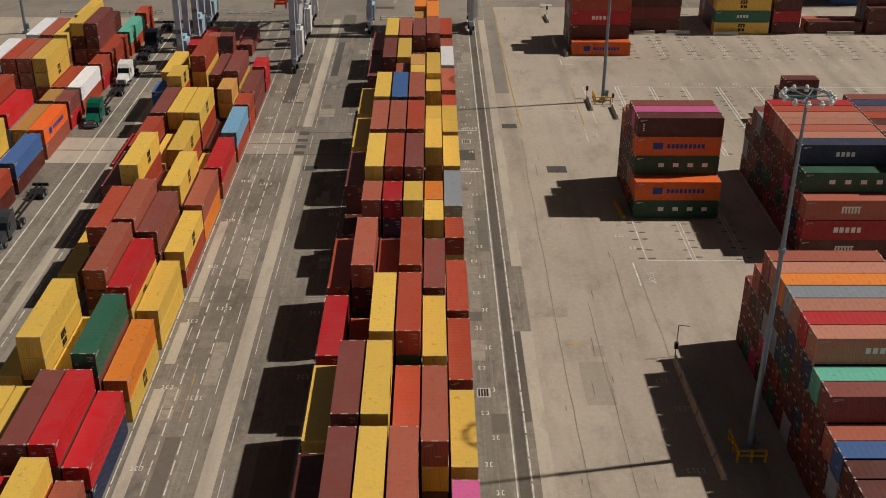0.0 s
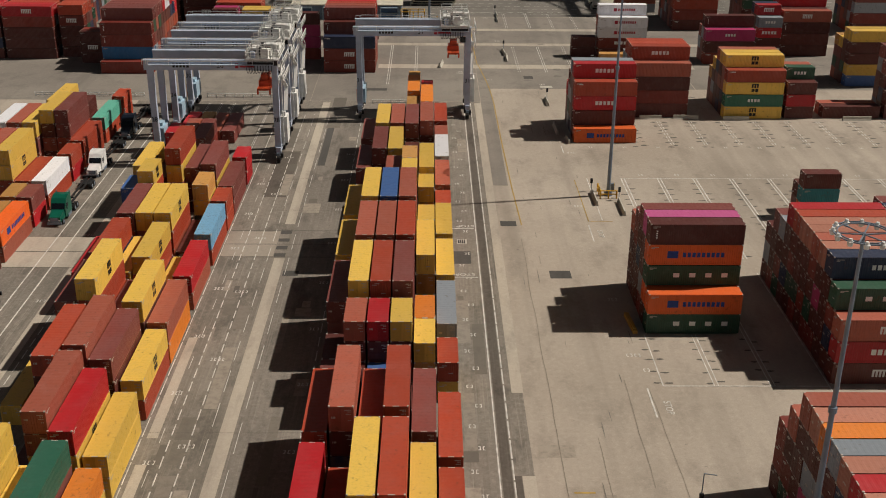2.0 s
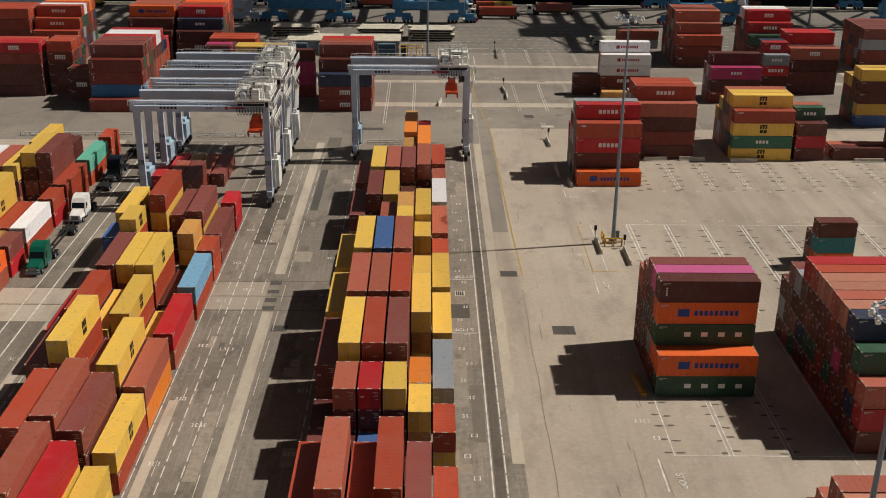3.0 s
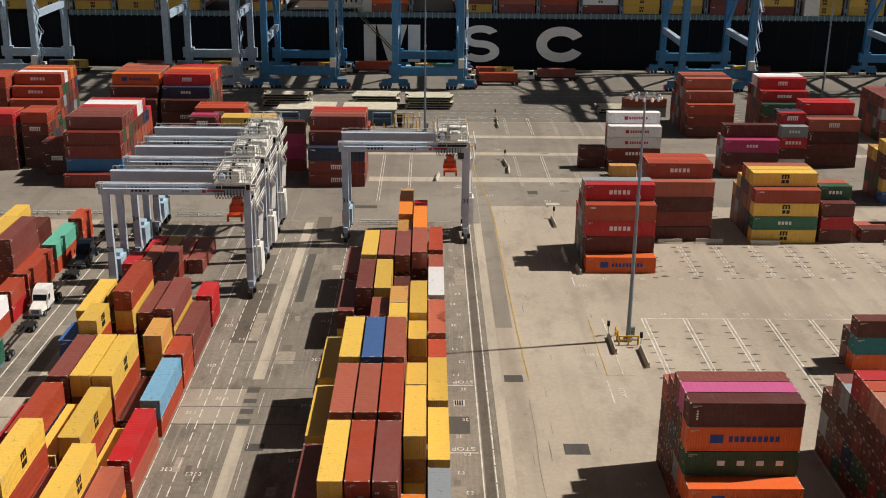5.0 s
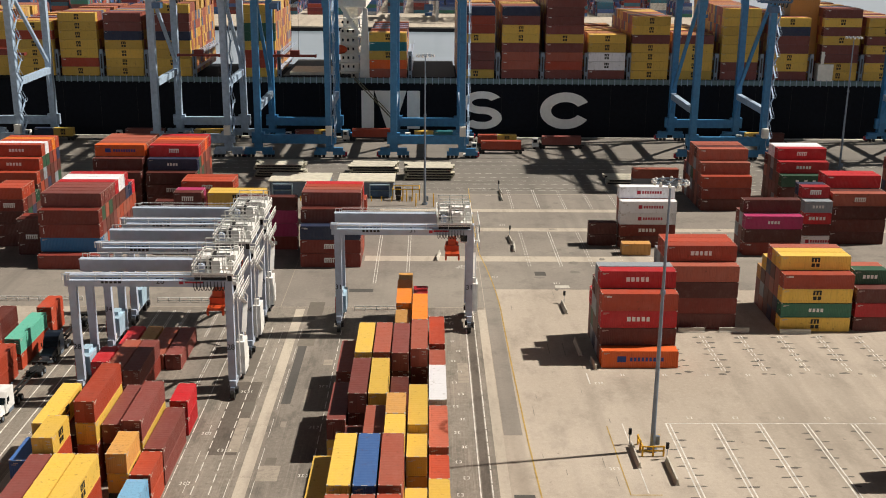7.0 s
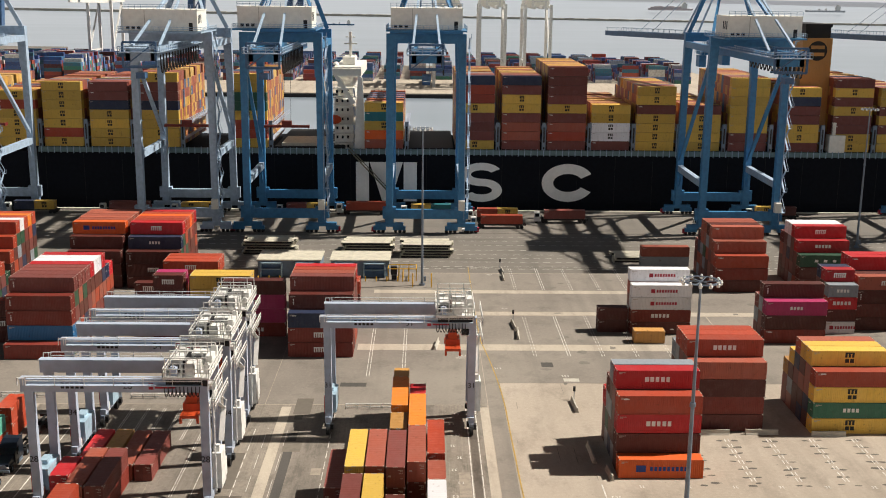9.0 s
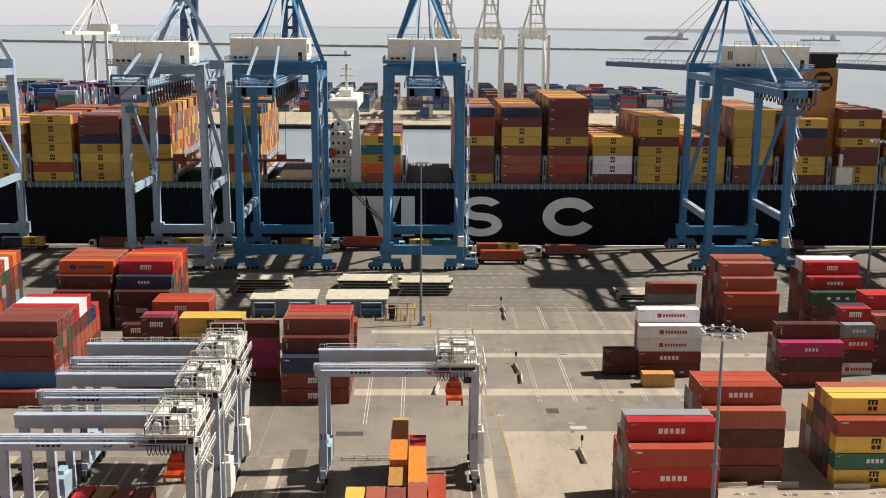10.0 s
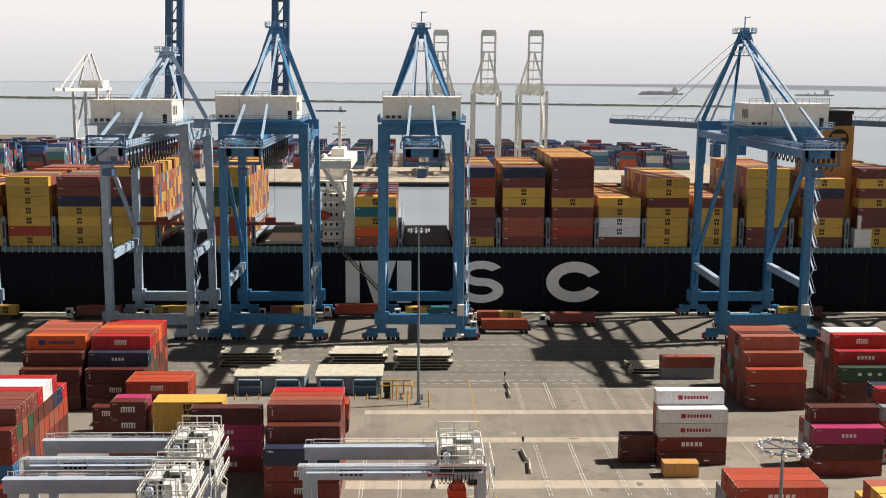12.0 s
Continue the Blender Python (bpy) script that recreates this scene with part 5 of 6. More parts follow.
    beams("stair", rows, M_STS_PALE, g)
    rows = []
    for i in range(17):
        z = 4 + i * 3.0
        rows += [((px - 0.9, -1.2, z), (px - 0.9, 1.2, z + 3), 0.12), ((px - 0.9, -1.2, z), (px - 0.9, 1.2, z), 0.12)]
    rows += [((px - 0.9, s, 4), (px - 0.9, s, 55), 0.16) for s in (-1.2, 1.2)]
    beams("lift_mast", rows, M_STS_PALE, g)
    boxes("lift_car", [(h - 0.9, h + 0.9, -2.6, -1.1, 7, 9.8)], M_HOUSE, g)
    return g


quay_crane(-78.6, -57.6, True, M_STS_PALE, "pale grey-blue quay crane with its boom raised", portal=21.6, A=74.4, house=56.6)
quay_crane(-48.7, -27.6, True, M_STS, "blue quay crane with its boom raised and a cream machine house")
quay_crane(-8.5, 12.0, False, M_STS, "blue quay crane with its boom lowered over the ship")
quay_crane(80.7, 101.9, False, M_STS, "blue quay crane with its boom lowered over the ship", radians(15), A=80.4, house=56.4)
quay_crane(-139.0, -119.0, True, M_STS_PALE, "pale grey-blue quay crane with its boom raised", portal=21.6, A=74.4)
quay_crane(149.5, 169.5, False, M_STS, "blue quay crane with its boom lowered over the ship", radians(10), house=56.4)

# ---------------------------------------------------------------- ship
HY, DECK = 419.0, 17.0
ship = root("container_ship", 40, HY, -6, 0, "long black-hulled container ship moored at the quay, loaded with containers", "ship")
def sbox(name, rows, mat, parent=ship, label=""):
    return boxes(name, [(x0 - 40, x1 - 40, y0 - HY, y1 - HY, z0 + 6, z1 + 6) for x0, x1, y0, y1, z0, z1 in rows], mat, parent, label)


v, f = [], []
xs = [-200, -150, -120, 200, 250, 290]
for i, x in enumerate(xs):
    w = (0.2, 0.8, 1, 1, 0.85, 0.25)[i]
    for z, q in ((0, 0.97), (8, 1.0), (DECK + 6, 1.0)):
        v += [(x - 40, 24 - 24 * w * q, z), (x - 40, 24 + 24 * w * q, z)]
for i in range(len(xs) - 1):
    a, b = 6 * i, 6 * (i + 1)
    for k in (0, 2):
        f += [(a + k, b + k, b + k + 2, a + k + 2), (a + k + 1, a + k + 3, b + k + 3, b + k + 1)]
    f.append((a + 4, b + 4, b + 5, a + 5))
f += [(0, 2, 3, 1), (2, 4, 5, 3), (30, 31, 33, 32), (32, 33, 35, 34)]
piece("hull", v, f, M_HULL, ship, "black steel hull")
sbox("deck_edge", [(-120, 200, HY - 0.15, HY + 1.2, DECK, DECK + 1.5)], plain_paint("deck_grey_green", "6B8488", 0.7))
rows = []
for i in range(160):
    x = -119 + i * 2.0
    sbox("deck_stanchion", [(x, x + 0.2, HY - 0.3, HY - 0.15, DECK - 0.3, DECK + 1.9)], M_STS_PALE)
for x in range(-118, 200, 12):
    sbox("hull_seam", [(x, x + 0.08, HY - 0.012, HY, 0, DECK)], M_MARK_DARK)


def ring(name, cx, cz, rx, rz, t, segs, gap, parent):
    v, f = [], []
    n = segs
    for i in range(n + 1):
        a = gap + (2 * math.pi - 2 * gap) * i / n
        for s in (1, 0):
            for y in (-0.06, 0.02):
                k = 1 if s else 0
                v.append((cx + math.cos(a) * (rx - (0 if k else t * 1.15)), y, cz + math.sin(a) * (rz - (0 if k else t))))
    for i in range(n):
        a, b = 4 * i, 4 * (i + 1)
        f += [(a, b, b + 2, a + 2), (a + 1, a + 3, b + 3, b + 1), (a, a + 1, b + 1, b), (a + 2, b + 2, b + 3, a + 3)]
    f += [(0, 2, 3, 1), (4 * n, 4 * n + 1, 4 * n + 3, 4 * n + 2)]
    return piece(name, v, f, M_HULL_WHITE, parent, "large plain white painted shape on the hull")


def double_bend(name, cx, cz, rx, rz, hw, hh, parent):
    """Two open bows, one over the other, that run into each other in a double bend."""
    pairs, n = [], 22
    for i in range(n + 1):
        a = radians(28 + (270 - 28) * i / n)
        pairs.append([(cx + math.cos(a) * (rx + k * hw), cz + rz + math.sin(a) * (rz + k * hh)) for k in (1, -1)])
    for i in range(1, n + 1):
        a = radians(90 - (270 - 28) * i / n)
        pairs.append([(cx + math.cos(a) * (rx + k * hw), cz - rz + math.sin(a) * (rz + k * hh)) for k in (-1, 1)])
    v = [(x, y, z) for pr in pairs for x, z in pr for y in (-0.06, 0.02)]
    f = []
    for i in range(len(pairs) - 1):
        a, b = 4 * i, 4 * (i + 1)
        f += [(a, b, b + 2, a + 2), (a + 1, a + 3, b + 3, b + 1), (a, a + 1, b + 1, b), (a + 2, b + 2, b + 3, a + 3)]
    m = 4 * (len(pairs) - 1)
    f += [(0, 2, 3, 1), (m, m + 1, m + 3, m + 2)]
    return piece(name, v, f, M_HULL_WHITE, parent, "large plain white painted shape on the hull")


def plate(name, polys, parent):
    v, f = [], []
    for p in polys:
        k, n = len(v), len(p)
        v += [(x, -0.06, z) for x, z in p] + [(x, 0.02, z) for x, z in p]
        f.append(tuple(range(k, k + n)))
        f.append(tuple(reversed(range(k + n, k + 2 * n))))
        f += [(k + i, k + n + i, k + n + (i + 1) % n, k + (i + 1) % n) for i in range(n)]
    return piece(name, v, f, M_HULL_WHITE, parent, "large plain white painted shape on the hull")


z0, z1 = 1.9 + 6, 14.5 + 6
plate("hull_mark", [[(-60.3, z0), (-56.2, z0), (-56.2, z1), (-60.3, z1)], [(-45.2, z0), (-41.0, z0), (-41.0, z1), (-45.2, z1)], [(-56.0, z1), (-45.4, z1), (-49.4, z0), (-52.0, z0)]], ship)
double_bend("hull_mark", -20.4, (z0 + z1) / 2, 5.0, (z1 - z0) / 4 - 0.6, 1.6, 1.2, ship)
ring("hull_mark", 7.2, (z0 + z1) / 2, 8.4, 6.1, 3.2, 36, 0.5, ship)

# cargo bays: x of the bay, tiers at the quay side, first tones from the top
BAYS = [(-147, 7, "yyyryyy"), (-132.6, 6, "yryyyy"), (-118.2, 7, "yyyyyry"), (-103.6, 7, "mmnyyyy"), (-88.0, 8, "ymmnyyyy"), (-60.4, 8, "yyggyrry"), (-17.6, 5, "ytyo.")
        , (11.2, 8, "nrrymmmy"), (25.8, 8, "nmyymbbm"), (40.2, 9, "mmmmymbrm"), (54.2, 5, "yywwm"), (68.4, 7, "yymyyyy"), (83.0, 5, "myyyy"), (97.9, 8, "yyyyyymm"), (114.4, 7, "ynmmyym"), (131.0, 8, "mymymmyy"), (145.6, 7, "yymymyy"), (160.2, 6, "ymymyy")]
KEY = dict(y="yellow", m="maroon", n="navy", g="green", r="brick", b="brown", t="teal", o="hapag", w="white")
for x, n, tones in BAYS:
    stackz = DECK + 1.55
    tt = [KEY.get(c, "brown") for c in tones][:n][::-1]
    z = stackz
    for i, t in enumerate(tt):
        container(x + 6.1, HY + 2.6, z, 12.19, HC, t, "x", "square" if t in ("yellow", "white") else ("code" if t != "navy" else ""), "containers stowed on the ship", "stowed on the ship", False, "stowed_container")
        z += HC + 0.004
    v, f = [], []
    for r in range(1, 17):
        y = HY + 2.6 + r * 2.52
        m = max(2, n + (rng.choice((0, 0, 0, -1)) if r > 2 else 0))
        for k in range(m):
            zz = stackz + k * (HC + 0.02)
            add_box(v, f, x + 0.02, x + 12.17, y - 1.21, y + 1.21, zz + 0.02, zz + HC)
    ob = piece("stowed_cargo", v, f, M_MIX)
    tagged(ob, "many stowed containers in yellow, brown and maroon on the ship's deck", "container cargo", "", "stuff")
build_queue()
# lashing bridges between the bays
for x, n, tones in BAYS:
    px = x + 12.19 + 0.25
    lb = root("lashing_bridge", px + 0.9, HY + 1.0, DECK, 0, "pale grey steel lashing bridge between the container bays on the ship", "lashing bridge", "lashing bridges")
    boxes("post", [(-0.6, 0.6, -0.4, 0.4, 0, 10.2)], M_POLE, lb)
    boxes("slot", [(-0.24, 0.24, -0.44, -0.4, 4.0, 8.8), (-0.24, 0.24, -0.44, -0.4, 0.6, 2.6)], M_DARK, lb, "dark oval opening in the post")
    boxes("platform", [(-0.8, 0.8, 0.4, 44, z, z + 0.12) for z in (4.0, 8.0)], M_CRANE, lb)
    rail_set("railing", [((-0.8, 0.4, 8.1), (-0.8, 44, 8.1)), ((0.8, 0.4, 8.1), (0.8, 44, 8.1))], 1.1, 4, 0.06, M_CRANE, lb)

# open holds, hatch covers, accommodation tower, lifeboat, funnel
sbox("hatch_coaming", [(-46, -24, HY + 2, HY + 46, DECK, DECK + 2.0), (-5.2, 10.6, HY + 2, HY + 46, DECK, DECK + 1.8)], M_DARK, ship, "open dark cargo hold")
sbox("hatch_cover", [(-44, -29, HY + 3, HY + 20, DECK + 2.05, DECK + 2.9)], M_FLAT, ship, "bone-coloured hatch cover")
tw = sbox("accommodation_tower", [(-27.4, -21.4, HY + 6, HY + 44, DECK, 33.5), (-26.6, -21.6, HY + 10, HY + 40, 33.5, 40.5), (-27.6, -19.0, HY + 8, HY + 44, 40.5, 43.6), (-25.5, -21.5, HY + 18, HY + 30, 43.6, 46)], M_HOUSE, ship, "white accommodation tower")
v, f = [], []
fin = [(-21.0, DECK), (-17.4, DECK), (-17.9, 30), (-18.2, 40.5), (-19.6, 41.5), (-20.2, 33)]
for y in (3.0, 4.4):
    v += [(x - 40, y, z + 6) for x, z in fin]
n = len(fin)
f += [tuple(range(n)), tuple(reversed(range(n, 2 * n)))] + [(i, (i + 1) % n, (i + 1) % n + n, i + n) for i in range(n)]
piece("wing_support", v, f, M_HOUSE, tw, "tall tapering white wing support")
beams("bridge_wing", [((-66.5, 3.7, 47.0), (-61.0, 3.7, 38.5), 1.0, 1.2), ((-67.6, 3.7, 48.4), (-58.6, 3.7, 48.4), 2.0, 2.2)], M_HOUSE, tw)
for k in range(1, 8):
    z = DECK + 2.9 * k
    sbox("deck_gallery", [(-28.2, -18.6, HY + 3.4, HY + 7, z, z + 0.15)], M_HOUSE, tw)
    rail_set("railing", [((-68.2, 3.4, z + 6.15), (-58.6, 3.4, z + 6.15))], 1.0, 1.1, 0.04, M_HOUSE, tw)
    beams("ladder", [((-61.6 + 0.9 * (k % 2), 3.9, z + 3.2), (-60.2 - 0.9 * (k % 2), 3.9, z + 6.1), 0.5, 0.1)], M_CRANE, tw)
    for q in range(3):
        sbox("window", [(-26.8 + 1.7 * q, -26.2 + 1.7 * q, HY + 5.95, HY + 6, z - 1.7, z - 0.8)], M_GLASS, tw)
sbox("window_row", [(-27.0, -19.6, HY + 7.94, HY + 8, 41.6, 42.9)], M_GLASS, tw)
sbox("radar_mast", [(-23.6, -22.8, HY + 22, HY + 24, 46, 54), (-25.4, -21.0, HY + 22.6, HY + 23.2, 50, 50.4), (-24.8, -21.6, HY + 22.6, HY + 23.2, 52.2, 52.5)], M_HOUSE, tw)
v, f = [], []
for k in range(4):
    r0, r1 = (1.0 * math.cos(k * 0.39), 1.0 * math.cos((k + 1) * 0.39))
    add_tube(v, f, (-67.3, 14, 49.9 + 1.0 * math.sin(k * 0.39)), (-67.3, 14, 49.9 + 1.0 * math.sin((k + 1) * 0.39)), r0, max(r1, 0.02), 14)
piece("radome", v, f, M_HULL_WHITE, tw, "white satellite dome")
v, f = [], []
ends = [(-72 + i, r) for i, r in enumerate((0.6, 1.25, 1.5, 1.55, 1.55, 1.5, 1.25, 0.6))]
for x, r in ends:
    for q in range(12):
        v.append((x, 3.0 + r * math.cos(q * math.pi / 6), 33.5 + r * math.sin(q * math.pi / 6)))
for i in range(len(ends) - 1):
    f += [(12 * i + q, 12 * i + (q + 1) % 12, 12 * i + 12 + (q + 1) % 12, 12 * i + 12 + q) for q in range(12)]
f += [tuple(range(12)), tuple(range(84, 96))]
piece("lifeboat", v, f, M_ORANGE, ship, "orange enclosed lifeboat")
fn = sbox("funnel", [(121.5, 131.0, HY + 8, HY + 30, DECK, 54.0)], PAINT["tan"], ship, "tan funnel")
sbox("funnel_top", [(122.5, 130.5, HY + 9, HY + 29, 54.0, 58.0), (122.2, 130.8, HY + 8.6, HY + 29.4, 57.4, 58.4)], M_DARK, fn, "black exhaust casing")
v, f = [], []
add_tube(v, f, (126.4 - 40, 7.94, 50.0 + 6), (126.4 - 40, 8.0, 50 + 6), 3.1, None, 28)
piece("funnel_disc", v, f, M_MARK_DARK, fn, "plain dark disc on the funnel")
for q in (50.6, 48.4):
    sbox("funnel_bar", [(124.2, 128.6, HY + 7.9, HY + 7.95, q, q + 1.1)], PAINT["tan"], fn)
sbox("deck_crane", [(130, 135, HY + 0.2, HY + 4, DECK + 1.5, DECK + 7), (131, 132, HY + 1, HY + 2, DECK + 7, DECK + 11)], M_HOUSE, ship)
beams("gangway", [((-62.5, -0.9, DECK + 7.4), (-50.0, -1.3, 11.2), 1.1, 0.25), ((-62.5, -1.4, DECK + 8.4), (-50.0, -1.8, 12.2), 0.12), ((-62.5, -0.4, DECK + 8.4), (-50.0, -0.8, 12.2), 0.12)], plain_paint("gangway_olive", "6E6A54", 0.7), ship, "sloping gangway along the hull")

# ---------------------------------------------------------------- water and distance
def sea_material():
    m, n, l, b = base_material("sea_water", 0.3)
    t = noise_node(n, l, 0.35, 5, "Object", (1, 0.35, 1))
    t2 = noise_node(n, l, 0.006, 4, "Object", (0.5, 2.0, 1))
    col = mixed(n, l, ramp(n, l, t2.outputs[0], ((0.35, (0, 0, 0)), (0.7, (1, 1, 1)))), lin("7A8893"), lin("8894A0"))
    l.new(col, b.inputs["Base Color"])
    bump(n, l, b, t.outputs[0], 0.2, 0.12)
    return m


v, f = [], []
prof = [(QUAY_Y, -3.0), (900, -3.0), (2400, -3.0), (3400, 12), (4600, 36)]
for y, z in prof:
    v += [(-2600, y, z), (2600, y, z)]
for i in range(len(prof) - 1):
    f.append((2 * i, 2 * i + 1, 2 * i + 3, 2 * i + 2))
tagged(piece("water", v, f, sea_material()), "grey-blue harbour water and open sea to the horizon", "water", "", "structure")

slab("far_quay", -700, 232, 808, 1080, 0.0, M_STRIP, label="pale concrete quay of the terminal across the basin", thick=5)
tagged(boxes("far_quay_wall", [(-700, 232, 806.5, 808, -4, -0.8)], M_DARK), "dark fendered face of the far quay", "quay wall", "", "structure")
v, f = [], []
for bx in range(46):
    for by in range(-3, 9):
        x, y = -690 + bx * 20.0, 905 + by * 19
        if x > 205 - max(0, by - 4) * 6 or rng.random() < 0.08:
            continue
        if by < 0 and x > -232:
            continue
        if -45 < x < 40 and by < 1:
            continue
        for r in range(6):
            for k in range(rng.randint(6, 8) if by < 0 else rng.randint(2, 5) + (2 if x < -150 and by < 3 else 0)):
                add_box(v, f, x, x + 12.2 + 0.0, y + r * 2.6, y + r * 2.6 + 2.44, k * 2.62, k * 2.62 + 2.59)
tagged(piece("far_containers", v, f, M_MIX2), "distant stacks of blue, red and maroon containers across the basin", "container stacks", "", "stuff")
slab("land", -900, -400, 1190, 1330, 0.6, M_QUAY, label="low sandy spit behind the far terminal", thick=4)
v, f = [], []
for i in range(260):
    x = -1500 + i * 12
    y = 2720 - x * 0.2 + rng.uniform(-3, 3)
    lift = max(0, (y - 2400) * 0.02)
    add_box(v, f, x - 7, x + 7, y - 8, y + 8, lift - 6, lift + rng.uniform(-0.6, 0.6))
tagged(piece("breakwater", v, f, M_CONC), "long low rock breakwater on the horizon", "breakwater", "", "structure")


def far_crane(x, y, raised):
    g = root("far_quay_crane", x, y, 0, 0, "white quay crane on the terminal across the basin" + (" with boom raised" if raised else ""), "quay crane", "cranes across the basin")
    for sx in (-1, 1):
        for yy in (0, 30):
            beams("leg", [((sx * 9, yy, 0), (sx * 9, yy, 58), 2.0)], M_CRANE_WHITE, g)
        beams("brace", [((sx * 9, 0, 20), (sx * 9, 30, 54), 1.2), ((sx * 9, 0, 18), (sx * 9, 30, 18), 1.6), ((sx * 9, 0, 56), (sx * 9, 30, 56), 1.8)], M_CRANE_WHITE, g)
        beams("apex_leg", [((sx * 9, 14, 58), (sx * 1.5, 14, 84), 1.3), ((sx * 3, 40, 57), (sx * 1.5, 14, 84), 1.0)], M_CRANE_WHITE, g)
    boxes("machine_house", [(-9, 9, 16, 34, 56, 63)], M_HOUSE, g)
    rows = [((sx * 3, -4, 56), (sx * 3, 60, 56), 1.6, 2.4) for sx in (-1, 1)]
    beams("main_girder", rows, M_CRANE_WHITE, g)
    if raised:
        rows = [((sx * 4.6, -4, 56), (sx * 4.6, -9, 97), 1.3, 2.2, (0, 1, 0)) for sx in (-1, 1)] + [((-4.6, -4 - 0.1 * k, 56 + k), (4.6, -4 - 0.1 * k, 56 + k), 0.9) for k in range(4, 38, 6)]
        rows += [((-4.6, -9, 96.5), (4.6, -9, 96.5), 2.0, 4.0)]
    else:
        rows = [((sx * 3.5, -4, 56), (sx * 3.5, -62, 57), 1.6, 2.4) for sx in (-1, 1)] + [((sx * 1.5, 14, 84), (sx * 3, -48, 58), 0.7) for sx in (-1, 1)]
    beams("boom", rows, M_CRANE_WHITE, g)
    return g


far_crane(48.8, 860, True)
far_crane(80.8, 860, True)
far_crane(16.8, 860, True)
far_crane(-252, 950, False)

# ---------------------------------------------------------------- ground markings
GX = [35.85, 42.4, 48.8, 55.4, 62.2, 68.9, 75.6, 82.2, 88.9]
rows = [(29.3, 29.45, 180, 199.8)] + [(x + s - 0.1, x + s + 0.1, 165, 199.8) for x in GX for s in (-0.28, 0.28)] + [r for x in GX[2:] + [95.5, 102] for s in (-0.28, 0.28) for r in dashed(x + s, 219, 235, 0.16, 1.2, 0.8)] + [(35.6, 92, 199.75, 199.9)]
line_set("bay_lines", rows, label="white painted lines of the empty container bays")
line_set("bay_lines", [(29.15, 29.3, 128.1, 141), (29.3, 49.4, 128.05, 128.2), (49.15, 49.3, 100, 160)] + [(x + s - 0.06, x + s + 0.06, 128.1, 141 + 17 * (x > 42)) for x in (35.65, 42.45) for s in (-0.25, 0.25)], label="white painted lines of the empty container bays")
rows = []
for i, x in enumerate([22.8 + 6.55 * k for k in range(5)]):
    on, off = (5.0, 0.25) if i == 1 else (1.1, 0.9)
    for s in (-0.25, 0.25):
        rows += dashed(x + s, 273.5, 299.8, 0.12, on, off) + dashed(x + s, 321, 341, 0.12, on, off)
for x in (-8.6, -2.2):
    for s in (-0.25, 0.25):
        rows += dashed(x + s, 262, 300, 0.12, 3.2, 0.3)
line_set("bay_lines", rows, label="white painted bay lines beyond the cross road")
rows = []
for y in (340, 342.2, 347, 351, 355, 360, 366, 371, 376):
    for x in range(-90, 130, 3):
        rows.append((x + (y % 3), x + (y % 3) + 1.7, y, y + 0.16))
line_set("apron_lines", rows, label="rows of white dashes painted on the quay apron")
rows = []
for x, y, n in [(-29.2, 84 + 14 * k, 3) for k in range(9)] + [(5.6 + 0.9 * (k % 2), 76 + 4.3 * k, 2) for k in range(40)] + [(-11.9 + 5 * k, 250.5, 2) for k in range(0)] + [(32 + 6.6 * k, 216.8, 2) for k in range(9)] + [(39 + 6.6 * k, 201.3, 2) for k in range(8)] \
        + [(26.0, 150.9, 3), (26.0, 135.2, 4), (27.5, 131.5, 2), (26.2, 94, 4), (25.2, 99.2, 3), (25.4, 83.6, 4), (25.5, 186, 3), (27.6, 213.5, 3), (14.5, 266, 3), (26.5, 262, 3), (18.6, 305, 3), (16.8, 334, 3)] \
        + [(-14.6, 100 + 14 * k, 3) for k in range(9)] + [(-26.1, 96 + 19 * k, 4) for k in range(7)] + [(-52.9, 150 + 23 * k, 3) for k in range(4)]:
    for i in range(n):
        w = 0.26
        rows += [(x + i * 0.5, x + i * 0.5 + w, y, y + 0.12), (x + i * 0.5, x + i * 0.5 + w, y + 0.6, y + 0.72), (x + i * 0.5 + (0 if (i + int(y)) % 2 else w - 0.1), x + i * 0.5 + (0.1 if (i + int(y)) % 2 else w), y + 0.12, y + 0.6)]
line_set("slot_marks", rows, label="worn white slot marks painted on the ground as plain bars")
line_set("stop_line", [(27.1, 27.3, 121.2, 127.6), (26.75, 26.95, 171.4, 178.0), (26.7, 26.9, 213.6, 217.8), (4.4, 8.2, 176.3, 176.5), (4.4, 8.2, 158.2, 158.4), (7.5, 12.2, 272.0, 272.25), (12.6, 18.6, 341.6, 341.8)], label="white stop line on the ground")
line_set("yellow_line", [(27.0, 27.15, 179.5, 199), (27.15, 31.0, 179.5, 179.65), (16.0, 18.2, 107.0, 107.25), (-26.0, -25.9, 92, 101)], M_YLINE, label="worn yellow line on the ground")
for x, y, r in ((6.9, 177.4, 180), (28.9, 123.3, 270), (28.3, 174.4, 270), (6.4, 159.3, 180), (9.4, 273.5, 180)):
    w = words("STOP", 1.2, pose(x, y, 0.03, 0, 0, r), M_LINE, None, "stop_lettering")
    tagged(w, "white worn word STOP painted on the ground", "road marking", "", "structure")

# oil and tyre stains with their own ragged shapes
def stains(name, spots, mat, label):
    v, f = [], []
    for x, y, a, b in spots:
        k, n = len(v), 9
        for i in range(n):
            q = 2 * math.pi * i / n
            r = rng.uniform(0.55, 1.1)
            v.append((x + math.cos(q) * a * r, y + math.sin(q) * b * r, 0.0225))
        f.append(tuple(range(k, k + n)))
    ob = piece(name, v, f, mat)
    so = ob.modifiers.new("thick", "SOLIDIFY")
    so.thickness = 0.003
    tagged(ob, label, "stain", "", "stuff")


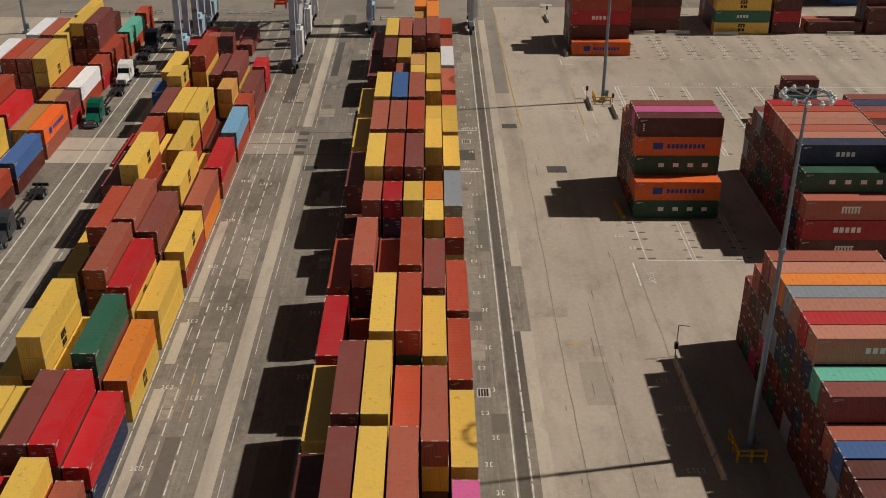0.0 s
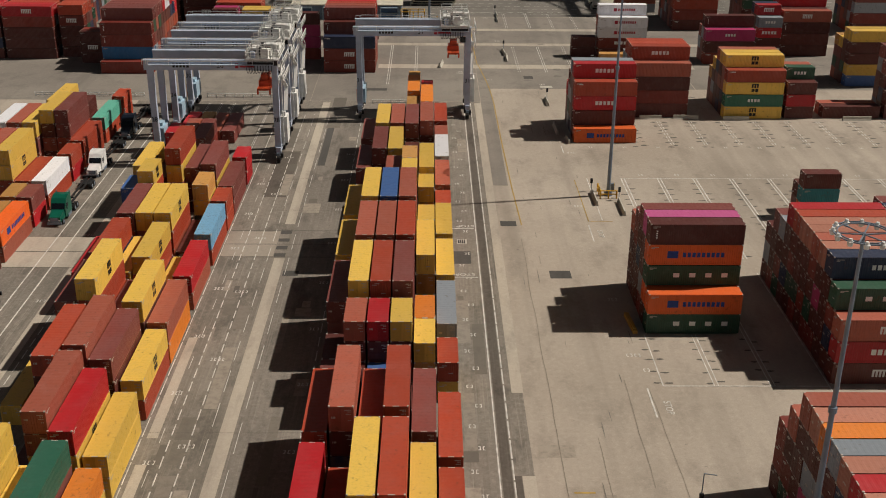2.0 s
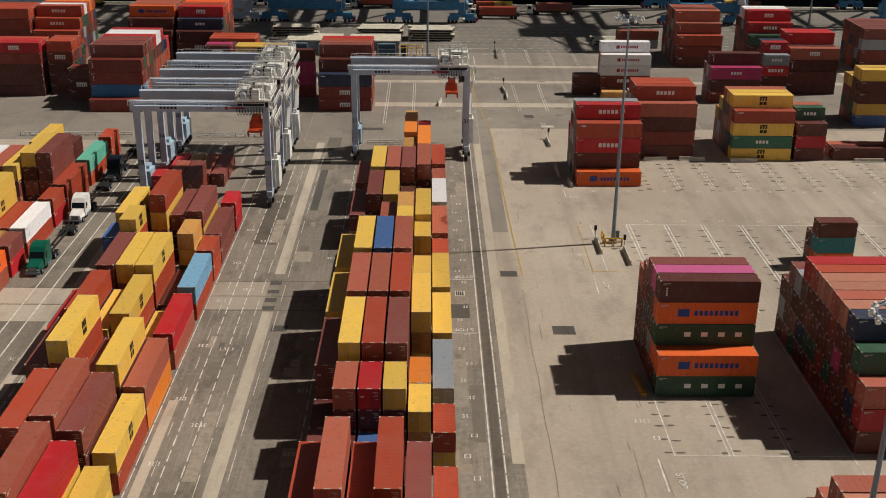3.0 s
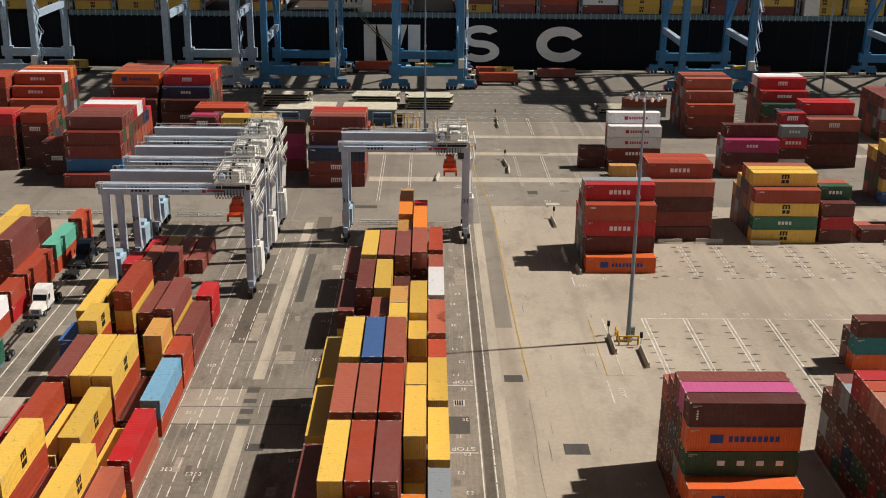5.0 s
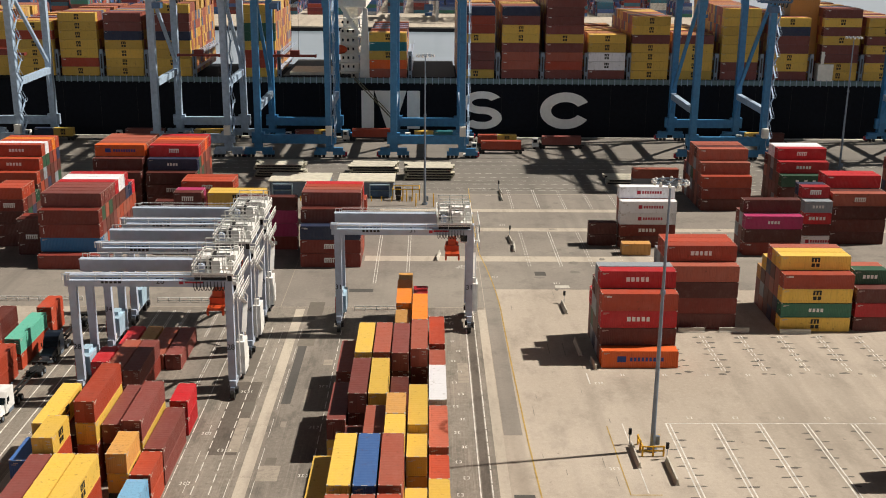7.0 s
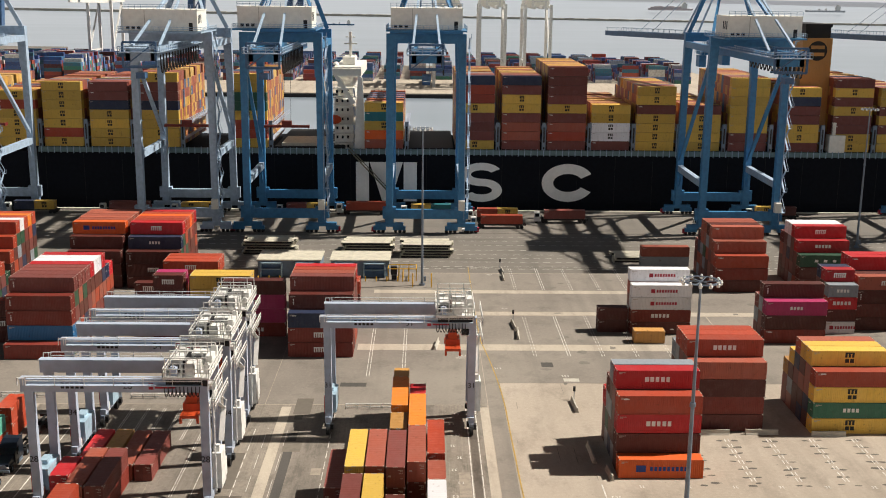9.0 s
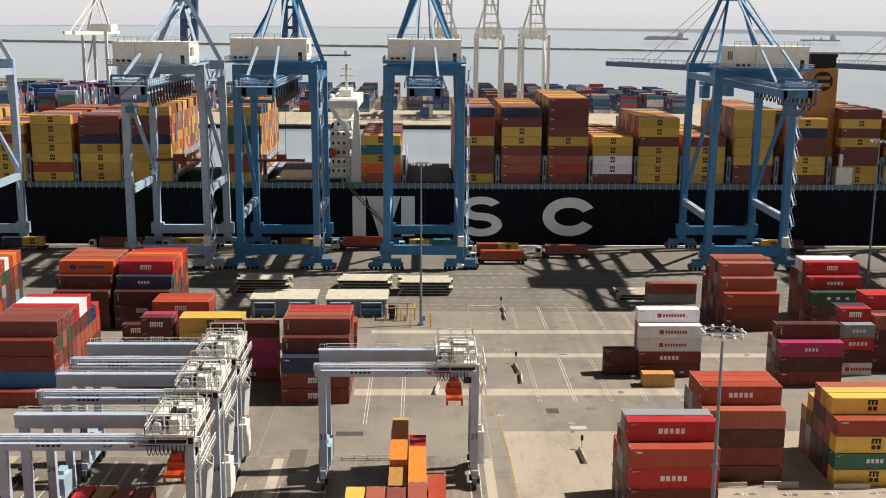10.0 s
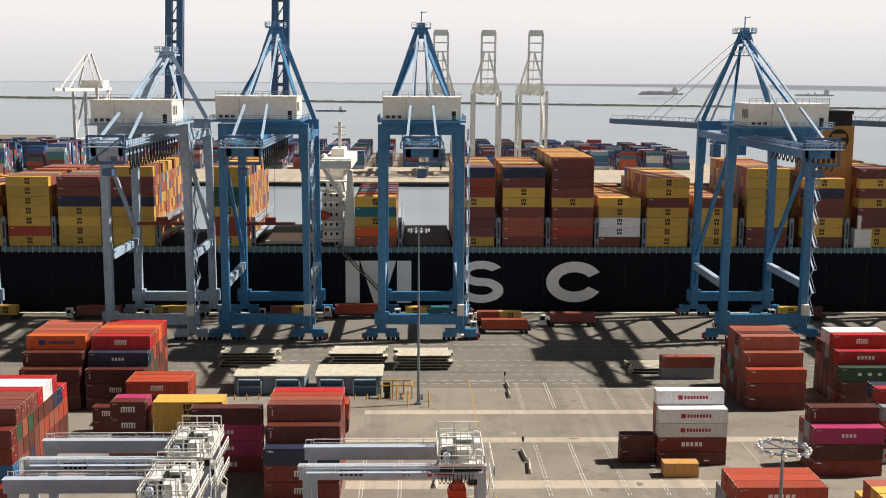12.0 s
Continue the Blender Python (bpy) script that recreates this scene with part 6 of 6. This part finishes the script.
M_STAIN = asphalt("oil_stain", "6C6860", "7A756C", False)
M_STAIN2 = asphalt("oil_stain_dark", "57524B", "645E56", False)
stains("tyre_stains", [(x + s * rng.uniform(0.6, 1.0), y + rng.uniform(-0.5, 0.5), rng.uniform(0.5, 1.0), rng.uniform(0.15, 0.32)) for x in GX for y in np.arange(166, 199, 2.6) for s in (-1, 1) if rng.random() < 0.8]
       + [(x + s * rng.uniform(0.4, 1.2), y + rng.uniform(-0.5, 0.5), rng.uniform(0.5, 1.0), rng.uniform(0.2, 0.4)) for x in GX[1:] + [95.5, 102] for y in np.arange(218, 236, 2.6) for s in (-1, 1) if rng.random() < 0.9]
       + [(x + s, y + rng.uniform(-0.5, 0.5), 0.6, 0.22) for x in (29.3, 35.7, 42.4) for y in np.arange(129, 141, 2.6) for s in (-0.7, 0.7)], M_STAIN2, "dark oily tyre stains between the painted bays")
stains("yard_stains", [(rng.uniform(14, 28), rng.uniform(75, 270), rng.uniform(0.03, 0.08), rng.uniform(0.3, 3.0)) for _ in range(40)] + [(rng.uniform(20, 100), rng.uniform(250, 345), rng.uniform(0.3, 1.6), rng.uniform(0.3, 1.2)) for _ in range(80)], M_STAIN, "faint oil streaks on the yard")
line_set("slab_joints", [(-62, -50, y, y + 0.15) for y in (161.1, 166.85, 172.7)] + [(-30.3, -13.2, y, y + 0.2) for y in (165.1, 169.9, 175.2)] + [(-30, -13, y, y + 0.05) for y in (118, 184, 199)], M_STAIN2, 0.024, "dark joints between the ground slabs")
# wandering cracks along the slab joints of the open yard
jr = random.Random(5)
for x, y0, y1, w in ((15.7, -20, 176, 0.07), (19.9, 60, 118, 0.06), (24.4, 108, 132, 0.05), (27.6, 104, 128, 0.05)):
    pts, q, y = [], 0.0, y0
    while y < y1:
        q = max(-0.35, min(0.35, q + jr.uniform(-0.12, 0.12)))
        pts.append((x + q, y))
        y += jr.uniform(1.5, 4.0)
    ribbon("yard_crack", pts, w * 0.8, M_CRACK, 0.026, "thin wandering crack along a slab joint")
# steel grids and manhole covers
for x, y in ((6.0, 97.3), (6.2, 171.2)):
    d = root("drain_grate", x, y, 0, 0, "small square steel drain grate set in the lane", "drain", "drains")
    boxes("rim", [(-0.75, 0.75, -0.9, 0.9, 0.0, 0.03)], M_CONC, d)
    boxes("grate", [(-0.6 + 0.3 * i, -0.4 + 0.3 * i, -0.7, 0.7, 0.03, 0.05) for i in range(4)], M_DARK, d)


# ---------------------------------------------------------------- masts, barriers, signals
def light_mast(x, y, h, guard=True, rings=4.3):
    g = root("light_mast", x, y, 0, 0, "tall tapered grey light mast with a ring of floodlights", "light mast", "light masts")
    v, f = [], []
    add_tube(v, f, (0, 0, 0), (0, 0, h), 0.34, 0.13, 14)
    add_tube(v, f, (0, 0, 0), (0, 0, 0.5), 0.7, 0.7, 14)
    add_tube(v, f, (0, 0, h * 0.6), (0, 0, h * 0.6 + 0.5), 0.34, 0.34, 10)
    piece("pole", v, f, M_POLE, g)
    boxes("control_box", [(0.4, 0.9, -0.25, 0.25, 1.0, 2.2)], M_POLE, g)
    v, f, R = [], [], rings / 2
    n = 30
    for i in range(n):
        a, b = 2 * math.pi * i / n, 2 * math.pi * (i + 1) / n
        for rr in (R, R * 0.86):
            add_beam(v, f, (math.cos(a) * rr, math.sin(a) * rr, h), (math.cos(b) * rr, math.sin(b) * rr, h), 0.09)
    for i in range(6):
        a = math.pi * i / 3
        add_beam(v, f, (0, 0, h - 0.1), (math.cos(a) * R, math.sin(a) * R, h), 0.09)
    piece("ring", v, f, M_POLE, g)
    for i in range(12):
        a = 2 * math.pi * (i + 0.5) / 12
        c = Vector((math.cos(a) * R, math.sin(a) * R, h))
        v, f = [], []
        add_tube(v, f, c + Vector((0, 0, 0.22)), c, 0.12, 0.16, 10)
        add_tube(v, f, c, c + Vector((0, 0, -0.34)), 0.25, 0.17, 10)
        piece("floodlight", v, f, M_WHITE, g)
    if guard:
        for px, py in ((-1.6, -1.6), (1.2, -1.6), (-1.6, 1.8), (1.2, 1.8), (-1.6, 0.1), (-0.2, -1.6)):
            beams("guard_post", [((px, py, 0), (px, py, 1.5), 0.22)], M_YELLOW, g, "yellow steel guard post")
        rows = [((-1.6, -1.6, z), (1.2, -1.6, z), 0.16) for z in (1.4, 0.8)] + [((-1.6, -1.6, z), (-1.6, 1.8, z), 0.16) for z in (1.4, 0.8)]
        for r in rows:
            beams("guard_rail", [r], M_YELLOW, g, "yellow steel guard rail")
    return g


light_mast(32.0, 191.5, 37.0)
light_mast(32.2, 86.9, 37.6)
light_mast(1.0, 324.4, 37.0, False)
light_mast(120.2, 366.0, 38.0, False)
light_mast(-88.8, 235.0, 38.0, False)


def barrier(x, y, length, rz):
    """Precast concrete road barrier with sloping sides."""
    prof = [(-0.32, 0), (0.32, 0), (0.28, 0.12), (0.14, 0.35), (0.1, 0.85), (-0.1, 0.85), (-0.14, 0.35), (-0.28, 0.12)]
    v = [(px, s * length / 2, pz) for s in (-1, 1) for px, pz in prof]
    f = [tuple(range(8)), tuple(reversed(range(8, 16)))] + [(i, i + 8, (i + 1) % 8 + 8, (i + 1) % 8) for i in range(8)]
    ob = piece("concrete_barrier", v, f, M_CONC)
    ob.matrix_world = pose(x, y, 0, 0, 0, rz)
    tagged(ob, "weathered pale concrete road barrier on the yard", "barrier", "concrete barriers")


for k in range(6):
    barrier(28.15 + 0.11 * k, 101.9 - 3.55 * k, 3.3, 1.5)
for x, y, rz, n in ((29.4, 189.6, 0, 6.2), (33.35, 185.2, 0, 6.4), (26.85, 247.6, 2, 5.6), (26.8, 228.2, 1, 6.5), (20.1, 292.3, 4, 5.6), (20.5, 286.2, -4, 5.6), (20.8, 337.0, 3, 5.0), (20.6, 331.0, 0, 5.0), (4.0, 279.5, -8, 5.2),
                    (47.5, 235.9, 90, 4.6), (55.0, 236.1, 90, 5.2), (65.4, 235.4, 90, 5.4), (91, 235.6, 90, 6), (28.4, 221.0, 3, 4.0)):
    barrier(x, y, n, rz)
ob = boxes("yellow_beam", [(-0.3, 0.3, -2.6, 2.6, 0, 0.5), (-0.18, 0.18, -2.2, 2.2, 0.5, 0.62)], plain_paint("beam_yellow", "B9923E", 0.7))
ob.matrix_world = pose(27.9, 143.8, 0, 0, 0, 4)
tagged(ob, "worn yellow steel beam lying beside the stack", "beam")


def signal_post(x, y, h=1.5):
    g = root("signal_post", x, y, 0, 0, "thin post with a black two-lamp signal head", "signal", "signal posts")
    beams("post", [((0, 0, 0), (0, 0, h), 0.1)], M_POLE, g)
    boxes("signal_head", [(-0.2, 0.2, -0.14, 0.14, h, h + 0.85)], M_DARK, g)
    v, f = [], []
    for z in (0.24, 0.62):
        add_tube(v, f, (0, -0.14, h + z), (0, -0.22, h + z), 0.15, 0.15, 12)
    piece("lamp_hood", v, f, M_DARK, g)


for x, y in ((28.1, 103.9), (29.3, 193.4), (33.5, 189.2), (27.2, 250.9), (20.3, 296.4), (20.5, 341.4)):
    signal_post(x, y)
lift = root("lamp_bracket", 28.3, 104.6, 0, 0, "thin bent bracket mast beside the barriers", "mast")
beams("mast", [((0, 0, 0), (0, 0, 4.2), 0.09), ((0, 0, 4.2), (1.3, 0, 4.0), 0.07)], M_POLE, lift)


# ---------------------------------------------------------------- road trucks in the lane
def wheel(parent, x, y, r=0.52, w=0.3):
    v, f = [], []
    add_tube(v, f, (x - w / 2, y, r), (x + w / 2, y, r), r, None, 16)
    t = piece("wheel", v, f, M_DARK, parent)
    v, f = [], []
    s = 1 if x > 0 else -1
    add_tube(v, f, (x + s * w / 2, y, r), (x + s * (w / 2 + 0.02), y, r), r * 0.55, r * 0.5, 12)
    piece("rim", v, f, M_POLE, t)


def road_truck(x, y, paint, tone):
    """Bonneted tractor that faces -y, with an empty container chassis."""
    g = root("road_truck", x, y, 0, 0, f"{tone} bonneted tractor truck with empty container chassis in the lane", "truck", "trucks in the lane")
    v, f = [], []
    k = len(v)
    P = [(-1.0, -1.0), (1.0, -1.0), (1.05, 1.3), (-1.05, 1.3)]
    top = (1.55, 1.55, 2.05, 2.05)
    v += [(px, py, 0.75) for px, py in P] + [(px * 0.93, py + (0.1 if i < 2 else 0), top[i]) for i, (px, py) in enumerate(P)]
    f += [(0, 3, 2, 1), (4, 5, 6, 7), (0, 1, 5, 4), (1, 2, 6, 5), (2, 3, 7, 6), (3, 0, 4, 7)]
    piece("bonnet", v, f, paint, g)
    v, f = [], []
    prof = [(1.3, 0.75), (1.3, 2.1), (1.85, 2.95), (2.4, 3.55), (3.4, 3.85), (4.5, 3.85), (4.5, 0.9)]
    v += [(-1.2, a, b) for a, b in prof] + [(1.2, a, b) for a, b in prof]
    n = len(prof)
    f += [tuple(range(n)), tuple(reversed(range(n, 2 * n)))] + [(i, (i + 1) % n, (i + 1) % n + n, i + n) for i in range(n)]
    cab = piece("cab", v, f, paint, g)
    v, f = [], []
    add_beam(v, f, (0, 1.31, 2.1), (0, 1.83, 2.92), 2.1, 0.05, (0, -1, 0.6))
    piece("windscreen", v, f, M_GLASS, cab)
    boxes("side_window", [(s * 1.2 - 0.02, s * 1.2 + 0.02, 1.95, 2.75, 2.15, 2.85) for s in (-1, 1)], M_GLASS, cab)
    boxes("grille", [(-0.6, 0.6, -1.03, -0.99, 0.85, 1.5)], M_POLE, g)
    boxes("bumper", [(-1.15, 1.15, -1.2, -0.98, 0.42, 0.78)], M_POLE, g)
    for s in (-1, 1):
        boxes("headlight", [(s * 0.82 - 0.16, s * 0.82 + 0.16, -1.04, -0.98, 0.95, 1.2)], M_WHITE, g)
        boxes("fender", [(s * 1.05 - 0.14, s * 1.05 + 0.14, -0.6, 0.9, 1.05, 1.2)], paint, g)
        boxes("mirror", [(s * 1.42 - 0.06, s * 1.42 + 0.06, 1.5, 1.62, 2.1, 2.75)], M_DARK, g)
        boxes("fuel_tank", [(s * 1.0 - 0.28, s * 1.0 + 0.28, 2.2, 3.9, 0.45, 0.95)], M_POLE, g)
        v, f = [], []
        add_tube(v, f, (s * 1.05, 4.65, 1.0), (s * 1.05, 4.65, 4.1), 0.09, None, 8)
        piece("exhaust", v, f, M_POLE, g)
        wheel(g, s * 0.98, 0.15)
        for q in (6.2, 7.5):
            wheel(g, s * 0.9, q, 0.52, 0.55)
    ch = boxes("chassis", [(-0.45, -0.3, 4.5, 19.0, 0.95, 1.3), (0.3, 0.45, 4.5, 19.0, 0.95, 1.3), (-1.2, 1.2, 5.6, 5.9, 1.25, 1.45), (-1.2, 1.2, 18.6, 18.9, 1.0, 1.45), (-0.3, 0.3, 9, 9.2, 1.0, 1.2), (-0.3, 0.3, 13, 13.2, 1.0, 1.2), (-0.9, 0.9, 15.8, 18.2, 0.7, 0.95)], M_DARK, g)
    for s in (-1, 1):
        for q in (16.2, 17.5):
            wheel(ch, s * 0.9, q, 0.52, 0.55)
    return g


road_truck(-58.5, 177.6, plain_paint("truck_green", "0C5A48", 0.3), "dark green")
road_truck(-58.7, 199.6, plain_paint("truck_white", "E6E6E4", 0.3), "white")
road_truck(-58.5, 221.4, plain_paint("truck_navy", "141C28", 0.3), "near-black")
road_truck(-58.6, 131.5, plain_paint("truck_grey", "3A3C40", 0.4), "dark grey")


# ---------------------------------------------------------------- quay apron traffic and plant
def yard_truck(x, y, tones, face=-1):
    """Low terminal tractor with its trailer along x and boxes on it."""
    g = root("terminal_truck", x, y, 0, 0 if face < 0 else 180, "white terminal tractor with a dark trailer carrying containers", "truck", "terminal trucks")
    cab = boxes("cab", [(-9.6, -7.9, -1.15, 0.5, 1.0, 3.3), (-9.6, -7.6, -1.2, 1.2, 0.6, 1.1)], M_WHITE, g)
    boxes("window", [(-9.64, -9.6, -1.0, 0.35, 2.0, 3.0), (-9.4, -8.2, -1.19, -1.15, 2.0, 3.0)], M_GLASS, cab)
    tr = boxes("trailer", [(-7.4, 6.6, -1.2, -1.05, 1.0, 1.35), (-7.4, 6.6, 1.05, 1.2, 1.0, 1.35), (-7.4, 6.6, -0.5, 0.5, 0.8, 1.3), (-7.4, -7.1, -1.2, 1.2, 1.0, 2.0)], M_DARK, g)
    for px in (-9.0, -6.9, -6.0, 4.2, 5.4):
        for s in (-1, 1):
            v, f = [], []
            add_tube(v, f, (px, s * 0.8, 0.5), (px, s * 1.15, 0.5), 0.5, None, 12)
            piece("wheel", v, f, M_DARK, g)
    L = 12.19 if len(tones) == 1 else 6.06
    for i, t in enumerate(tones):
        q = (x + (-0.5 if len(tones) == 1 else -3.6 + 6.12 * i) * (1 if face < 0 else -1), y, 1.36, L, ST, t, "x", "square" if t == "yellow" else "", "containers on terminal trucks", "loaded on a terminal truck", False, "hauled_container", 0)
        build_container(*q)


for x, y, t in ((24.6, 388.6, ("brick",)), (44.0, 396.6, ("maroon",)), (24.0, 398.5, ("brick", "yellow")), (4.0, 404.5, ("yellow", "teal")), (-34.0, 405, ("maroon", "yellow")), (-66.0, 405, ("yellow", "yellow")), (-88.0, 405.5, ("maroon",)),
                (-117.0, 406, ("navy", "yellow")), (110.0, 404, ("yellow", "dark")), (90.0, 388.5, ("brown",)), (-16, 407.5, ("brick",))):
    yard_truck(x, y, t)
car = root("pickup_car", 14.6, 382.4, 0, 0, "small white pickup parked by the crane's rail", "car")
boxes("body", [(-2.3, 2.3, -0.9, 0.9, 0.45, 1.05), (-0.9, 0.8, -0.85, 0.85, 1.05, 1.7)], M_WHITE, car)
boxes("window", [(-0.8, 0.7, -0.88, -0.85, 1.15, 1.6)], M_GLASS, car)
for px in (-1.4, 1.4):
    for s in (-1, 1):
        v, f = [], []
        add_tube(v, f, (px, s * 0.7, 0.36), (px, s * 0.92, 0.36), 0.36, None, 12)
        piece("wheel", v, f, M_DARK, car)
line_set("crane_rail", [(-200, 260, y - 0.08, y + 0.08) for y in (380.6, 381.4, 410.6, 411.4)], M_DARK, 0.04, "steel crane rail set in the quay")


def flat_rack_pile(x, y, n, w=13.0, d=2.44, rows=3):
    """Folded flat racks in bone paint, piled; front edge at y."""
    for r in range(rows):
        for k in range(n):
            z = k * 0.72
            ob = boxes("flat_rack", [(-w / 2, w / 2, -d / 2, d / 2, 0.5, 0.64), (-w / 2, -w / 2 + 0.4, -d / 2, d / 2, 0.0, 0.72), (w / 2 - 0.4, w / 2, -d / 2, d / 2, 0.0, 0.72)], M_FLAT)
            for q in (-1, 1):
                boxes("side_rail", [(-w / 2 + 0.4, w / 2 - 0.4, q * (d / 2 - 0.2) - 0.1, q * (d / 2 - 0.2) + 0.1, 0.04, 0.5)], M_DARK, ob, "dark steel side rail")
            for i in range(4):
                boxes("lashing_plate", [(-w / 2 + 2.0 + 2.9 * i, -w / 2 + 2.5 + 2.9 * i, -d / 2 + 0.8, d / 2 - 0.8, 0.64, 0.68)], M_CONC, ob)
            ob.matrix_world = pose(x + w / 2 + (0.5 * ((k * 7 + r) % 3) - 0.5), y + d / 2 + r * (d + 0.1), z)
            tagged(ob, "bone-coloured folded flat rack in a pile on the apron", "flat rack", "piled flat racks")


flat_rack_pile(-45.7, 354.0, 5)
flat_rack_pile(-19.9, 356.0, 4)
flat_rack_pile(-4.4, 351.2, 5)
flat_rack_pile(50.6, 347.6, 2)


def plant_house(x, y, w):
    """Low blue-grey equipment house with a pale roof and framed doors."""
    g = root("plant_house", x, y, 0, 0, "low blue-grey equipment house with a pale flat roof behind bollards", "equipment house", "equipment houses")
    boxes("wall", [(0, w, 0, 9, 0, 4.0)], plain_paint("plant_grey_blue", "74879A", 0.6), g)
    boxes("roof", [(-0.3, w + 0.3, -0.3, 9.3, 4.0, 4.3)], M_FLAT, g)
    boxes("roof_rib", [(i, i + 0.12, -0.25, 9.25, 4.3, 4.36) for i in range(1, int(w), 2)], M_FLAT, g)
    for px in (0.6, w - 6.2):
        fr = boxes("door_frame", [(px, px + 0.3, -0.9, -0.0, 0, 3.6), (px + 5.0, px + 5.3, -0.9, -0.0, 0, 3.6), (px, px + 5.3, -0.9, 0, 3.3, 3.6), (px, px + 5.3, -0.9, 0, 1.9, 2.05)], plain_gen, g)
        boxes("shutter", [(px + 0.3, px + 5.0, -0.12, -0.02, 0.1, 3.3)], M_STS_DARK, fr)


plant_house(-38.6, 331.5, 15.0)
plant_house(-21.0, 331.5, 14.0)


def bollard(x, y, h=1.3, mat=M_YELLOW):
    v, f = [], []
    add_tube(v, f, (0, 0, 0), (0, 0, h - 0.08), 0.14, None, 10)
    add_tube(v, f, (0, 0, h - 0.08), (0, 0, h), 0.14, 0.06, 10)
    ob = piece("bollard", v, f, mat)
    ob.matrix_world = pose(x, y, 0)
    tagged(ob, "yellow steel bollard in the ground", "bollard", "bollards")


for k in range(15):
    bollard(-38 + 2.55 * k, 327.6)
for x, y in ((-1.2, 322.5), (3.2, 322.5), (-1.2, 326.4), (3.2, 326.4), (-3.6, 327.4), (-3.6, 331)):
    bollard(x, y, 2.4)
fr = root("service_frame", -2.6, 330.0, 0, 0, "yellow steel service frame with dark switch boxes beside the mast", "service frame")
beams("frame", [((px, py, 0), (px, py, 3.0), 0.22) for px in (-4.5, -2.0, 0.4, 2.2) for py in (-1.5, 2.5)] + [((-4.5, py, 2.9), (2.2, py, 2.9), 0.2) for py in (-1.5, 2.5)] + [((px, -1.5, 2.9), (px, 2.5, 2.9), 0.2) for px in (-4.5, 2.2)], M_YELLOW, fr)
boxes("switch_box", [(-3.9, -2.4, -1.4, -0.6, 1.4, 3.4), (-3.7, -2.5, -1.4, -0.7, 0.2, 1.2)], M_DARK, fr)
# low white fences at the lane ends
for x0, x1, y in ((-11.4, -3.4, 246.2), (-48, -32, 250.5), (-86, -62, 251)):
    fe = root("low_rail", x0, y, 0, 0, "low white pipe rail at the end of the lane", "rail", "lane end rails")
    n = int((x1 - x0) / 2)
    for k in range(n + 1):
        beams("post", [(((x1 - x0) * k / n, 0, 0), ((x1 - x0) * k / n, 0, 0.9), 0.16)], M_WHITE, fe)
    for z in (0.35, 0.85):
        beams("bar", [((0, 0, z), (x1 - x0, 0, z), 0.14)], M_WHITE, fe)


# ---------------------------------------------------------------- ships at anchor far out
def far_ship(x, y, length, hull, kind):
    g = root("anchored_ship", x, y, -3 + max(0, (y - 2400) * 0.0232), 0, f"distant {kind} at anchor on the grey sea", "ship", "ships at anchor")
    L = length / 2
    v = [(-L, 0, 0), (L * 0.93, 0, 0), (L, 0, length * 0.045), (-L, 0, length * 0.045), (-L, length * 0.12, 0), (L * 0.93, length * 0.12, 0), (L, length * 0.12, length * 0.045), (-L, length * 0.12, length * 0.045)]
    f = [(0, 1, 2, 3), (4, 7, 6, 5), (3, 2, 6, 7), (0, 4, 5, 1), (1, 5, 6, 2), (0, 3, 7, 4)]
    piece("hull", v, f, hull, g)
    h = length * 0.045
    boxes("superstructure", [(L * 0.5, L * 0.72, 1, length * 0.1, h, h + length * 0.1), (L * 0.55, L * 0.66, 2, length * 0.09, h + length * 0.1, h + length * 0.135)], M_WHITE, g)
    if "container" in kind:
        for i in range(8):
            boxes("deck_cargo", [(-L * 0.9 + i * L * 0.17, -L * 0.9 + i * L * 0.17 + L * 0.165, 1, length * 0.1, h, h + length * (0.035 + 0.008 * (i % 3)))], hull, g)
    else:
        boxes("deck_house", [(-L * 0.4, -L * 0.3, 2, length * 0.08, h, h + length * 0.03), (-L * 0.02, L * 0.04, 2, length * 0.08, h, h + length * 0.05)], M_WHITE, g)


far_ship(-166, 2250, 60, M_STS_DARK, "tanker")
# distance haze is put into these two pale hull colours
far_ship(690, 3200, 125, plain_paint("far_hull_hazed", "D6CACB", 0.8), "container ship")
far_ship(1120, 3180, 110, plain_paint("far_tanker_hazed", "C8CCD2", 0.8), "tanker")
